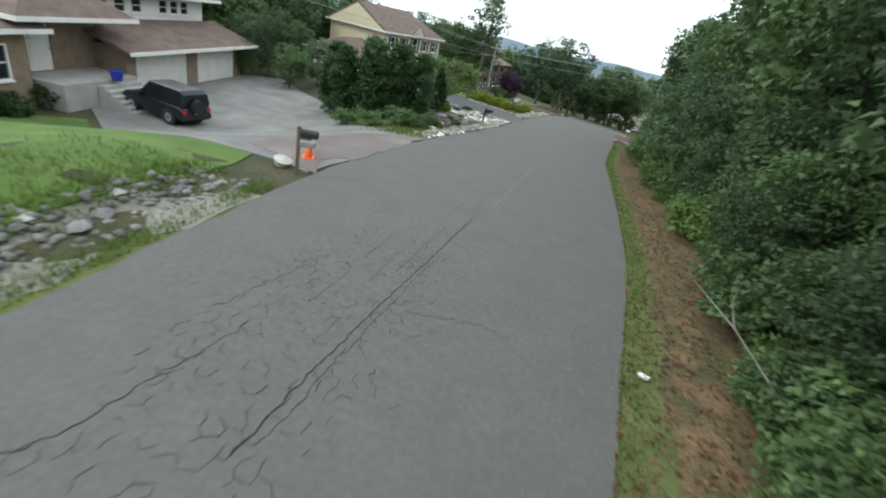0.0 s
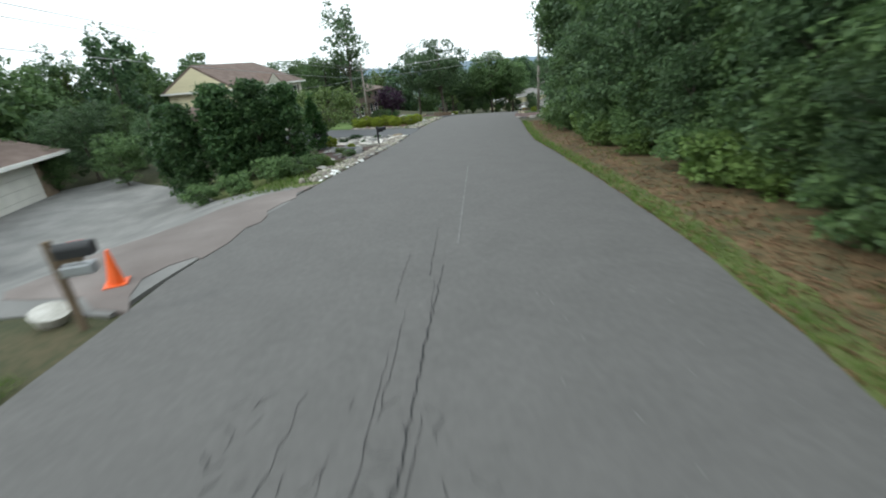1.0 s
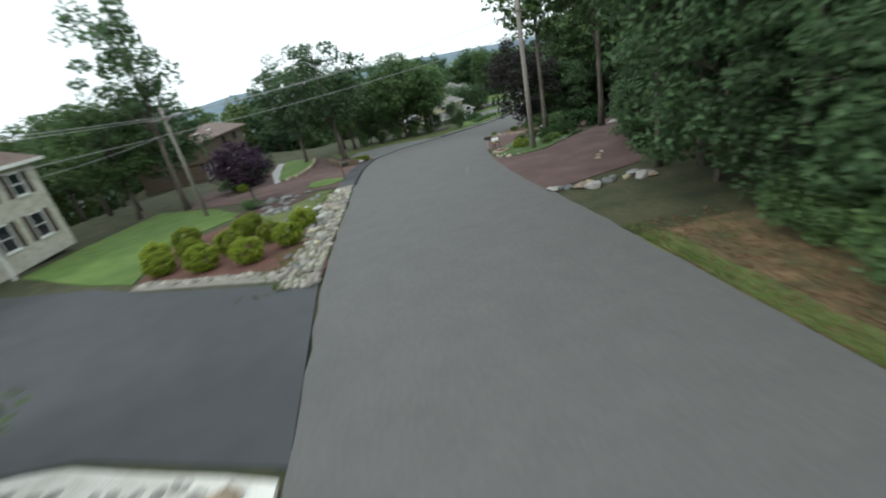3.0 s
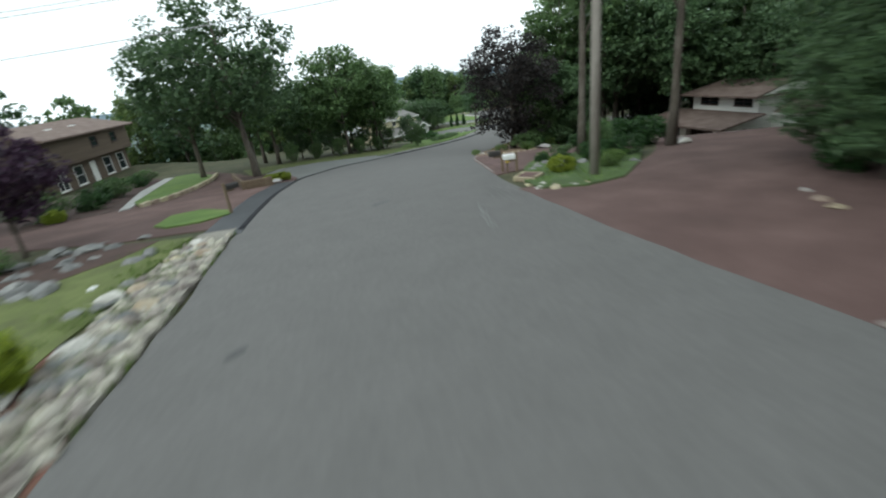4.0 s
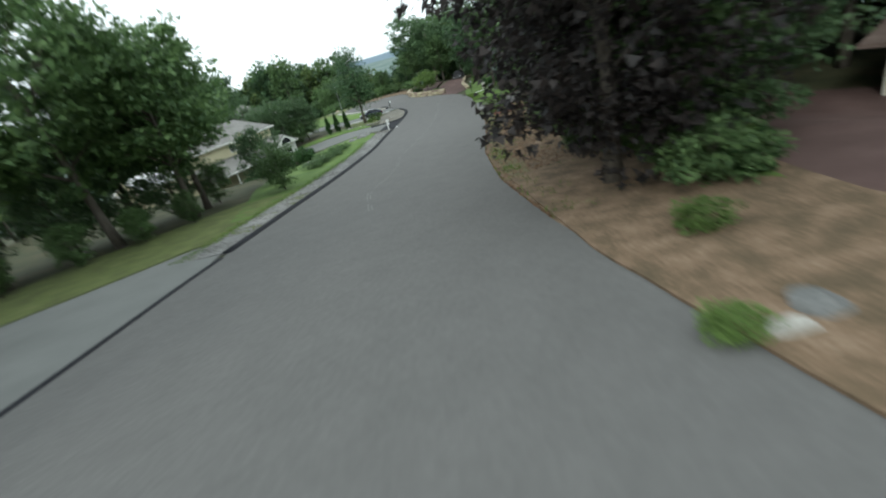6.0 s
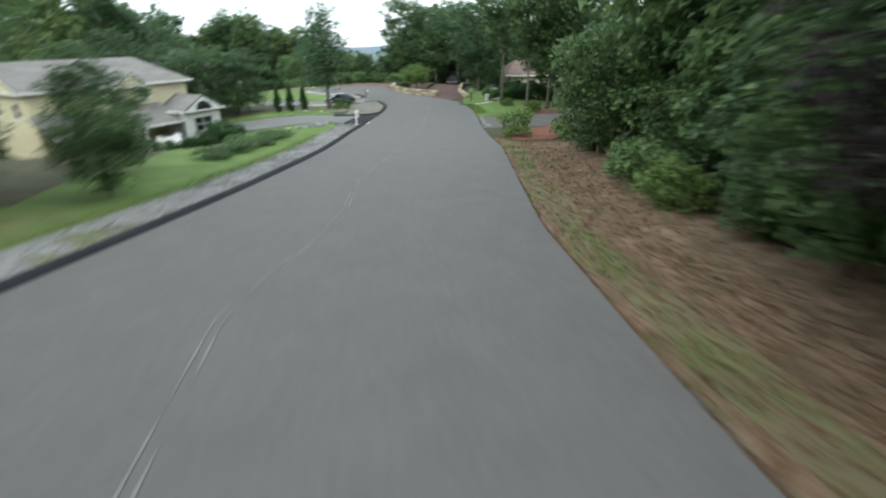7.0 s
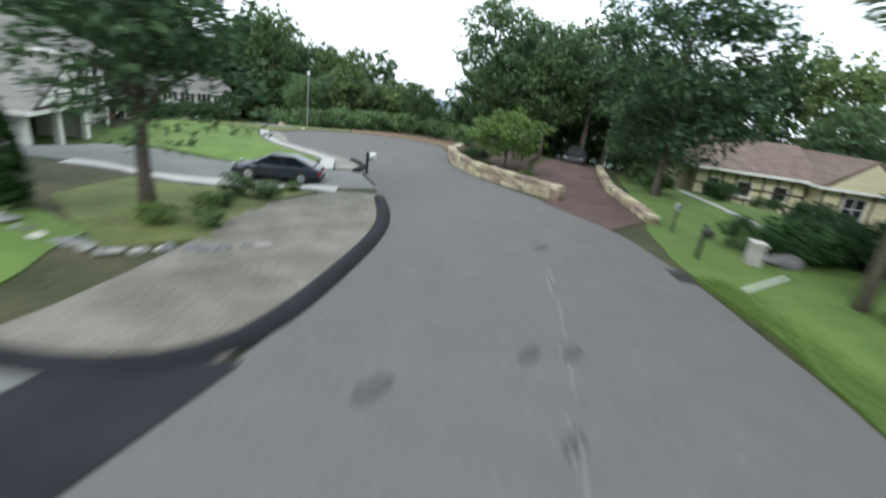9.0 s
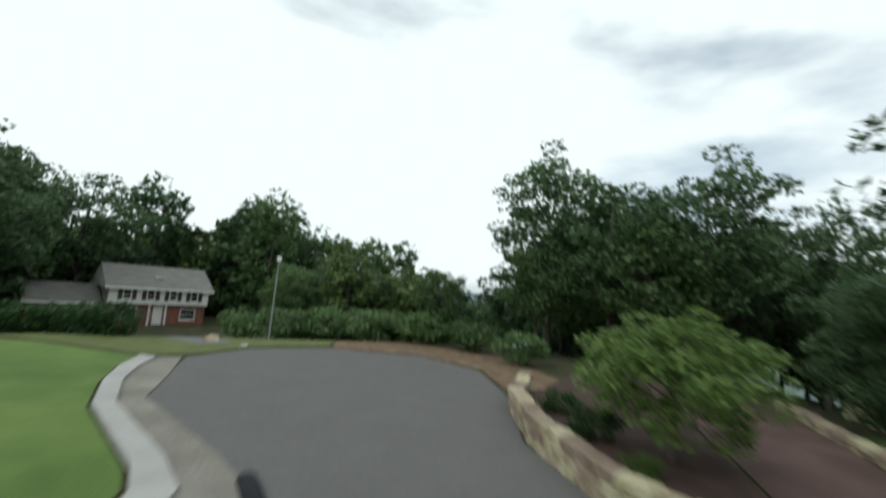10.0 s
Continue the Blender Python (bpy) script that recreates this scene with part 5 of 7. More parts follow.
for i in range(6):
    part("step", box(-3.0, -0.4, -0.82 - 0.32 * (i + 1), -0.82 - 0.32 * i + 0.002, -0.4, 0.94 - 0.185 * i, bevel=0.015), M["concrete"], steps)

# two-storey yellow house
h = thing("house", pose(-17.3, 60.2, -8.15, 0, 0, 70), "two-storey house with pale yellow siding, stone front and brown hipped roof", "house")
sh = M["beam"]
block(h, M["facade_stone"], 0, 13.6, 0, 9, -0.3, 5.5, shutter=sh,
      front=wins(2, 0.4, 5.4, 1.0, 3.6, 5.0, "win_sh") + [(6.1, 7.5, 3.3, 5.2, "win_sh")] + wins(2, 8.2, 13.2, 1.0, 3.6, 5.0, "win_sh") + wins(2, 0.4, 5.4, 1.1, 0.9, 2.5, "win_sh") + [(6.2, 7.3, 0.2, 2.35, "door")] + wins(2, 8.2, 13.2, 1.1, 0.9, 2.5, "win_sh"))
wall(h, M["siding_yellow"], (-0.02, 9.0), (-0.02, 0), -0.3, 5.5, th=0.012, name="siding")
roof(h, M["shingle"], 0, 13.6, 0, 9, 5.5, 2.7, 0.5, hip1=3.5, gable_mat=M["siding_yellow"])
roof(h, M["shingle"], 5.4, 8.2, -0.15, 4.4, 5.55, 1.25, 0.35, along="y", gable_mat=M["facade_stone"])
pent(h, M["trim"], 5.9, 7.7, -1.2, 2.55, -0.003, 2.75, 0.1, name="porch_roof")
for q in (6.0, 7.6):
    part("porch_column", box(q - 0.07, q + 0.07, -1.1, -0.96, -0.3, 2.44), M["trim"], h)
block(h, M["siding_white"], -8.2, -0.03, -2.2, 5, -0.3, 2.5, front=[(0.5, 3.9, -0.3, 2.1, "garage"), (4.4, 7.6, -0.3, 2.1, "open")])
roof(h, M["shingle"], -8.2, -0.4, -2.2, 5, 2.55, 1.7, 0.5, hip0=3.0, hip1=3.0)

# brown house
h = thing("house", pose(-8.3, 108.6, -12.3, 0, 0, 72) @ Matrix.Diagonal((1.08, 1.08, 1.08, 1)), "brown two-storey house with overhanging upper floor and low grey roof", "house")
block(h, M["siding_brown"], 0, 15, 0.8, 9, -0.3, 2.5, front=[(1.0, 2.6, 0.2, 2.1, "win"), (4.0, 5.6, 0.2, 2.1, "win"), (7.0, 8.2, -0.2, 2.1, "door"), (9.6, 11.2, 0.2, 2.1, "win"), (12.6, 14.2, 0.2, 2.1, "win")])
block(h, M["siding_brown"], -0.2, 15.2, 0, 9.2, 2.5, 5.1, front=wins(2, 6, 14, 1.3, 3.5, 4.6), trim=M["beam"])
roof(h, M["shingle"], -0.2, 15.2, 0, 9.2, 5.1, 1.3, 0.7, gable_mat=M["siding_brown"], fascia=False)
for q in (4.5, 8.5):
    part("skylight", box(q, q + 1.0, 2.0, 3.2, 5.75, 5.84, m=pose(0, 0, 0.0)), M["white"], h)

# house behind the red forecourt
h = thing("house", pose(42.95, 81.55, -13.75, 0, 0, -100) @ Matrix.Diagonal((0.86, 0.86, 0.86, 1)), "house with brown shingle roofs, white walls and open garage bays", "house")
for q in (0.0, 4.0, 8.0):
    part("pillar", box(q - 0.4, q + 0.4, 0, 0.6, -0.4, 2.05, bevel=0.02), M["facade_stone"], h, "pale stucco pillar")
part("lintel", box(-0.5, 8.5, -0.02, 0.58, 2.052, 2.4), M["beam"], h)
# shade of the recessed bays put into this wall's near-black colour
wall(h, M["beam"], (-0.4, 1.6), (8.4, 1.6), -0.4, 2.6, [(0.7, 3.9, -0.3, 2.05, "open"), (4.7, 7.9, -0.3, 2.05, "open")])
wall(h, M["siding_white"], (8.5, 0.62), (8.5, 11), -0.4, 2.6, [(1.6, 2.4, -0.3, 1.9, "door"), (6.4, 7.8, 0.8, 2.0, "win")], trim=M["beam"])
wall(h, M["siding_white"], (-0.5, 11), (-0.5, 0.62), -0.4, 2.6)
pent(h, M["shingle"], -1.2, 9.3, -1.0, 2.42, 4.2, 3.15, edge=M["shingle"])
block(h, M["siding_white"], 0.8, 8.4, 4.22, 11, 2.6, 4.75, front=[(1.0, 3.2, 3.65, 4.5, "win"), (5.0, 7.0, 3.65, 4.5, "win")], trim=M["beam"])
roof(h, M["shingle"], 0.8, 8.4, 3.7, 11.4, 4.75, 1.1, 0.7, hip0=1.5, hip1=0.0, gable_mat=M["siding_white"], fascia=False)
block(h, M["siding_white"], 8.52, 12.0, 6.0, 11, -0.4, 3.0, front=[(1.0, 2.6, 0.9, 2.2, "win")])
roof(h, M["shingle"], 9.3, 12.0, 6.0, 11, 3.0, 1.2, 0.5, hip1=1.5)

# cream house with the arched gable window
h = thing("house", pose(31.5, 127.4, -16.85, 0, 0, 17.5) @ Matrix.Diagonal((0.67, 0.67, 0.67, 1)), "cream house with grey-brown roof, deep porch and gabled bay", "house")
block(h, M["siding_yellow"], 0, 15.6, 2.2, 11, -0.4, 6.2, front=wins(2, 0.4, 4.4, 1.1, 0.9, 2.3) + wins(2, 6, 12, 1.3, 4.6, 5.7), left=wins(2, 0.8, 8.0, 1.2, 3.8, 5.2))
roof(h, M["shingle_grey"], 0, 15.6, 2.2, 11, 6.2, 2.4, 0.6, hip0=0, hip1=3.2, gable_mat=M["siding_yellow"])
roof(h, M["shingle_grey"], 7.4, 10.0, 1.3, 5.5, 6.1, 1.1, 0.35, along="y", gable_mat=M["siding_yellow"])
pent(h, M["shingle_grey"], -0.4, 11.9, -1.4, 2.35, 2.19, 4.1)
for q in (0.0, 3.8, 7.6):
    part("porch_post", box(q, q + 0.16, -1.2, -1.04, -0.4, 2.2), M["trim"], h)
block(h, M["siding_white"], 11.95, 16.4, -1.6, 2.18, -0.4, 3.3, front=[(1.0, 3.4, 0.9, 2.5, "win")], trim=M["trim"])
roof(h, M["shingle_grey"], 11.95, 16.4, -1.6, 5.0, 3.3, 1.5, 0.5, along="y", gable_mat=M["siding_white"])
arch = bmesh.new()
av = [arch.verts.new((14.15 + 1.0 * math.cos(math.pi * i / 12), -2.135, 3.3 + 0.9 * math.sin(math.pi * i / 12))) for i in range(13)]
arch.faces.new(av)
bmesh.ops.solidify(arch, geom=arch.faces[:], thickness=0.012)
part("arched_pane", arch, M["glass"], h, "dark arched gable window")

# white-roofed shed
h = thing("shed", pose(25.6, 123.6, gz(27, 125) - 0.1, 0, 0, 30), "small cream shed with a bright white roof", "shed")
block(h, M["siding_yellow"], 0, 3.4, 0, 2.8, -0.3, 2.0, front=[(1.1, 1.9, -0.2, 1.8, "door")], th=0.15)
roof(h, M["white"], 0, 3.4, 0, 2.8, 2.0, 1.0, 0.35, gable_mat=M["siding_yellow"])

# half-timbered house with a gable over its carport
h = thing("house", pose(51.6, 147.2, -17.9, 0, 0, 72), "half-timbered white house with a grey roof and dark carport", "house")
block(h, M["siding_white"], 0, 7.2, 0, 8, -0.3, 2.2, front=[(0.6, 3.3, -0.3, 1.95, "open"), (3.8, 6.6, -0.3, 1.95, "open")])
roof(h, M["shingle_grey"], 0, 7.2, 0, 8, 2.2, 2.0, 0.6, along="y", gable_mat=M["siding_white"])
for q0, q1, z0, z1 in ((-0.3, 7.5, 2.22, 2.36), (3.5, 3.68, 2.36, 3.8), (1.8, 1.94, 2.36, 3.0), (5.3, 5.44, 2.36, 3.0)):
    part("beam", box(q0, q1, -0.66, -0.63, z0, z1), M["beam"], h)
block(h, M["siding_white"], 7.25, 15.6, 1.6, 9, -0.3, 4.6, front=wins(3, 0.5, 7.8, 1.1, 3.0, 4.1) + wins(2, 0.5, 7.8, 1.4, 0.6, 1.9), left=wins(3, 0.6, 7.0, 0.9, 3.3, 4.2))
for q in (7.3, 8.9, 10.6, 12.3, 13.9, 15.4):
    part("beam", box(q, q + 0.15, 1.55, 1.595, 2.5, 4.5), M["beam"], h)
part("beam", box(7.3, 15.55, 1.54, 1.58, 2.35, 2.5), M["beam"], h)
for q in (2.2, 3.7, 5.2, 6.7, 8.3):
    part("beam", box(7.2, 7.245, q, q + 0.14, 2.6, 4.5), M["beam"], h)
roof(h, M["shingle_grey"], 7.25, 15.6, 1.6, 9, 4.6, 2.2, 0.5, hip0=1.6, hip1=1.6)
pent(h, M["shingle_grey"], 7.6, 15.8, 0.3, 2.05, 1.56, 2.5, 0.1)
for q in (8.2, 11.6, 15.2):
    part("porch_post", box(q, q + 0.16, 0.42, 0.58, -0.4, 1.93), M["trim"], h)

# white and brick house at the end
h = thing("house", pose(60.2, 187.9, -20.65, 0, 0, 13), "two-storey house with white upper floor over red brick", "house")
block(h, M["brick_red"], 0.1, 8.9, 0.4, 7, -1.2, 2.1, trim=M["trim"], front=[(0.9, 2.5, 0.5, 1.7, "win"), (3.9, 4.8, -0.1, 1.95, "door"), (6.4, 7.9, 0.5, 1.7, "win")])
block(h, M["siding_white"], 0, 9.0, 0, 7.1, 2.1, 3.75, shutter=M["beam"], front=wins(4, 0.5, 8.6, 0.72, 2.5, 3.6, "win_sh"))
roof(h, M["shingle_grey"], 0, 9.0, 0, 7.1, 3.75, 2.1, 0.4, gable_mat=M["siding_white"])
part("skylight", box(4.0, 4.9, 1.2, 2.1, 4.75, 4.86), M["white"], h)
for q in (3.6, 5.1):
    part("porch_column", box(q - 0.08, q + 0.08, 0.18, 0.34, -1.0, 2.09), M["trim"], h)
block(h, M["brick_red"], -5.6, -0.15, 1.4, 7, -1.0, 2.0, front=[(1.6, 4.0, -0.4, 1.7, "garage")])
roof(h, M["shingle_grey"], -5.6, -0.6, 1.4, 7, 2.0, 1.6, 0.4, gable_mat=M["brick_red"])

# half-timbered house behind the lawn
h = thing("house", pose(91.4, 137.4, -18.45, 0, 0, -46), "half-timbered cream house with broad red-brown roofs", "house")
block(h, M["siding_yellow"], 0, 8.2, 0, 9, -0.5, 2.95, front=[(1.0, 2.0, 1.0, 2.2, "win"), (3.2, 4.4, 1.0, 2.2, "win"), (5.8, 7.0, 1.0, 2.2, "win")])
for i in range(9):
    part("beam", box(0.02 + 1.0 * i, 0.16 + 1.0 * i, -0.05, -0.004, -0.4, 2.78), M["beam"], h)
for q in (0.72, 1.6, 2.6):
    part("beam", box(0.17, 8.0, -0.07, -0.052, q, q + 0.13), M["beam"], h)
roof(h, M["shingle"], 0, 8.2, 0, 9, 2.95, 2.3, 0.7, hip0=2.5, hip1=0.0)
block(h, M["siding_yellow"], 8.25, 13.2, -1.6, 9, -0.8, 2.8, front=[(1.6, 3.2, 0.7, 2.3, "win")])
roof(h, M["shingle"], 8.25, 13.2, -1.6, 9, 2.85, 2.2, 0.55, along="y", gable_mat=M["siding_yellow"])
for q0, q1, z0, z1 in ((8.3, 13.15, 2.6, 2.76), (8.3, 13.15, 0.45, 0.58), (8.3, 8.46, -0.5, 2.59), (9.6, 9.74, 0.6, 2.59), (11.7, 11.84, 0.6, 2.59), (13.0, 13.15, -0.5, 2.59)):
    part("beam", box(q0, q1, -1.66, -1.612, z0, z1), M["beam"], h)


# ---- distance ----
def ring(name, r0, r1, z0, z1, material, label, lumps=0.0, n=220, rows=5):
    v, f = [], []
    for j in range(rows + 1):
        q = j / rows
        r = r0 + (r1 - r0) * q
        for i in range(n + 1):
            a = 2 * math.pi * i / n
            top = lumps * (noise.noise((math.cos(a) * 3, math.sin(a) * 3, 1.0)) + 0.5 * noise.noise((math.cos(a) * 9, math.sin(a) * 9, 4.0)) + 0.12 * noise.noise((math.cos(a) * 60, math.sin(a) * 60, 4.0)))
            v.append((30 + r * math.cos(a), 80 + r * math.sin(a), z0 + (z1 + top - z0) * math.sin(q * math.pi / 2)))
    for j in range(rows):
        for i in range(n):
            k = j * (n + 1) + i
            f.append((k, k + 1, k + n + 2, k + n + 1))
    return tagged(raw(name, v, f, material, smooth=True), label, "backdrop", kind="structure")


# plain backdrops; their colour already holds the haze of distance
ring("backdrop", 650, 2900, -100, -96, M["valley"], "wooded valley floor far below, haze put into its colour")
ring("backdrop", 2900, 3600, -110, -45, M["far_hill"], "long wooded ridge on the horizon, haze blue in its colour", lumps=40)


# ---- trees and shrubs of the gardens ----
for x, y, s in ((-11.6, 28.6, 0.78), (-9.9, 28.8, 0.84), (-8.3, 29.0, 0.8), (-7.0, 29.6, 0.72), (-10.4, 30.8, 0.85), (-12.8, 30.2, 0.8), (-8.6, 31.2, 0.78)):
    plant("thuja", x + 1.1, y, s, sz=1.07, group="thuja hedge")
for x, y, s in ((-6.3, 26.5, 0.7), (-7.6, 25.3, 0.6), (-5.2, 26.3, 0.55), (-9.3, 25.9, 0.6), (-4.6, 28.0, 0.45)):
    plant("bush", x, y, s)
scatter(("low", "lowB", "bush"), [(-25, 36), (-15, 35), (-16, 39), (-20, 44), (-25, 48)], 2.4, 0.45, 0.65, g1, 18)
for x, y, s in ((-21.2, 18.6, 1.0), (-20.6, 16.6, 0.9), (-21.4, 14.6, 1.0), (-21.0, 12.4, 0.9)):
    plant("bushD", x, y, s, sz=0.9, z=gz(x, y))
plant("cypress", -5.7, 36.0, 1.0, sz=0.78)
for x, y, s, k in ((-4.2, 28.2, 0.4, "bushB"), (-5.4, 31.0, 0.45, "bush"), (-4.0, 33.2, 0.3, "bushB"), (-7.2, 33.4, 0.45, "bush"), (-8.6, 35.2, 0.5, "bushB"), (-3.3, 31.2, 0.28, "bush"), (-6.6, 37.6, 0.35, "bushB"), (-3.6, 35.8, 0.3, "gold")):
    plant(k, x, y, s)
plant("cypress", -8.1, 36.0, 0.52, sz=0.95, label="small dense dark green conifer in the rock garden")
plant("cypress", -9.3, 37.4, 0.42)
plant("gardenB", -6.2, 44.2, 1.22, sz=0.82)
for x, y, s in ((-3.9, 43.4, 0.55), (-6.2, 43.6, 0.6), (-2.2, 43.0, 0.35), (-4.6, 40.8, 0.45), (-3.0, 39.6, 0.3)):
    plant("bushD", x, y, s, sz=0.6)
plant("gold", -5.3, 37.4, 0.75, sz=0.9)
plant("gold", -7.8, 39.4, 0.7, sz=0.8)
for x, y, s in ((-4.4, 58.5, 0.95), (-2.5, 57.2, 1.0), (-0.6, 56.3, 0.95), (1.1, 57.2, 0.9), (-5.0, 60.8, 0.95), (-3.3, 59.7, 0.9), (-1.5, 58.9, 0.95), (0.3, 58.9, 0.85), (1.9, 59.6, 0.9), (-3.9, 62.4, 1.0), (-1.0, 61.4, 0.9)):
    plant("gold", x, y, s * 0.8, sz=1.25, group="golden shrubs in the bed")
plant("purple", -0.9, 71.5, 0.88)
plant("bush", -1.0, 69.0, 0.5)
plant("gold", -0.8, 63.5, 0.7, label="yellow-green shrub beside the rocks")
plant("pine", -6.5, 78, 1.05)
for x, y, s, k in ((-38.8, 84.5, 1.0, "oakA"), (-34.8, 97.9, 1.0, "oakD"), (-24.0, 106.0, 1.1, "oakB"), (-29.0, 96.0, 0.9, "oakC"), (-32.0, 70.0, 0.85, "oakB"), (-33.0, 58.0, 0.75, "oakA"), (-16.0, 96.0, 0.9, "oakC"), (-30.0, 48.0, 0.7, "oakC"), ):
    plant(k, x, y, s)
plant("oakA", -12, 86, 0.7)
plant("oakC", -10.5, 80.0, 0.85)
plant("oakB", -7.4, 82.5, 0.78)
plant("oakC", -15.0, 88.0, 0.9)
plant("oakB", 8.4, 90.2, 1.02, label="large broad tree beside the red driveway", lean=3)
plant("oakA", 4.5, 97.5, 0.85)
plant("oakC", 9.2, 99.5, 0.9)
plant("gold", 9.3, 82.9, 0.7, sz=0.75)
plant("gold", 8.8, 84.6, 0.6, sz=0.7)
for x, y, s, k in ((-1.2, 84, 0.9, "bushD"), (-1.6, 87, 1.0, "bushD"), (-0.9, 90.5, 0.9, "bush"), (-1.8, 94, 1.1, "bushD"), (-0.6, 98, 0.9, "bushD"), (-0.4, 101.5, 0.8, "bush"), (-3.0, 82, 1.0, "bush"), (-2.2, 80.6, 0.6, "gold")):
    plant(k, x, y, s)
for x, y, s, k in ((12.0, 105.0, 0.8, "oakB"), (16.5, 107.2, 0.8, "oakC"), (21.0, 108.2, 1.12, "oakC"), (13.4, 104.2, 0.36, "low"), (16.4, 105.4, 0.34, "low"), (19.2, 106.2, 0.36, "low"), (22.0, 107.0, 0.32, "low"), (24.6, 107.8, 0.32, "low"), (25.2, 109.2, 0.95, "oakC"), (19.5, 111.0, 0.75, "lowB"), (22.5, 111.6, 0.7, "lowB"), (25.2, 112.6, 0.7, "lowB"), (27.6, 112.6, 0.5, "low"), (15.5, 110, 0.7, "lowB"), (26.6, 112.0, 0.95, "oakC"), (23, 113, 0.8, "oakA"), (11, 109, 0.8, "oakA")):
    plant(k, x, y, s)
for q, o, s, k in ((98, 6.2, 0.8, "lowB"), (102, 5.8, 0.75, "lowB"), (106, 6.4, 0.8, "lowB"), (109.5, 5.9, 0.7, "low"), (100, 8.5, 0.8, "oakB"), (105, 9.0, 0.85, "oakB"), (112, 8.5, 0.8, "oakB")):
    plant(k, *side(q, o), s)
for x, y, s in ((38.0, 64.0, 0.75), (46.0, 67.0, 0.8)):
    plant("oakE", x, y, s)
plant("copper", 30.2, 86.3, 0.86)
plant("copper", 35.0, 89.4, 0.72)
for x, y, s, k in ((26.6, 82.9, 0.5, "bushB"), (29.5, 83.6, 0.9, "bush"), (32.0, 85.2, 1.0, "bush"), (34, 86.5, 1.0, "bushB"), (36, 85.6, 0.8, "bush"), (23.4, 81.6, 0.35, "bushB")):
    plant(k, x, y, s)
for x, y, s, k in ((24.6, 69.6, 1.3, "bushD"), (26.0, 68.6, 1.3, "bushD"), (20.6, 66.6, 0.75, "bushD"), (21.9, 66.0, 0.8, "bushD"), (17.5, 65.3, 0.6, "gold"), (19.9, 69.4, 0.36, "bushB"), (19.2, 68.6, 0.38, "bushD"), (20.6, 69.0, 0.45, "bush"), (23.1, 69.9, 0.95, "bushD"), (24.4, 70.2, 0.8, "bushD"), (25.5, 70.5, 0.8, "bush"), (18.9, 64.3, 0.42, "bushB"), (20.1, 65.1, 0.45, "bushB"), (22.4, 68.2, 0.28, "low"), (21.6, 68.5, 1.0, "oakD"), (19.6, 56.4, 0.5, "lowB"), (21.6, 58.2, 0.6, "lowB"), (18.4, 54.8, 0.6, "bushD"), (20.6, 57.6, 0.9, "bushD")):
    plant(k, x, y, s)
for x, y, s, k in ((25.2, 66.4, 1.1, "oakD"), (16.6, 52.0, 0.8, "oakD"), (21.4, 56.2, 0.9, "lowB"), (25.5, 58.6, 0.95, "lowB"), (29, 59.2, 0.9, "lowB"), (33, 60.0, 0.9, "oakC"), (17.5, 50.5, 0.9, "oakA"), (22, 52.5, 0.95, "oakB"), (28, 55, 1.0, "oakA"), (35, 58, 1.0, "oakB"), (41, 66, 0.9, "oakA"), (60, 74, 1.0, "oakB"), (38, 88.5, 0.95, "oakD"), (43, 86.5, 1.0, "oakA"), (47, 90, 1.0, "oakB"), (40.5, 93, 0.9, "oakD")):
    plant(k, x, y, s)
for x, y, s, k in ((2.6, 2.5, 0.8, "bush"), (5.2, 2.6, 0.75, "bush"), (7.6, 2.9, 0.8, "bushB"), (10.5, 2.7, 0.8, "bush"), (3.8, 3.6, 1.5, "bushB"), (6.4, 3.9, 1.3, "bush")):
    plant(k, *side(x, y), s)
for x, y, s, k in ((30.5, 83.2, 0.8, "bushD"), (32.4, 84.4, 0.8, "bushB"), (34.5, 85.6, 0.7, "bush")):
    plant(k, x, y, s)
for x, y, s, k in ((84.2, 138.4, 0.8, "lowB"), (86.8, 139.6, 0.9, "lowB"), (89.4, 139.8, 0.9, "low"), (82.2, 136.2, 0.9, "bush"), (80.4, 134.4, 0.8, "bush")):
    plant(k, x, y, s)
plant("lowB", 31.7, 113.6, 0.6)
plant("low", 30.5, 108.6, 0.5)
for x, y, s in ((35.8, 114.6, 0.75), (37.4, 115.7, 0.7), (38.6, 117.2, 0.85), (39.8, 117.6, 0.6), (41.4, 119.6, 0.8), (42.6, 120.4, 0.55)):
    plant("bush", x, y, s, sz=0.55, label="low spreading garden shrub at the lawn's edge")
for x, y, s in ((41.5, 127.5, 1.35), (40.2, 126.8, 1.0), (42.6, 128.3, 0.9), (38.6, 126.2, 0.8), (36.8, 125.4, 0.9), (34.4, 124.6, 1.0)):
    plant("bushD", x, y, s)
for x, y, s in ((50.0, 135.0, 0.55), (51.1, 134.6, 0.57), (52.5, 134.4, 0.56)):
    plant("cypress", x, y, s, group="row of small cypresses")
for x, y, s, k in ((45.4, 138.6, 0.9, "lowB"), (48.6, 138.4, 0.8, "lowB"), (43.6, 139.2, 0.85, "lowB"), (47.0, 137.6, 0.5, "low"), (42.6, 142.0, 0.9, "lowB"), (47.5, 142.2, 0.7, "low"), (40, 145, 0.6, "oakB"), (36, 143, 0.55, "oakB")):
    plant(k, x, y, s)
plant("spruce", 55.1, 133.9, 1.0, label="spreading evergreen beside the driveway")
for x, y, s, k in ((57.6, 135.8, 0.45, "bush"), (59.6, 136.3, 0.3, "bushB"), (56.4, 133.8, 0.45, "bushB"), (55.2, 132.8, 0.45, "bushB"), (58.4, 135.2, 0.4, "bush"), (57.0, 134.4, 0.35, "bushD"), (56.2, 132.4, 0.3, "bush")):
    plant(k, x, y, s)
plant("garden", 73.3, 140.0, 0.88, sz=0.92, label="round light green tree on the stone-walled bed")
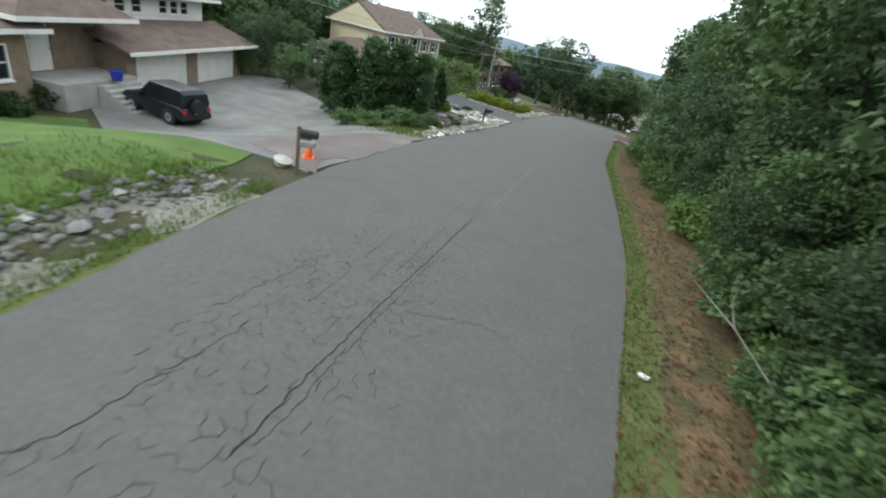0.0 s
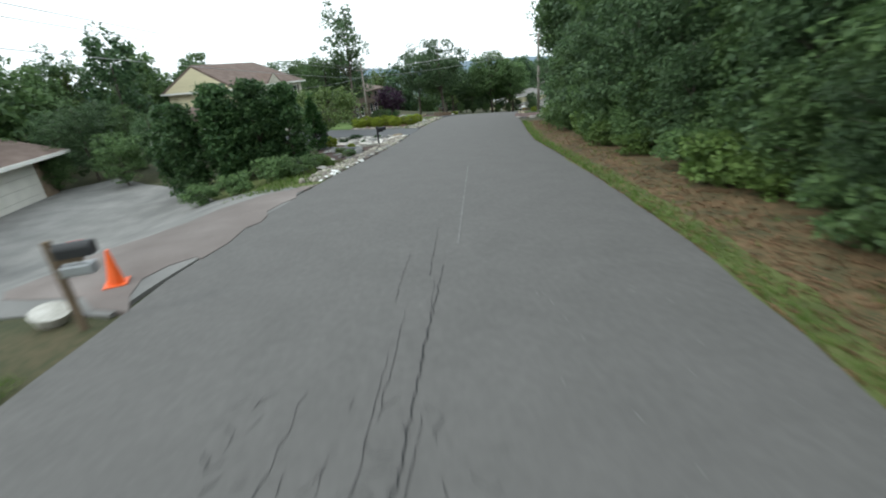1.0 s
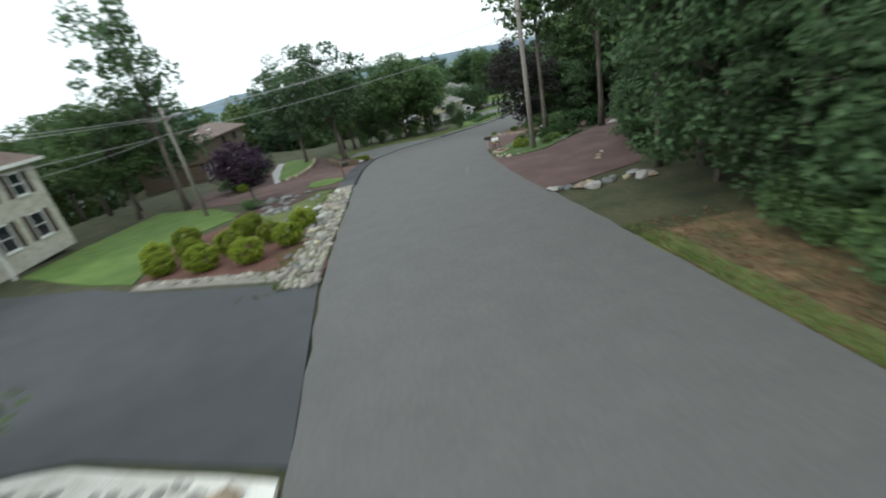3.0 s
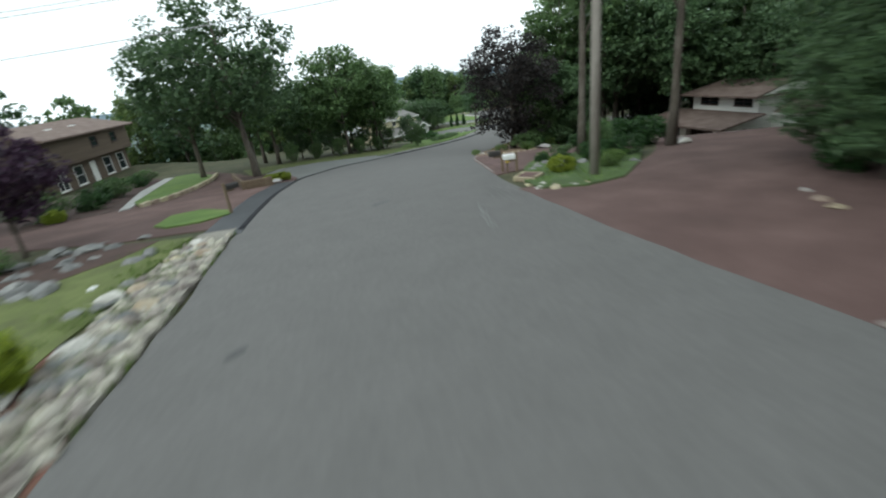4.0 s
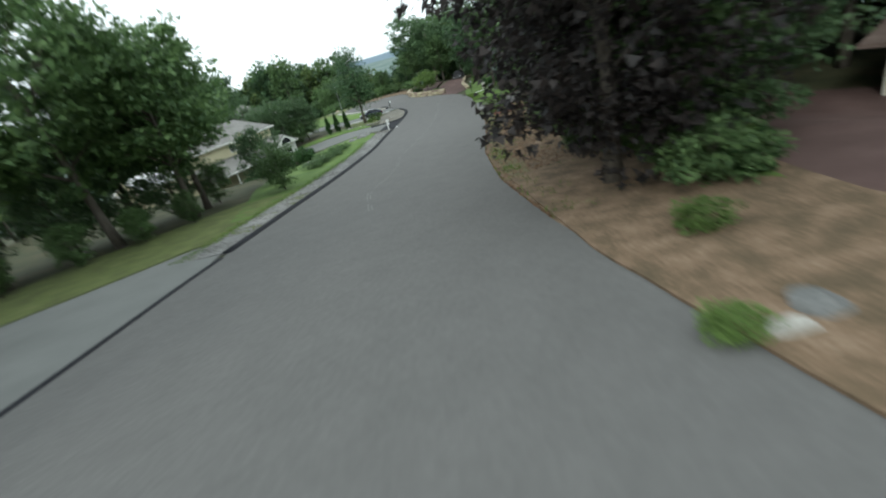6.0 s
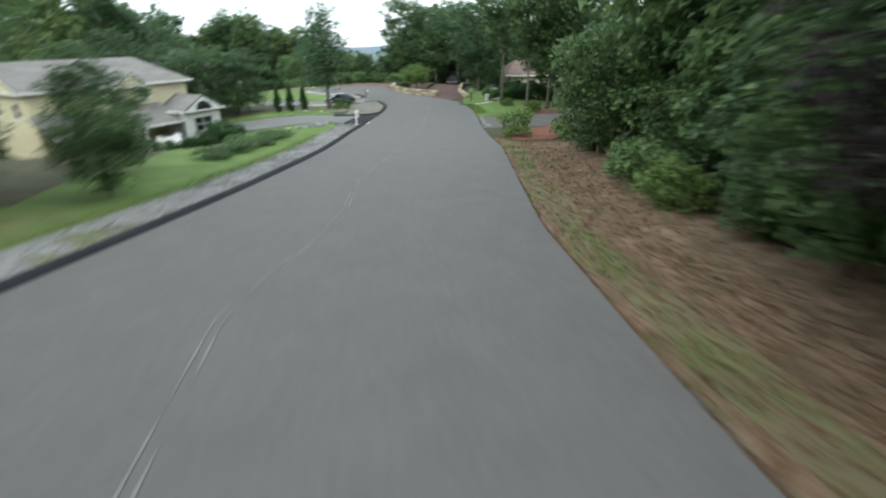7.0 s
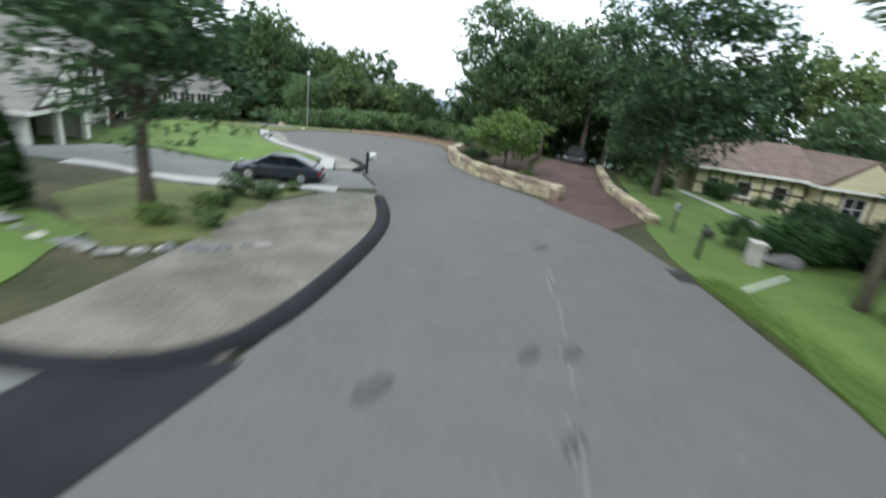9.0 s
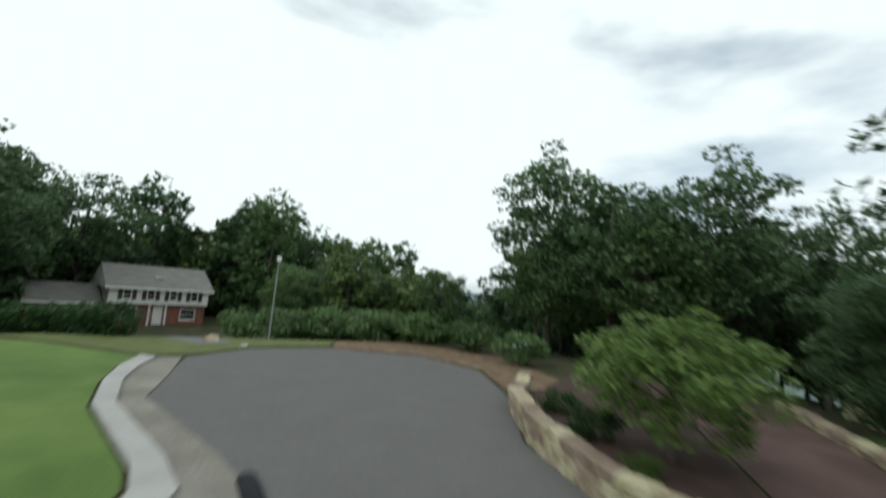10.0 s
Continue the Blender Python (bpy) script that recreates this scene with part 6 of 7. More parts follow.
for x, y, s, k in ((71.6, 136.4, 0.45, "bushB"), (72.6, 141.5, 0.7, "bushD"), (73.6, 143.5, 0.6, "bushD"), (71.6, 139.6, 0.4, "bushB")):
    plant(k, x, y, s, z=gz(x, y) + 0.25)
plant("oakE", 79.2, 133.6, 0.95)
for x, y, s, k in ((75.2, 121.4, 0.78, "oakC"), (70.4, 116.6, 0.8, "oakC"), (78.6, 121.6, 0.62, "oakB"), (50.0, 187.0, 1.2, "oakA"), (56.6, 196.0, 1.25, "oakB"), (51.5, 190.5, 1.1, "oakA"), (45.0, 182.0, 1.1, "oakA")):
    plant(k, x, y, s)
for x, y, s, k in ((69.4, 122.4, 0.8, "oakD"), (67.0, 117.6, 0.75, "oakD"), (69.2, 116.6, 0.8, "oakD"), (71.0, 114.0, 0.8, "oakA"), (73.5, 117.5, 0.8, "oakD"), (66.6, 104.5, 0.8, "oakB"), (60.5, 102, 0.8, "oakC"), (58, 97.5, 0.9, "oakA")):
    plant(k, x, y, s)
for x, y, s in ((72.4, 126.3, 1.0), (74.4, 123.9, 1.3), (73.0, 124.9, 1.2), (74.6, 125.4, 1.2), (76.2, 124.6, 1.2), (78.2, 125.4, 1.2), (80.5, 126.6, 1.2), (84.0, 132.0, 0.9), (86.5, 133.4, 1.0), (89.0, 131.2, 1.0)):
    plant("bushD", x, y, s)
plant("bushB", 53.0, 109.1, 1.15, sz=1.25, label="feathery light green shrub beside red mulch")
plant("bush", 58.6, 106.6, 1.0)
for x, y, s in ((75.0, 122.4, 1.6), (76.2, 120.6, 1.7), (77.6, 119.2, 1.7), (79.0, 117.6, 1.8), (80.2, 115.8, 1.8), (78.2, 121.4, 1.6), (81.4, 118.2, 1.8), (76.6, 117.4, 1.4), (75.0, 115.6, 1.5)):
    plant("bushD", x, y, s, group="dark hedge behind the lawn", label="dense dark green hedge shrub behind the lawn")
for x, y, s in ((80.5, 121.5, 0.7), (83.0, 118.5, 0.75), (84.5, 123.0, 0.7), (80.5, 110.5, 0.75), (84.0, 112.5, 0.8), (88.0, 115.0, 0.8), (77.0, 108.0, 0.7)):
    plant("lowB", x, y, s)
plant("bushB", 65.9, 116.2, 0.85)
plant("bushB", 68.9, 121.2, 0.7)
for x, y, s, k in ((87.5, 157.5, 1.0, "oakA"), (88, 152.5, 0.95, "oakB"), (80.0, 160.5, 0.45, "oakC"), (84, 155, 0.6, "oakC"), (91, 148, 0.95, "oakA"), (87, 149.5, 0.8, "oakC"), (96, 149, 0.95, "oakB"), (100, 145, 0.9, "oakA"), (52.5, 176, 1.0, "oakB"), (46, 171, 1.0, "oakA"), (50, 184, 1.05, "oakA"), (74.5, 176, 0.62, "oakC"), (78, 172, 0.62, "oakB"), (72.5, 171, 0.5, "oakC"), (106, 132, 0.75, "oakB"), (104, 122, 0.75, "oakA"), (97, 119, 1.0, "oakB")):
    plant(k, x, y, s)
for x, y in ((57.0, 162.0), (58.4, 161.6), (59.8, 161.2), (61.0, 160.4), (62.0, 159.4), (55.4, 162.6)):
    plant("bushD", x, y, 1.3, group="clipped hedge of the lawn")
for x, y, s in ((68.5, 164.5, 1.2), (70.5, 163.0, 1.3), (72.6, 161.6, 1.3), (75.0, 160.4, 1.3), (77.5, 158.4, 1.2), (79.6, 155.6, 1.1), (79.8, 151.8, 1.1), (74.2, 164, 1.5), (77, 163, 1.5), (71.5, 167, 1.5), (80.5, 160, 1.4)):
    plant("bush", x, y, s)


# ---- kerbs ----
def berm(name, pts, width, height, material, label, step=0.7):
    p = np.array(pts, float)
    s = np.concatenate([[0], np.cumsum(np.linalg.norm(np.diff(p, axis=0), axis=1))])
    q = np.arange(0, s[-1], step)
    x, y = np.interp(q, s, p[:, 0]), np.interp(q, s, p[:, 1])
    k = np.ones(5) / 5
    x = np.convolve(np.pad(x, 2, mode="reflect", reflect_type="odd"), k, "valid")
    y = np.convolve(np.pad(y, 2, mode="reflect", reflect_type="odd"), k, "valid")
    tx, ty = np.gradient(x), np.gradient(y)
    L = np.hypot(tx, ty)
    nx_, ny_ = ty / L, -tx / L
    prof = [(-0.5, -0.1), (-0.42, 0.55), (-0.2, 0.95), (0.1, 1.0), (0.35, 0.6), (0.5, -0.1)]
    z = road_z(x, y)[0] + 0.03
    v = [(x[i] + nx_[i] * u * width, y[i] + ny_[i] * u * width, z[i] + w * height) for i in range(len(x)) for u, w in prof]
    m = len(prof)
    f = [(i * m + j, i * m + j + 1, (i + 1) * m + j + 1, (i + 1) * m + j) for i in range(len(x) - 1) for j in range(m - 1)]
    f += [tuple(range(m))[::-1], tuple((len(x) - 1) * m + j for j in range(m))]
    return tagged(raw(name, v, f, material, smooth=True), label, "kerb", kind="structure")


berm("kerb", [side(s, 0.08, False) for s in np.arange(106, 141.2, 1.5)], 0.42, 0.11, M["asphalt_strip"], "black rolled asphalt kerb along the stone verge")
berm("kerb", [(51.8, 128.2), (53.2, 127.1), (54.6, 126.0)] + [side(s, 0.12, False) for s in np.arange(147.4, 151.8, 1.2)] + [(60.2, 130.95), (61.3, 132.6), (61.95, 134.0), (62.45, 135.3)], 0.46, 0.14, M["asphalt_strip"], "black rolled asphalt kerb round the bend")
berm("kerb", [side(s, -0.05, False) for s in np.arange(70, 106.5, 1.5)], 0.24, 0.05, M["asphalt_strip"], "thin dark asphalt lip beside the bay")
berm("kerb", [(63.6, 139.6), (64.3, 139.75), (64.75, 140.6), (64.85, 141.8), (64.7, 143.0)], 0.4, 0.16, M["asphalt_strip"], "black asphalt kerb end by the mailbox")
berm("kerb", [side(s, 0.35, True) for s in np.arange(131, 138.5, 1.5)], 0.28, 0.04, M["asphalt_grey"], "worn asphalt lip across a driveway")
berm("kerb", [side(s, 0.1, True) for s in np.arange(69, 84, 1.5)], 0.1, 0.02, M["gravel_mix"], "thin pale edge between road and red gravel")


# ---- rocks ----
ROCKS = []
for k in range(6):
    g = np.random.default_rng(50 + k)
    bm = bmesh.new()
    pts = g.normal(size=(15, 3))
    pts /= np.linalg.norm(pts, axis=1, keepdims=True)
    for q in pts * g.uniform(0.42, 0.56, (15, 1)) * [1.3, 1.0, 0.68]:
        bm.verts.new(q)
    hull = bmesh.ops.convex_hull(bm, input=bm.verts[:])
    bmesh.ops.delete(bm, geom=list(set(hull["geom_interior"] + hull["geom_unused"])), context="VERTS")
    bmesh.ops.bevel(bm, geom=bm.edges[:], offset=0.03, segments=1, affect="EDGES")
    bmesh.ops.triangulate(bm, faces=bm.faces[:])
    bmesh.ops.subdivide_edges(bm, edges=[e for e in bm.edges if e.calc_length() > 0.22], cuts=1)
    off = Vector(g.normal(size=3) * 10)
    for v in bm.verts:
        v.co += noise.noise_vector(v.co * 4.5 + off) * 0.03
    me = bpy.data.meshes.new("rock")
    bm.to_mesh(me)
    bm.free()
    me.materials.append(M["rock"])
    pale = me.copy()
    pale.materials[0] = M["rock_pale"]
    tan = me.copy()
    tan.materials[0] = M["rock_tan"]
    white = me.copy()
    white.materials[0] = M["white"]
    ROCKS.append((me, pale, tan, white))


def rock(x, y, s, shade=0, sz=1.0, label="", group="", z=None, lift=0.1):
    g = int(abs(x * 13.7 + y * 7.3) * 10) % 6
    o = new("rock", ROCKS[g][shade])
    o.matrix_basis = pose(x, y, (gz(x, y) if z is None else z) + s * lift, (x * 97) % 14 - 7, (y * 61) % 14 - 7, (x * 131 + y * 57) % 360) @ Matrix.Diagonal((s, s, s * sz, 1))
    return tagged(o, label or ("rough grey rock lying on the ground", "pale weathered rock on the ground", "tan rounded stone in an edging row", "")[shade], "rock", group)


def pebbles(spots, material, label, category):
    """Many small stones as one mesh: spots (x, y, size, height share)."""
    g = np.random.default_rng(len(spots))
    z = ground_z([q[0] for q in spots], [q[1] for q in spots])
    V, F, n = [], [], 0
    for (x, y, r, sz), h in zip(spots, z):
        k = LUMPS[g.integers(len(LUMPS))]
        a = g.uniform(0, 6.28)
        m = np.array([[math.cos(a), -math.sin(a), 0], [math.sin(a), math.cos(a), 0], [0, 0, sz]]) * r
        V.append(k[0] @ m.T + [x, y, h + 0.03 + r * sz * 0.12])
        F.append(k[1] + n)
        n += len(k[0])
    return tagged(new("stones", mesh_of("stones", np.concatenate(V), np.concatenate(F), material)), label, category, kind="stuff")


LUMPS = []
for k in range(6):
    g = np.random.default_rng(150 + k)
    bm = bmesh.new()
    bmesh.ops.create_icosphere(bm, subdivisions=1, radius=0.5)
    for v in bm.verts:
        v.co *= g.uniform(0.72, 1.18)
        v.co.x *= 1.3
    bm.verts.index_update()
    LUMPS.append((np.array([v.co[:] for v in bm.verts]), np.array([[v.index for v in f.verts] for f in bm.faces])))
    bm.free()

g2 = np.random.default_rng(77)
for s in np.arange(-4, 11.5, 0.6):
    x, y = side(s + g2.uniform(-0.25, 0.25), g2.uniform(0.95, 1.75), False)
    rock(x, y, g2.uniform(0.2, 0.36) * (1.5 if 3 < s < 7.5 and g2.random() < 0.6 else 1), int(g2.random() < 0.12), 0.85, group="stones of the roadside bank")


def strew(s0, s1, o0, o1, n, lo, hi, right=False, sz=(0.5, 0.9)):
    out = []
    for _ in range(n):
        x, y = side(g2.uniform(s0, s1), g2.uniform(o0, o1), right)
        out.append((x, y, g2.uniform(lo, hi), g2.uniform(*sz)))
    return out


pebbles(strew(-14, 11.6, 0.6, 2.0, 900, 0.06, 0.26), M["pebble"], "small grey stones of the roadside bank", "stones")
pebbles(strew(24.4, 42.4, 0.1, 1.05, 520, 0.1, 0.32), M["pebble_mix"], "tan and pale edging stones along the road", "stones")
pebbles(strew(52.0, 69.3, 0.1, 1.5, 620, 0.1, 0.34) + [(0.9 - 6.1 * q + g2.uniform(-0.25, 0.25), 53.2 + 4.4 * q + g2.uniform(-0.25, 0.25), g2.uniform(0.12, 0.34), 0.7) for q in np.arange(0.02, 1, 0.012)], M["pebble_mix"], "tan and pale border stones along the road", "stones")
pebbles(strew(106, 141.0, 0.3, 1.95, 5200, 0.04, 0.12), M["pebble"], "grey river stones behind the black kerb", "stones")
pebbles([(x, y, g2.uniform(0.1, 0.3), 0.6) for x, y in zip(g2.uniform(-9.5, 0.2, 900), g2.uniform(37.4, 46.4, 900)) if inside([(0.2, 42.9), (-0.8, 37.7), (-1.9, 37.9), (-6.9, 40.5), (-10.6, 40.4), (-7.2, 42.0), (-6.6, 46.2), (-3.5, 45.2)], np.array([x]), np.array([y]))[0]], M["rock_pale"], "white stones of the gravel bed", "stones")
for k in range(170):
    x, y = g2.uniform(-10.5, -2.2), g2.uniform(26.5, 39.5)
    if inside([(-4.2, 25.6), (-2.9, 31), (-2.2, 36.5), (-6.9, 39.5), (-10.6, 39), (-10.8, 35), (-8, 31), (-6, 28.4)], np.array([x]), np.array([y]))[0]:
        rock(x, y, g2.uniform(0.25, 0.5) * (2.0 if g2.random() < 0.2 else 1), int(g2.random() < 0.08), g2.uniform(0.45, 0.8), group="boulders of the rock garden")
for q in np.arange(24.6, 43, 0.6):
    x, y = side(q, 0.22 + g2.uniform(-0.06, 0.1), False)
    rock(x, y, g2.uniform(0.3, 0.5), 3 if q < 29.5 else 1 if g2.random() < 0.3 else 0, 0.6, label="whitewashed stone at the edge of the road" if q < 29.5 else "", group="edging stones of the garden")
for x, y in [(-2.5 - 1.0 * q, 37.4 - 2.0 * q) for q in np.arange(0, 1.01, 0.16)] + [(-3.5 - 1.9 * q, 35.4 + 2.4 * q) for q in np.arange(0.1, 1.01, 0.14)] + [(-5.4 - 1.2 * q, 37.8 + 0.4 * q) for q in np.arange(0.2, 1.01, 0.3)]:
    rock(x + g2.uniform(-0.06, 0.06), y + g2.uniform(-0.06, 0.06), g2.uniform(0.26, 0.4), 1, 0.6, group="white stones round the mulch patch")
for k in range(20):
    x, y = g2.uniform(-9.5, 0), g2.uniform(38.5, 46)
    if inside([(0, 42.6), (-1.5, 38.2), (-6.9, 40.6), (-6.6, 45.8), (-3.5, 45.0)], np.array([x]), np.array([y]))[0]:
        rock(x, y, g2.uniform(0.35, 0.9), (0, 1, 2)[g2.integers(3)], 0.7, group="boulders in the white gravel")
for k in range(34):
    s = g2.uniform(53, 69)
    x, y = side(s, g2.uniform(0.5, 1.9), False)
    rock(x, y, g2.uniform(0.3, 0.62), (0, 1, 2, 0)[g2.integers(4)], 0.75, group="border stones along the road")
for k in range(40):
    x, y = g2.uniform(-1.5, 3.4), g2.uniform(61.5, 70.5)
    rock(x, y, g2.uniform(0.35, 0.8), (0, 0, 0)[g2.integers(3)], 0.8, group="rocks below the purple tree")
for k in range(14):
    a = g2.uniform(0, 1)
    rock(11.8 + a * 4.2 + g2.uniform(-0.3, 0.3), 52.9 - a * 1.6 + g2.uniform(-0.5, 0.5), g2.uniform(0.4, 0.8), (1, 0, 2)[g2.integers(3)], 0.7, group="rocks at the driveway corner")
for x, y, s, c in ((8.0, 82.2, 0.7, 1), (8.8, 82.0, 0.75, 1), (7.6, 83.2, 0.6, 1), (9.4, 83.4, 0.5, 0), (28.3, 79.7, 1.0, 1), (24.2, 81.0, 0.6, 0), (23.6, 81.2, 0.5, 1), (18.9, 68.0, 0.5, 0), (18.5, 68.2, 0.4, 1), (18.0, 67.4, 0.5, 0), (18.8, 67.0, 0.6, 0), (19.6, 67.4, 0.5, 0), (17.4, 67.0, 0.4, 0), (18.3, 66.2, 0.5, 0), (19.4, 66.2, 0.6, 0), (15.0, 63.6, 0.34, 1), (15.3, 63.1, 0.42, 2), (15.45, 63.9, 0.36, 1), (15.9, 62.8, 0.36, 1), (15.2, 64.4, 0.3, 2), (15.5, 63.4, 0.3, 0), (16.3, 62.6, 0.3, 2), (17.2, 56.6, 0.35, 2), (17.9, 57.2, 0.3, 1), (16.7, 56.1, 0.32, 2), (20.3, 64.2, 0.5, 0), (26.0, 66.4, 0.8, 1), (26.8, 66.9, 0.7, 1), (27.5, 67.5, 0.6, 1), (71.8, 124.9, 1.2, 0), (47.7, 124.2, 1.1, 0), (46.9, 123.8, 0.9, 0), (48.5, 124.5, 0.9, 0), (47.2, 123.3, 0.6, 0), (48.0, 123.6, 0.5, 0), (46.2, 124.2, 0.8, 0), (65.9, 157.6, 0.8, 2)):
    rock(x, y, s, c, 0.85)
for q in np.arange(0, 1, 0.055):
    x, y = (51.9 + (54.0 - 51.9) * q * 2, 134.0 + (130.9 - 134.0) * q * 2) if q < 0.5 else (54.0 + (57.0 - 54.0) * (q - 0.5) * 2, 130.9 + (130.6 - 130.9) * (q - 0.5) * 2)
    rock(x + g2.uniform(-0.1, 0.1), y + g2.uniform(-0.1, 0.1), g2.uniform(0.25, 0.5), int(g2.random() < 0.3), 0.7, group="stones round the tree bed")
rock(-3.7, 38.8, 0.95, 1, 0.8, label="large pale bluish boulder beside white gravel")
for q in np.arange(0, 1, 0.042):
    x, y = np.interp(q, [0, 0.35, 0.65, 0.8, 1], [22.5, 23.8, 25.0, 26.3, 28.5]), np.interp(q, [0, 0.35, 0.65, 0.8, 1], [80.2, 78.65, 78.05, 78.75, 80.9])
    rock(x, y, g2.uniform(0.2, 0.32), 2, 0.6, group="edging of the island bed")
for q in np.arange(0, 1, 0.06):
    x, y = 40.6 + 9.2 * q, 125.4 + 1.3 * math.sin(q * 3) + 0.8 * q - 2.6 * q * q
    rock(x, y, g2.uniform(0.2, 0.34), int(g2.random() < 0.3), 0.8, group="small stones edging the lawn")


# ---- dry-stone walls ----
STONES = []
for k in range(5):
    g = np.random.default_rng(90 + k)
    bm = bmesh.new()
    add_box(bm, -0.5, 0.5, -0.5, 0.5, -0.5, 0.5, bevel=0.12)
    for v in bm.verts:
        v.co += noise.noise_vector(v.co * 1.6 + Vector((k * 3.1, 0, 0))) * 0.1
    me = bpy.data.meshes.new("stone")
    bm.to_mesh(me)
    bm.free()
    me.materials.append(M["rock_tan"])
    STONES.append(me)


def stone_wall(pts, courses, h, label, cap=True, thick=0.42, base=0.0):
    p = np.array(pts, float)
    s = np.concatenate([[0], np.cumsum(np.linalg.norm(np.diff(p, axis=0), axis=1))])
    w = thing("stone_wall", Matrix.Identity(4), label, "stone wall")
    g = np.random.default_rng(int(s[-1] * 100))
    for c in range(courses):
        q = -0.1 if c % 2 else 0.0
        while q < s[-1]:
            L = g.uniform(0.4, 0.8)
            u = min(q + L / 2, s[-1])
            x, y = np.interp(u, s, p[:, 0]), np.interp(u, s, p[:, 1])
            x1, y1 = np.interp(u + 0.3, s, p[:, 0]), np.interp(u + 0.3, s, p[:, 1])
            x0, y0 = np.interp(u - 0.3, s, p[:, 0]), np.interp(u - 0.3, s, p[:, 1])
            top = cap and c == courses - 1
            o = new("stone", STONES[g.integers(5)])
            o.parent = w
            o.matrix_basis = pose(x + g.normal() * 0.015, y + g.normal() * 0.015, gz(x, y) + base + h * (c + 0.5), g.normal() * 2, g.normal() * 2, math.degrees(math.atan2(y1 - y0, x1 - x0)) + g.normal() * 3) @ Matrix.Diagonal((L * 0.99, thick * (1.15 if top else 1), h * 1.04, 1))
            q += L
    return w


stone_wall([(70.55, 133.3), (70.3, 136), (70.35, 139.2), (71.4, 142.2), (73.0, 144.8), (75.5, 147.0)], 3, 0.24, "low tan dry-stone wall holding up a planted bed")
stone_wall([(71.8, 129.5), (76.6, 134.9), (83.2, 140.3), (88, 143.2)], 2, 0.2, "low pale stone wall between lawn and red lane")

stone_wall([(1.5, 80.9), (2.8, 82.6), (4.1, 87.5), (5.1, 93.5), (5.6, 99.2)], 1, 0.26, "single course of pale stones edging a raised lawn", cap=False, thick=0.3)
t = thing("retaining_wall", Matrix.Identity(4), "low brown timber retaining wall holding the tree bed", "retaining wall")
for c in range(3):
    for (x0, y0), (x1, y1) in (((6.85, 80.9), (6.75, 86.2)), ((6.75, 86.25), (6.7, 91.4)), ((6.95, 80.85), (8.5, 81.0))):
        L = math.hypot(x1 - x0, y1 - y0)
        part("timber", box(0, L, -0.09, 0.09, 0.0, 0.19, bevel=0.015, m=pose(x0, y0, gz(x0, y0) - 0.05 + 0.2 * c, 0, math.degrees(-math.atan2(gz(x1, y1) - gz(x0, y0), L)), math.degrees(math.atan2(y1 - y0, x1 - x0)))), M["wood"], t)
for x, y, s_ in ((-3.9, 34.6, 0.75), (-3.1, 34.9, 0.6), (-3.75, 33.8, 0.5), (-3.0, 34.2, 0.45)):
    rock(x, y, s_, 0, 0.9, label="dark grey boulder round the mouth of a garden pond")
# flattened black dome: the opening's darkness is put into its colour
t = thing("pond_mouth", pose(-3.5, 34.4, gz(-3.5, 34.4) + 0.05, 0, 0, 20), "solid black shape for the dark mouth of a small rock pond", "pond")
bm = bmesh.new()
bmesh.ops.create_uvsphere(bm, u_segments=14, v_segments=8, radius=0.34)
for v in bm.verts:
    v.co.z = max(v.co.z, -0.12) * 0.55
    v.co.x *= 1.2
part("basin", bm, M["black"], t)


# ---- roadside things ----
def mailbox(x, y, turn, body, post, label, h=1.05, paper=None, sign=False, base=None):
    t = thing("mailbox", pose(x, y, gz(x, y) if base is None else base, 0, 0, turn), label, "mailbox")
    part("post", box(-0.05, 0.05, -0.05, 0.05, -0.3, h + 0.28, bevel=0.008), post, t)
    part("arm", box(-0.04, 0.04, -0.38, -0.052, h - 0.09, h - 0.01), post, t)
    bm = bmesh.new()
    n, w, hh = 10, 0.1, 0.12
    prof = [(-w, 0), (w, 0), (w, hh)] + [(w * math.cos(math.pi * i / n), hh + w * math.sin(math.pi * i / n)) for i in range(1, n)] + [(-w, hh)]
    for yy in (-0.56, -0.06):
        bm.faces.new([bm.verts.new((a, yy, h + b)) for a, b in prof])
    bm.verts.ensure_lookup_table()
    k = len(prof)
    for i in range(k):
        bm.faces.new((bm.verts[i], bm.verts[(i + 1) % k], bm.verts[k + (i + 1) % k], bm.verts[k + i]))
    bmesh.ops.recalc_face_normals(bm, faces=bm.faces)
    b = part("box", bm, body, t)
    part("lid", box(-w * 0.92, w * 0.92, -0.575, -0.562, h + 0.01, h + 0.19), body, b)
    part("flag", box(w + 0.004, w + 0.014, -0.42, -0.2, h + 0.15, h + 0.2), body if paper is None else M["red_paint"], b)
    if paper is not None:
        part("newspaper_box", box(-0.11, 0.11, -0.5, -0.05, h - 0.3, h - 0.12, bevel=0.03), paper, t)
    return t


mailbox(-5.95, 12.8, 100, M["black"], M["wood"], "black mailbox with a grey newspaper box on a wooden post", 1.2, M["metal_grey"])
mailbox(-1.85, 36.2, 110, M["black"], M["black"], "dark mailbox on a black post among white gravel", 0.95)
mailbox(5.75, 71.9, 110, M["iron"], M["wood"], "dark brown mailbox on a leaning wooden post", 1.0)
mailbox(16.7, 68.2, -114, M["iron"], M["wood"], "dark mailbox on a wooden post with a yellow sign", 0.75)
t = thing("yellow_sign", pose(16.75, 67.9, gz(16.75, 67.9), 0, 0, 20), "small yellow sign on a short stake", "sign")
part("stake", box(-0.03, 0.03, -0.03, 0.03, -0.2, 0.55), M["wood"], t)
part("plate", box(-0.14, 0.14, -0.05, -0.032, 0.42, 0.68, bevel=0.005), M["yellow"], t)
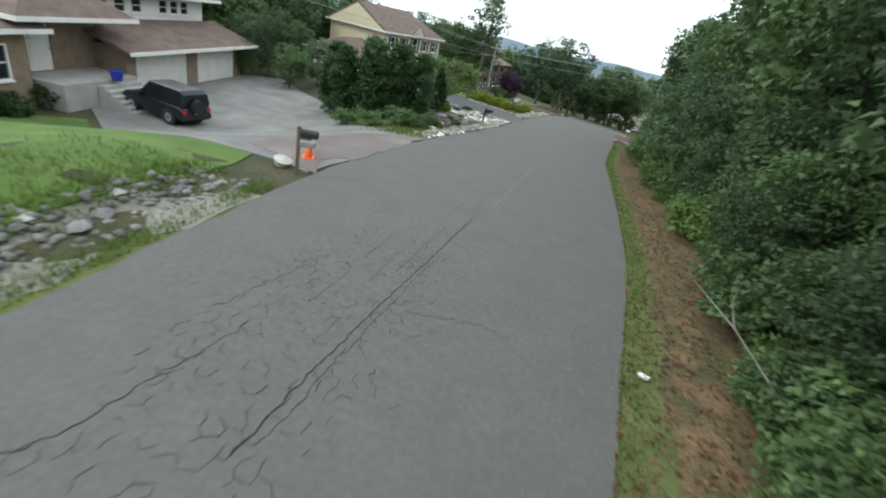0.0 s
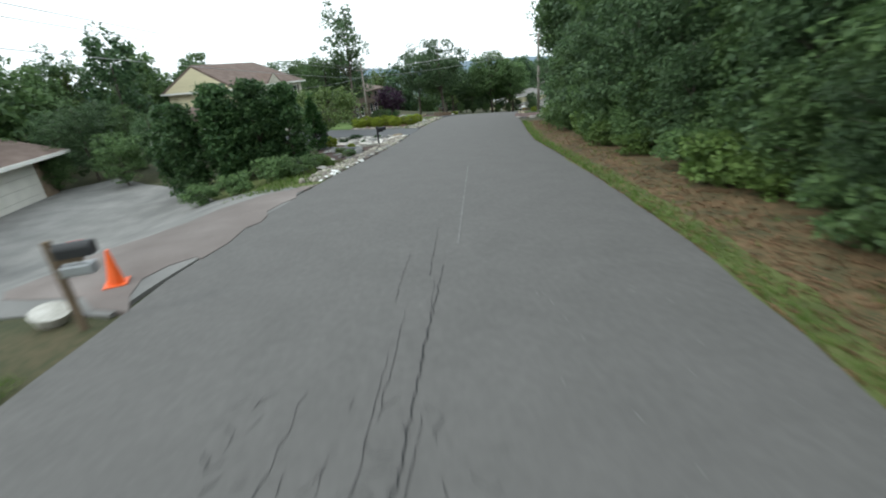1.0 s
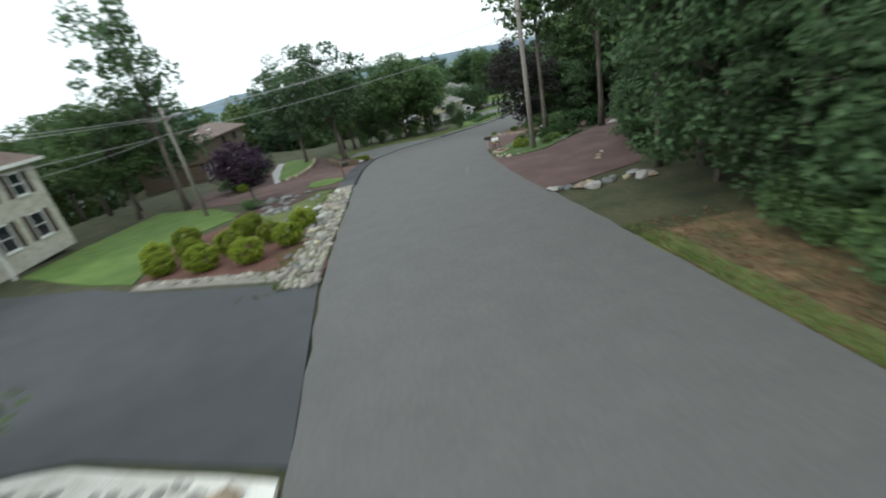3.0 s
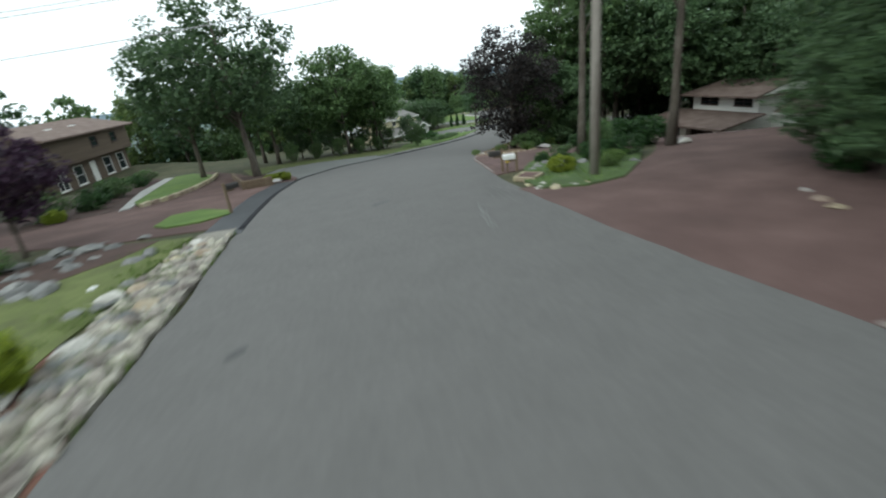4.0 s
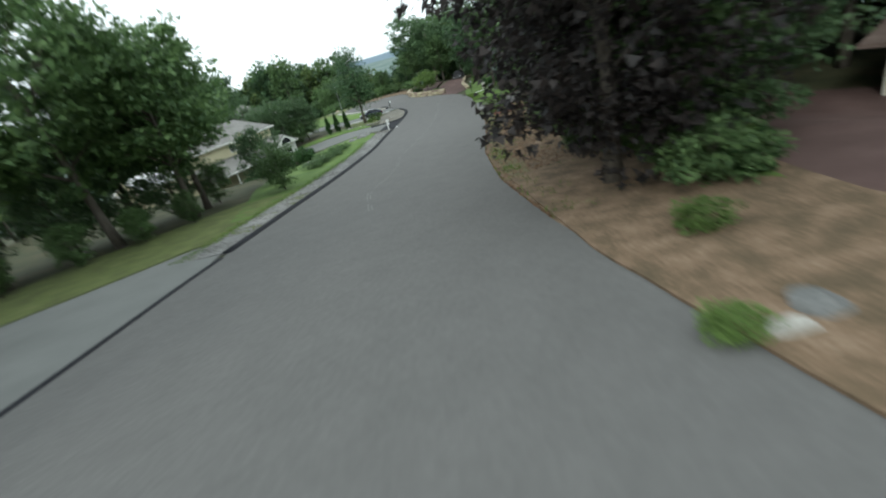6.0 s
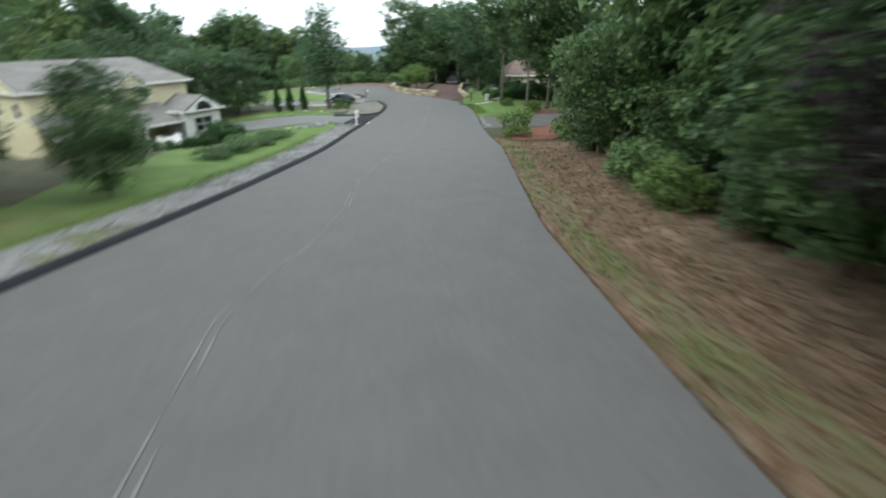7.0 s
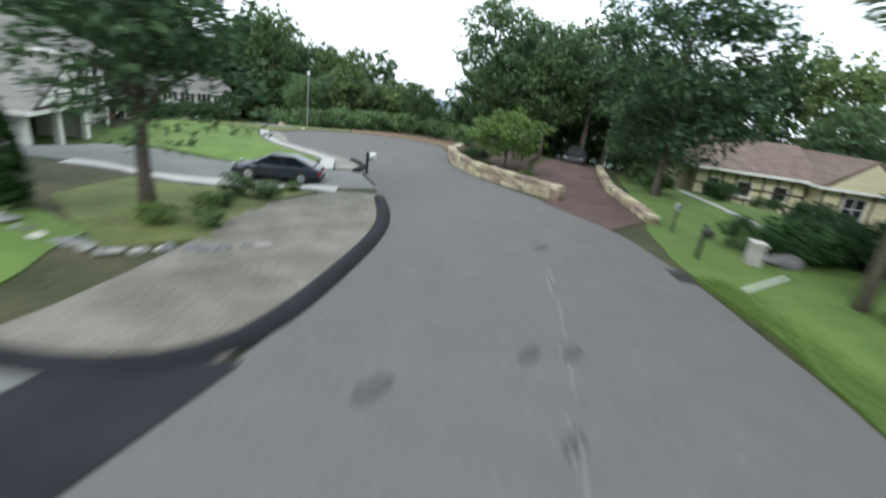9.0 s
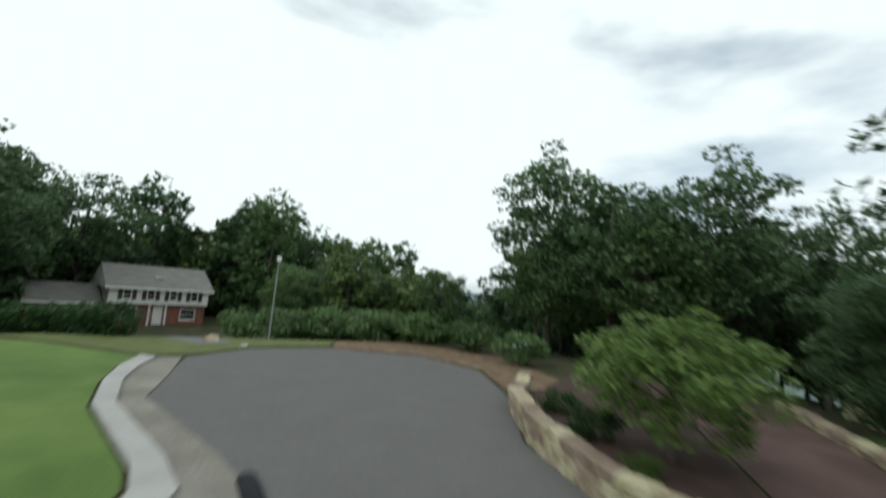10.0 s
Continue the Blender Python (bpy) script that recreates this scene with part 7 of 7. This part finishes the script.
mailbox(16.95, 67.5, -114, M["white"], M["wood"], "white mailbox on a thin wooden post", 0.6)
mailbox(49.75, 122.0, 130, M["white"], M["white"], "white mailbox on a white post beside the driveway", 0.85, M["white"])
mailbox(55.85, 112.1, -50, M["black"], M["black"], "black mailbox beside fallen leaves", 0.6)
mailbox(69.0, 126.4, -50, M["black"], M["black"], "black mailbox at the edge of the lawn", 0.85)
mailbox(63.95, 139.2, 120, M["white"], M["black"], "white-lidded mailbox on a black post at the kerb end", 0.72)

t = thing("traffic_cone", pose(-6.35, 14.5, gz(-6.35, 14.5) + 0.05, 0, 0, 20), "faded orange traffic cone leaning by the mailbox", "traffic cone")
part("base", box(-0.2, 0.2, -0.2, 0.2, 0, 0.035, bevel=0.01), M["cone_orange"], t)
bm = bmesh.new()
tube(bm, [(0, 0, 0.03), (0.02, 0, 0.35), (0.04, 0, 0.7)], [0.15, 0.09, 0.03], 14)
part("cone", bm, M["cone_orange"], t)
t = thing("plastic_tub", pose(-6.6, 13.1, gz(-6.6, 13.1) + 0.05, 12, 8, 30), "weathered grey plastic tub lying on the bank", "tub")
bm = bmesh.new()
tube(bm, [(0, 0, 0), (0, 0, 0.1), (0, 0, 0.2)], [0.21, 0.25, 0.29], 16)
part("tub", bm, M["rock_pale"], t)
t = thing("planter", pose(-19.9, 21.55, -5.97, 0, 0, 0), "blue plastic planter beside the front door", "planter")
bm = bmesh.new()
tube(bm, [(0, 0, 0), (0, 0, 0.25), (0, 0, 0.45)], [0.22, 0.28, 0.32], 14)
part("pot", bm, M["blue_plastic"], t)


# ---- vehicles ----
def loft(sections):
    """A closed body through cross-sections of equal length."""
    bm = bmesh.new()
    rows = [[bm.verts.new(v) for v in s] for s in sections]
    n = len(rows[0])
    for a, b in zip(rows, rows[1:]):
        for i in range(n):
            bm.faces.new((a[i], a[(i + 1) % n], b[(i + 1) % n], b[i]))
    bm.faces.new(rows[0][::-1])
    bm.faces.new(rows[-1])
    bmesh.ops.recalc_face_normals(bm, faces=bm.faces)
    return bm


def car(m, name, label, L, W, H, paint, profile, cabin, wheel_r, clear, spare=False):
    """x forward. profile: (x, hood or belt height, half width); cabin: (x, roof height, half width at roof)."""
    t = thing(name, m, label, "car")
    secs = []
    for x, z, w in profile:
        secs.append([(x, -w * 0.9, clear), (x, w * 0.9, clear), (x, w, clear + 0.18), (x, w * 1.0, z * 0.82), (x, w * 0.93, z), (x, -w * 0.93, z), (x, -w * 1.0, z * 0.82), (x, -w, clear + 0.18)])
    body = part("body", loft(secs), paint, t, smooth=False)
    body.modifiers.new("bevel", "BEVEL").width = 0.09
    body.modifiers["bevel"].segments = 3
    cs = [[(x, -wb, zb), (x, wb, zb), (x, wt, z), (x, wt * 0.8, z + 0.03), (x, -wt * 0.8, z + 0.03), (x, -wt, z)] for x, zb, wb, z, wt in cabin]
    cab = part("cabin", loft(cs), paint, t)
    cab.modifiers.new("bevel", "BEVEL").width = 0.1
    cab.modifiers["bevel"].segments = 3
    (x0, zb0, wb0, z0, wt0), (x1, zb1, wb1, z1, wt1), (x2, zb2, wb2, z2, wt2), (x3, zb3, wb3, z3, wt3) = cabin
    for sgn in (-1, 1):
        for a, b in ((0.06, 0.48), (0.52, 0.94)):
            bm = bmesh.new()
            q = []
            for u, v in ((a, 0.12), (b, 0.12), (b, 0.86), (a, 0.86)):
                xb, xt = x0 + (x3 - x0) * u, x1 + (x2 - x1) * u
                x = xb + (xt - xb) * v
                zz = zb1 + (z1 - zb1) * v
                ww = wb1 + (wt1 - wb1) * v + 0.012
                q.append(bm.verts.new((x, sgn * ww, zz)))
            f = bm.faces.new(q)
            bmesh.ops.solidify(bm, geom=[f], thickness=0.008)
            part("side_window", bm, M["glass"], cab)
    for xa, za, wa, xb, zb, wb, d, nm in ((x0, zb0, wb0, x1, z1, wt1, -1, "rear_window"), (x3, zb3, wb3, x2, z2, wt2, 1, "windscreen")):
        bm = bmesh.new()
        q = [bm.verts.new(c) for c in ((xa + (xb - xa) * 0.14 + d * 0.014, -wa * 0.9, za + (zb - za) * 0.14), (xa + (xb - xa) * 0.14 + d * 0.014, wa * 0.9, za + (zb - za) * 0.14), (xa + (xb - xa) * 0.88 + d * 0.014, wb * 0.9, za + (zb - za) * 0.88), (xa + (xb - xa) * 0.88 + d * 0.014, -wb * 0.9, za + (zb - za) * 0.88))]
        f = bm.faces.new(q)
        bmesh.ops.solidify(bm, geom=[f], thickness=0.008)
        part(nm, bm, M["glass"], cab)
    for fx in (-L * 0.29, L * 0.31):
        for sgn in (-1, 1):
            y = sgn * (W / 2 - 0.1)
            w = thing_part("wheel", t)
            w.matrix_basis = pose(fx, y, wheel_r)
            bm = bmesh.new()
            tube(bm, [(0, -0.11, 0), (0, -0.09, 0), (0, 0.09, 0), (0, 0.11, 0)], [wheel_r * 0.9, wheel_r, wheel_r, wheel_r * 0.9], 22)
            part("tyre", bm, M["rubber"], w)
            bm = bmesh.new()
            tube(bm, [(0, -0.118, 0), (0, 0.118, 0)], [wheel_r * 0.62, wheel_r * 0.62], 18)
            part("rim", bm, M["chrome"], w)
            bm = bmesh.new()
            tube(bm, [(0, -0.125, 0), (0, 0.125, 0)], [wheel_r * 0.16, wheel_r * 0.16], 10)
            part("hub", bm, M["iron"], w)
            bm = bmesh.new()
            tube(bm, [(fx, sgn * (W / 2 - 0.16), wheel_r + 0.02), (fx, sgn * (W / 2 + 0.012), wheel_r + 0.02)], [wheel_r * 1.16] * 2, 22)
            part("wheel_arch", bm, M["black"], t)
    z = profile[0][1]
    for sgn in (-1, 1):
        part("tail_light", box(-L / 2 - 0.012, -L / 2 + 0.08, sgn * (W / 2 - 0.2) - 0.12, sgn * (W / 2 - 0.2) + 0.12, z - 0.28, z - 0.06, bevel=0.01), M["red_lens"], t)
        part("headlight", box(L / 2 - 0.1, L / 2 + 0.01, sgn * (W / 2 - 0.26) - 0.16, sgn * (W / 2 - 0.26) + 0.16, 0.58, 0.72, bevel=0.01), M["chrome"], t)
        part("mirror", box(x3 - 0.35, x3 - 0.2, sgn * (W / 2 + 0.04) - 0.1, sgn * (W / 2 + 0.04) + 0.1, zb3 + 0.02, zb3 + 0.16, bevel=0.02), paint, t)
    part("rear_bumper", box(-L / 2 - 0.06, -L / 2 + 0.1, -W / 2 + 0.08, W / 2 - 0.08, clear + 0.1, clear + 0.32, bevel=0.03), M["black"], t)
    part("front_bumper", box(L / 2 - 0.1, L / 2 + 0.06, -W / 2 + 0.08, W / 2 - 0.08, clear + 0.1, clear + 0.3, bevel=0.03), M["black"], t)
    part("number_plate", box(-L / 2 - 0.075, -L / 2 - 0.061, -0.16, 0.16, clear + 0.34, clear + 0.48), M["white"], t)
    if spare:
        bm = bmesh.new()
        tube(bm, [(-L / 2 - 0.2, 0, 1.0), (-L / 2 + 0.01, 0, 1.0)], [0.34, 0.36], 20)
        part("spare_wheel", bm, M["black"], t)
    return t


suv_z = gz(-17.2, 21.5) + 0.045
car(pose(-17.2, 21.5, suv_z, 0, 0, 166), "sport_utility_vehicle", "dark blue four-wheel-drive car with a covered spare wheel, parked on gravel", 4.3, 1.78, 1.75, M["car_blue"],
    [(-2.15, 0.95, 0.86), (-1.9, 1.02, 0.89), (0.6, 1.0, 0.89), (0.95, 0.98, 0.88), (1.9, 0.92, 0.84), (2.15, 0.75, 0.8)],
    [(-2.1, 1.0, 0.83, 1.55, 0.7), (-1.9, 1.0, 0.83, 1.72, 0.68), (0.2, 1.0, 0.83, 1.74, 0.66), (0.95, 0.98, 0.83, 1.02, 0.78)], 0.36, 0.3, True)
sed_z = gz(60.0, 139.1) + 0.05
car(pose(60.0, 139.1, sed_z, 0, 0, 149) @ Matrix.Diagonal((0.8, 0.8, 0.8, 1)), "saloon_car", "slate grey four-door saloon car parked on a driveway", 4.2, 1.66, 1.32, M["car_grey"],
    [(-2.1, 0.78, 0.74), (-1.9, 0.86, 0.8), (-1.2, 0.84, 0.82), (0.9, 0.8, 0.82), (1.8, 0.7, 0.78), (2.1, 0.56, 0.7)],
    [(-1.75, 0.85, 0.72, 0.9, 0.68), (-0.85, 0.84, 0.73, 1.26, 0.53), (0.3, 0.82, 0.73, 1.28, 0.53), (1.2, 0.79, 0.73, 0.83, 0.69)], 0.31, 0.16)
car(pose(87.6, 146.0, gz(87.6, 146.0) + 0.06, 0, 0, 215), "saloon_car", "dark parked car at the end of the red lane", 4.6, 1.8, 1.45, M["black"],
    [(-2.3, 0.9, 0.82), (-2.1, 0.98, 0.88), (-1.3, 0.95, 0.9), (1.0, 0.92, 0.9), (2.0, 0.8, 0.86), (2.3, 0.62, 0.78)],
    [(-1.75, 0.96, 0.78, 1.02, 0.74), (-0.95, 0.95, 0.8, 1.4, 0.58), (0.35, 0.93, 0.8, 1.42, 0.58), (1.25, 0.9, 0.8, 0.94, 0.76)], 0.33, 0.18)
car(pose(54.0, 190.5, gz(54.0, 190.5) + 0.05, 0, 0, -30), "saloon_car", "pale silver car parked by the brick garage", 4.5, 1.78, 1.45, M["chrome"],
    [(-2.25, 0.9, 0.82), (-2.1, 0.98, 0.88), (-1.3, 0.95, 0.9), (1.0, 0.92, 0.9), (2.0, 0.8, 0.86), (2.25, 0.62, 0.78)],
    [(-1.75, 0.96, 0.78, 1.02, 0.74), (-0.95, 0.95, 0.8, 1.4, 0.58), (0.35, 0.93, 0.8, 1.42, 0.58), (1.25, 0.9, 0.8, 0.94, 0.76)], 0.33, 0.18)


# ---- poles and wires ----
def utility_pole(x, y, h, r, label, arm=True, lamp=False):
    t = thing("utility_pole", pose(x, y, gz(x, y), 0, 0, 0), label, "utility pole")
    bm = bmesh.new()
    tube(bm, [(0, 0, -0.5), (0, 0, h * 0.5), (0, 0, h)], [r, r * 0.88, r * 0.72], 14)
    part("shaft", bm, M["pole_wood"], t, smooth=True)
    if arm:
        part("crossarm", box(-1.0, 1.0, -0.19, -0.09, h - 0.75, h - 0.63, m=pose(0, 0, 0, 0, 0, 40)), M["pole_wood"], t)
    if lamp:
        bm = bmesh.new()
        tube(bm, [(0, 0, h - 1.0), (0.5, -0.2, h - 0.6), (0.9, -0.4, h - 0.55)], [0.035] * 3, 8)
        part("bracket", bm, M["metal_grey"], t)
        part("lamp_head", box(0.75, 1.15, -0.52, -0.3, h - 0.64, h - 0.52, bevel=0.03), M["metal_grey"], t)
    return gz(x, y) + h


p3 = utility_pole(17.4, 63.5, 9.0, 0.17, "bare wooden utility pole in a planted island")
p2 = utility_pole(-4.2, 71.5, 7.5, 0.13, "wooden utility pole with a lamp behind the shrub bed", True, True)
p1 = utility_pole(-16.5, -14.0, 9.0, 0.15, "wooden utility pole at the edge of a lawn")


def wire(a, b, sag, label="grey overhead cable between poles"):
    pts = []
    for i in range(17):
        q = i / 16
        pts.append((a[0] + (b[0] - a[0]) * q, a[1] + (b[1] - a[1]) * q, a[2] + (b[2] - a[2]) * q - 4 * sag * q * (1 - q)))
    bm = bmesh.new()
    tube(bm, pts, [0.014] * 17, 5)
    tagged(part("overhead_wire", bm, M["cable"]), label, "cable", "overhead wires")


for dz, dx in ((-0.65, -0.7), (-0.65, 0.7), (-1.7, 0.0)):
    wire((-16.5 + dx, -14, p1 + dz), (-4.2 + dx, 71.5, p2 + dz), 0.5)
    wire((-4.2 + dx, 71.5, p2 + dz), (17.4 + dx * 0.4, 63.5, p3 + dz - 0.2), 0.3)
wire((-4.2, 71.5, p2 - 1.6), (-13.5, 66.5, -3.4), 0.3, "grey service cable to the yellow house")
t = thing("lamp_post", pose(69.25, 161.4, gz(69.25, 161.4), 0, 0, 0), "slim grey lamp post at the end of the turning circle", "lamp post")
bm = bmesh.new()
tube(bm, [(0, 0, -0.3), (0, 0, 2), (0, 0, 4.6)], [0.06, 0.05, 0.04], 10)
part("shaft", bm, M["metal_grey"], t)
part("lantern", box(-0.11, 0.11, -0.11, 0.11, 4.55, 4.85, bevel=0.03), M["white"], t)
t = thing("garden_lamp", pose(71.6, 128.6, gz(71.6, 128.6), 0, 0, 0), "short dark garden lamp on the lawn", "garden lamp")
bm = bmesh.new()
tube(bm, [(0, 0, -0.2), (0, 0, 0.5), (0, 0, 0.9)], [0.05, 0.04, 0.04], 10)
part("shaft", bm, M["iron"], t)
part("lantern", box(-0.1, 0.1, -0.1, 0.1, 0.86, 1.12, bevel=0.03), M["metal_grey"], t)

# storm drain, timber frame, litter
t = thing("storm_drain", pose(66.6, 125.6, road_z([66.6], [125.6])[0][0] + 0.035, 0, 0, 48), "rusty cast-iron storm drain grate in the road", "drain")
part("frame", box(-0.45, 0.45, -0.3, 0.3, -0.05, 0.012), M["iron"], t)
for i in range(9):
    part("bar", box(-0.4 + i * 0.09, -0.35 + i * 0.09, -0.26, 0.26, 0.012, 0.026), M["iron"], t)
t = thing("timber_frame", pose(16.0, 65.45, gz(16.0, 65.45) + 0.1, 0, 0, 28) @ Matrix.Diagonal((0.6, 0.6, 0.8, 1)), "low timber frame filled with red gravel", "planter")
for a in ((-0.75, 0.75, -0.72, -0.56), (-0.75, 0.75, 0.56, 0.72), (-0.75, -0.59, -0.558, 0.558), (0.59, 0.75, -0.558, 0.558)):
    part("timber", box(*a, -0.1, 0.12, bevel=0.02), M["rock_tan"], t)
part("filling", box(-0.588, 0.588, -0.556, 0.556, -0.1, 0.1), M["gravel_red"], t)
for x, y, s in ((3.55, 7.0, 0.2), (-1.6, 63.8, 0.28), (2.3, 64.5, 0.22), (50.9, 122.0, 0.2), (55.2, 121.9, 0.16), (67.0, 156.2, 0.3)):
    o = new("litter", STONES[2].copy())
    o.data.materials[0] = M["white"]
    o.matrix_basis = pose(x, y, max(gz(x, y), road_z([x], [y])[0][0]) + 0.06, 10, 5, x * 40) @ Matrix.Diagonal((s, s * 0.7, s * 0.25, 1))
    tagged(o, "crumpled white scrap lying on the ground", "litter")
t = thing("fallen_branch", pose(5.6, 6.2, gz(5.6, 6.2), 0, 0, 0), "bare pale dead branch leaning out of the woods", "branch")
bm = bmesh.new()
tube(bm, [(0.25, -0.5, -0.1), (-0.5, 0.2, 0.95), (-1.0, 0.95, 1.4), (-1.55, 1.85, 1.72)], [0.022, 0.02, 0.016, 0.006], 7)
tube(bm, [(-1.0, 0.95, 1.4), (-1.0, 1.35, 1.66), (-0.95, 1.5, 1.85)], [0.014, 0.01, 0.005], 6)
part("stem", bm, M["pole_wood"], t)
t = thing("bench", pose(37.6, 127.0, gz(37.6, 127.0), 0, 0, 17.5), "white garden swing seat on the porch", "bench")
part("seat", box(-0.7, 0.7, -0.3, 0.3, 0.4, 0.47), M["white"], t)
part("backrest", box(-0.7, 0.7, 0.24, 0.3, 0.5, 0.95), M["white"], t)
for q in (-0.68, 0.62):
    part("side_frame", box(q, q + 0.06, -0.32, 0.32, -0.1, 1.1), M["white"], t)
# spiky plant on the island
t = thing("agave", pose(26.9, 79.9, gz(26.9, 79.9) + 0.05), "spiky light green agave on the island bed", "plant")
for i in range(26):
    a, e = i * 2.4, 0.35 + 0.9 * ((i * 7) % 26) / 26
    bm = bmesh.new()
    d = Vector((math.cos(a) * math.cos(e), math.sin(a) * math.cos(e), math.sin(e)))
    tube(bm, [(0, 0, 0.05), d * 0.5, d * 0.95 - Vector((0, 0, 0.12))], [0.045, 0.04, 0.004], 4)
    part("leaf", bm, M["leaf_light"], t)

# white pole and grey cabinet on the lawn
t = thing("fallen_pole", pose(68.7, 124.3, gz(68.7, 124.3) + 0.07, 0, 0, -2), "white painted pole lying on the grass", "pole")
bm = bmesh.new()
tube(bm, [(-1.35, 0, 0), (0, 0, 0), (1.35, 0, 0)], [0.05] * 3, 8)
part("shaft", bm, M["white"], t)
t = thing("utility_cabinet", pose(70.6, 125.4, gz(70.6, 125.4), 0, 0, 30), "small pale grey utility cabinet beside shrubs", "cabinet")
part("body", box(-0.28, 0.28, -0.2, 0.2, -0.1, 0.72, bevel=0.02), M["rock_pale"], t)
part("lid", box(-0.3, 0.3, -0.22, 0.22, 0.722, 0.77, bevel=0.01), M["rock_pale"], t)
sheet("garden_path", [(83.4, 134.6), (81.0, 131.4), (78.1, 128.2), (77.6, 127.0), (78.0, 126.9), (78.5, 127.9), (81.4, 131.1), (83.8, 134.3)], M["concrete"], 0.06, "narrow pale garden path across the lawn", "path", step=0.8)


# ---- grass blades and fallen leaves ----
def blades(spots, lo, hi, material, label, g, lean=0.5):
    p = np.array(spots)
    n = len(p)
    z = ground_z(p[:, 0], p[:, 1]) + 0.03
    a = g.uniform(0, 6.28, n)
    h = g.uniform(lo, hi, n)
    dx, dy = np.cos(a) * h * lean, np.sin(a) * h * lean
    w = h * 0.09 + 0.004
    b0 = np.stack([p[:, 0] - np.sin(a) * w, p[:, 1] + np.cos(a) * w, z], 1)
    b1 = np.stack([p[:, 0] + np.sin(a) * w, p[:, 1] - np.cos(a) * w, z], 1)
    top = np.stack([p[:, 0] + dx, p[:, 1] + dy, z + h], 1)
    v = np.stack([b0, b1, top], 1).reshape(-1, 3)
    f = np.arange(3 * n).reshape(-1, 3)
    return tagged(new("grass", mesh_of("grass", v, f, material)), label, "grass", kind="stuff")


def leaves(spots, lo, hi, material, label, g):
    p = np.array(spots)
    n = len(p)
    z = ground_z(p[:, 0], p[:, 1]) + 0.035
    c = np.stack([p[:, 0], p[:, 1], z], 1)
    a = g.uniform(0, 6.28, n)
    r = g.uniform(lo, hi, (n, 1))
    d = np.stack([np.cos(a), np.sin(a), g.uniform(-0.2, 0.25, n)], 1) * r
    s_ = np.stack([-np.sin(a), np.cos(a), g.uniform(-0.3, 0.3, n)], 1) * r * 0.5
    up = np.array([0, 0, 1.0]) * r * g.uniform(0.05, 0.4, (n, 1))
    v = np.stack([c - d, c + s_ + up, c + d, c - s_ + up], 1).reshape(-1, 3)
    i = np.arange(n) * 4
    f = np.concatenate([np.stack([i, i + 1, i + 2], 1), np.stack([i, i + 2, i + 3], 1)])
    return tagged(new("fallen_leaves", mesh_of("fallen_leaves", v, f, material)), label, "leaves", kind="stuff")


def along(s0, s1, mean, spread_, n, right, g, clump=0.0):
    ss = g.uniform(s0, s1, n)
    oo = mean + g.normal(size=n) * spread_
    out = []
    for s, o in zip(ss, oo):
        if clump and noise.noise((s * 0.9, o * 0.9, 7.0)) < clump:
            continue
        out.append(side(s, max(o, 0.02), right))
    return out


g3 = np.random.default_rng(303)
leaves(along(-10, 48, 1.3, 0.8, 9000, True, g3) + along(-10, 48, 0.25, 0.35, 900, True, g3), 0.03, 0.075, M["dry_leaf"], "dry brown leaves fallen beside the road", g3)
leaves(along(89, 124, 1.6, 1.2, 9000, True, g3) + along(89, 124, 0.2, 0.3, 700, True, g3), 0.03, 0.08, M["dry_leaf"], "dry brown leaves fallen below the trees", g3)
blades(along(-10, 48, 0.22, 0.2, 6000, True, g3) + along(-10, 48, 1.5, 0.9, 3500, True, g3, 0.12), 0.04, 0.16, M["grass_blade"], "thin grass tufts along the woods", g3)
blades(along(89, 124, 0.6, 0.4, 3500, True, g3, 0.1) + along(89, 124, 2.2, 1.2, 2500, True, g3, 0.15), 0.04, 0.16, M["grass_blade"], "thin grass tufts among fallen leaves", g3)
blades(along(-12, 12, 0.3, 0.2, 4500, False, g3) + along(-12, 12, 1.9, 0.3, 6000, False, g3) + along(-8, 11, 3.2, 1.0, 5000, False, g3), 0.05, 0.2, M["grass_blade"], "long grass at the lawn's edge", g3)
blades(along(52, 69.5, 1.3, 0.7, 5000, False, g3, -0.05) + along(23, 30, 1.8, 0.8, 2200, False, g3), 0.05, 0.2, M["grass_blade"], "grass growing between border stones", g3)
blades(along(106, 135, 2.0, 0.25, 4500, False, g3) + along(139, 147, 0.5, 0.4, 4000, True, g3), 0.04, 0.13, M["grass_blade"], "grass along the lawn's edge", g3)
sheet("damp_gravel", [(19.6, 73.6), (20.3, 73.6), (19.3, 72.4), (18.6, 71.3), (18.1, 70.2), (18.0, 69.2), (17.5, 68.7), (17.4, 69.3), (17.6, 70.3), (18.0, 71.3), (18.6, 72.4)], M["gravel_damp"], 0.036, "darker worn red gravel where cars turn in", "driveway", step=0.4, wobble=0.3)
bed = [(15.2, 63.6), (15.9, 65.7), (16.9, 66.8), (17.9, 67.9), (19.0, 69.1), (20.2, 69.9), (22.4, 69.3), (23.3, 66.7), (20.1, 64.2), (17.5, 62.5), (16.1, 62.5)]
spots = [(x, y) for x, y in zip(g3.uniform(15, 23.4, 5200), g3.uniform(62.4, 70, 5200)) if noise.noise((x * 0.9, y * 0.9, 4.0)) > -0.15 and inside(bed, np.array([x]), np.array([y]))[0]]
blades(spots, 0.06, 0.2, M["grass_blade"], "tufts of grass on the planted island", g3)
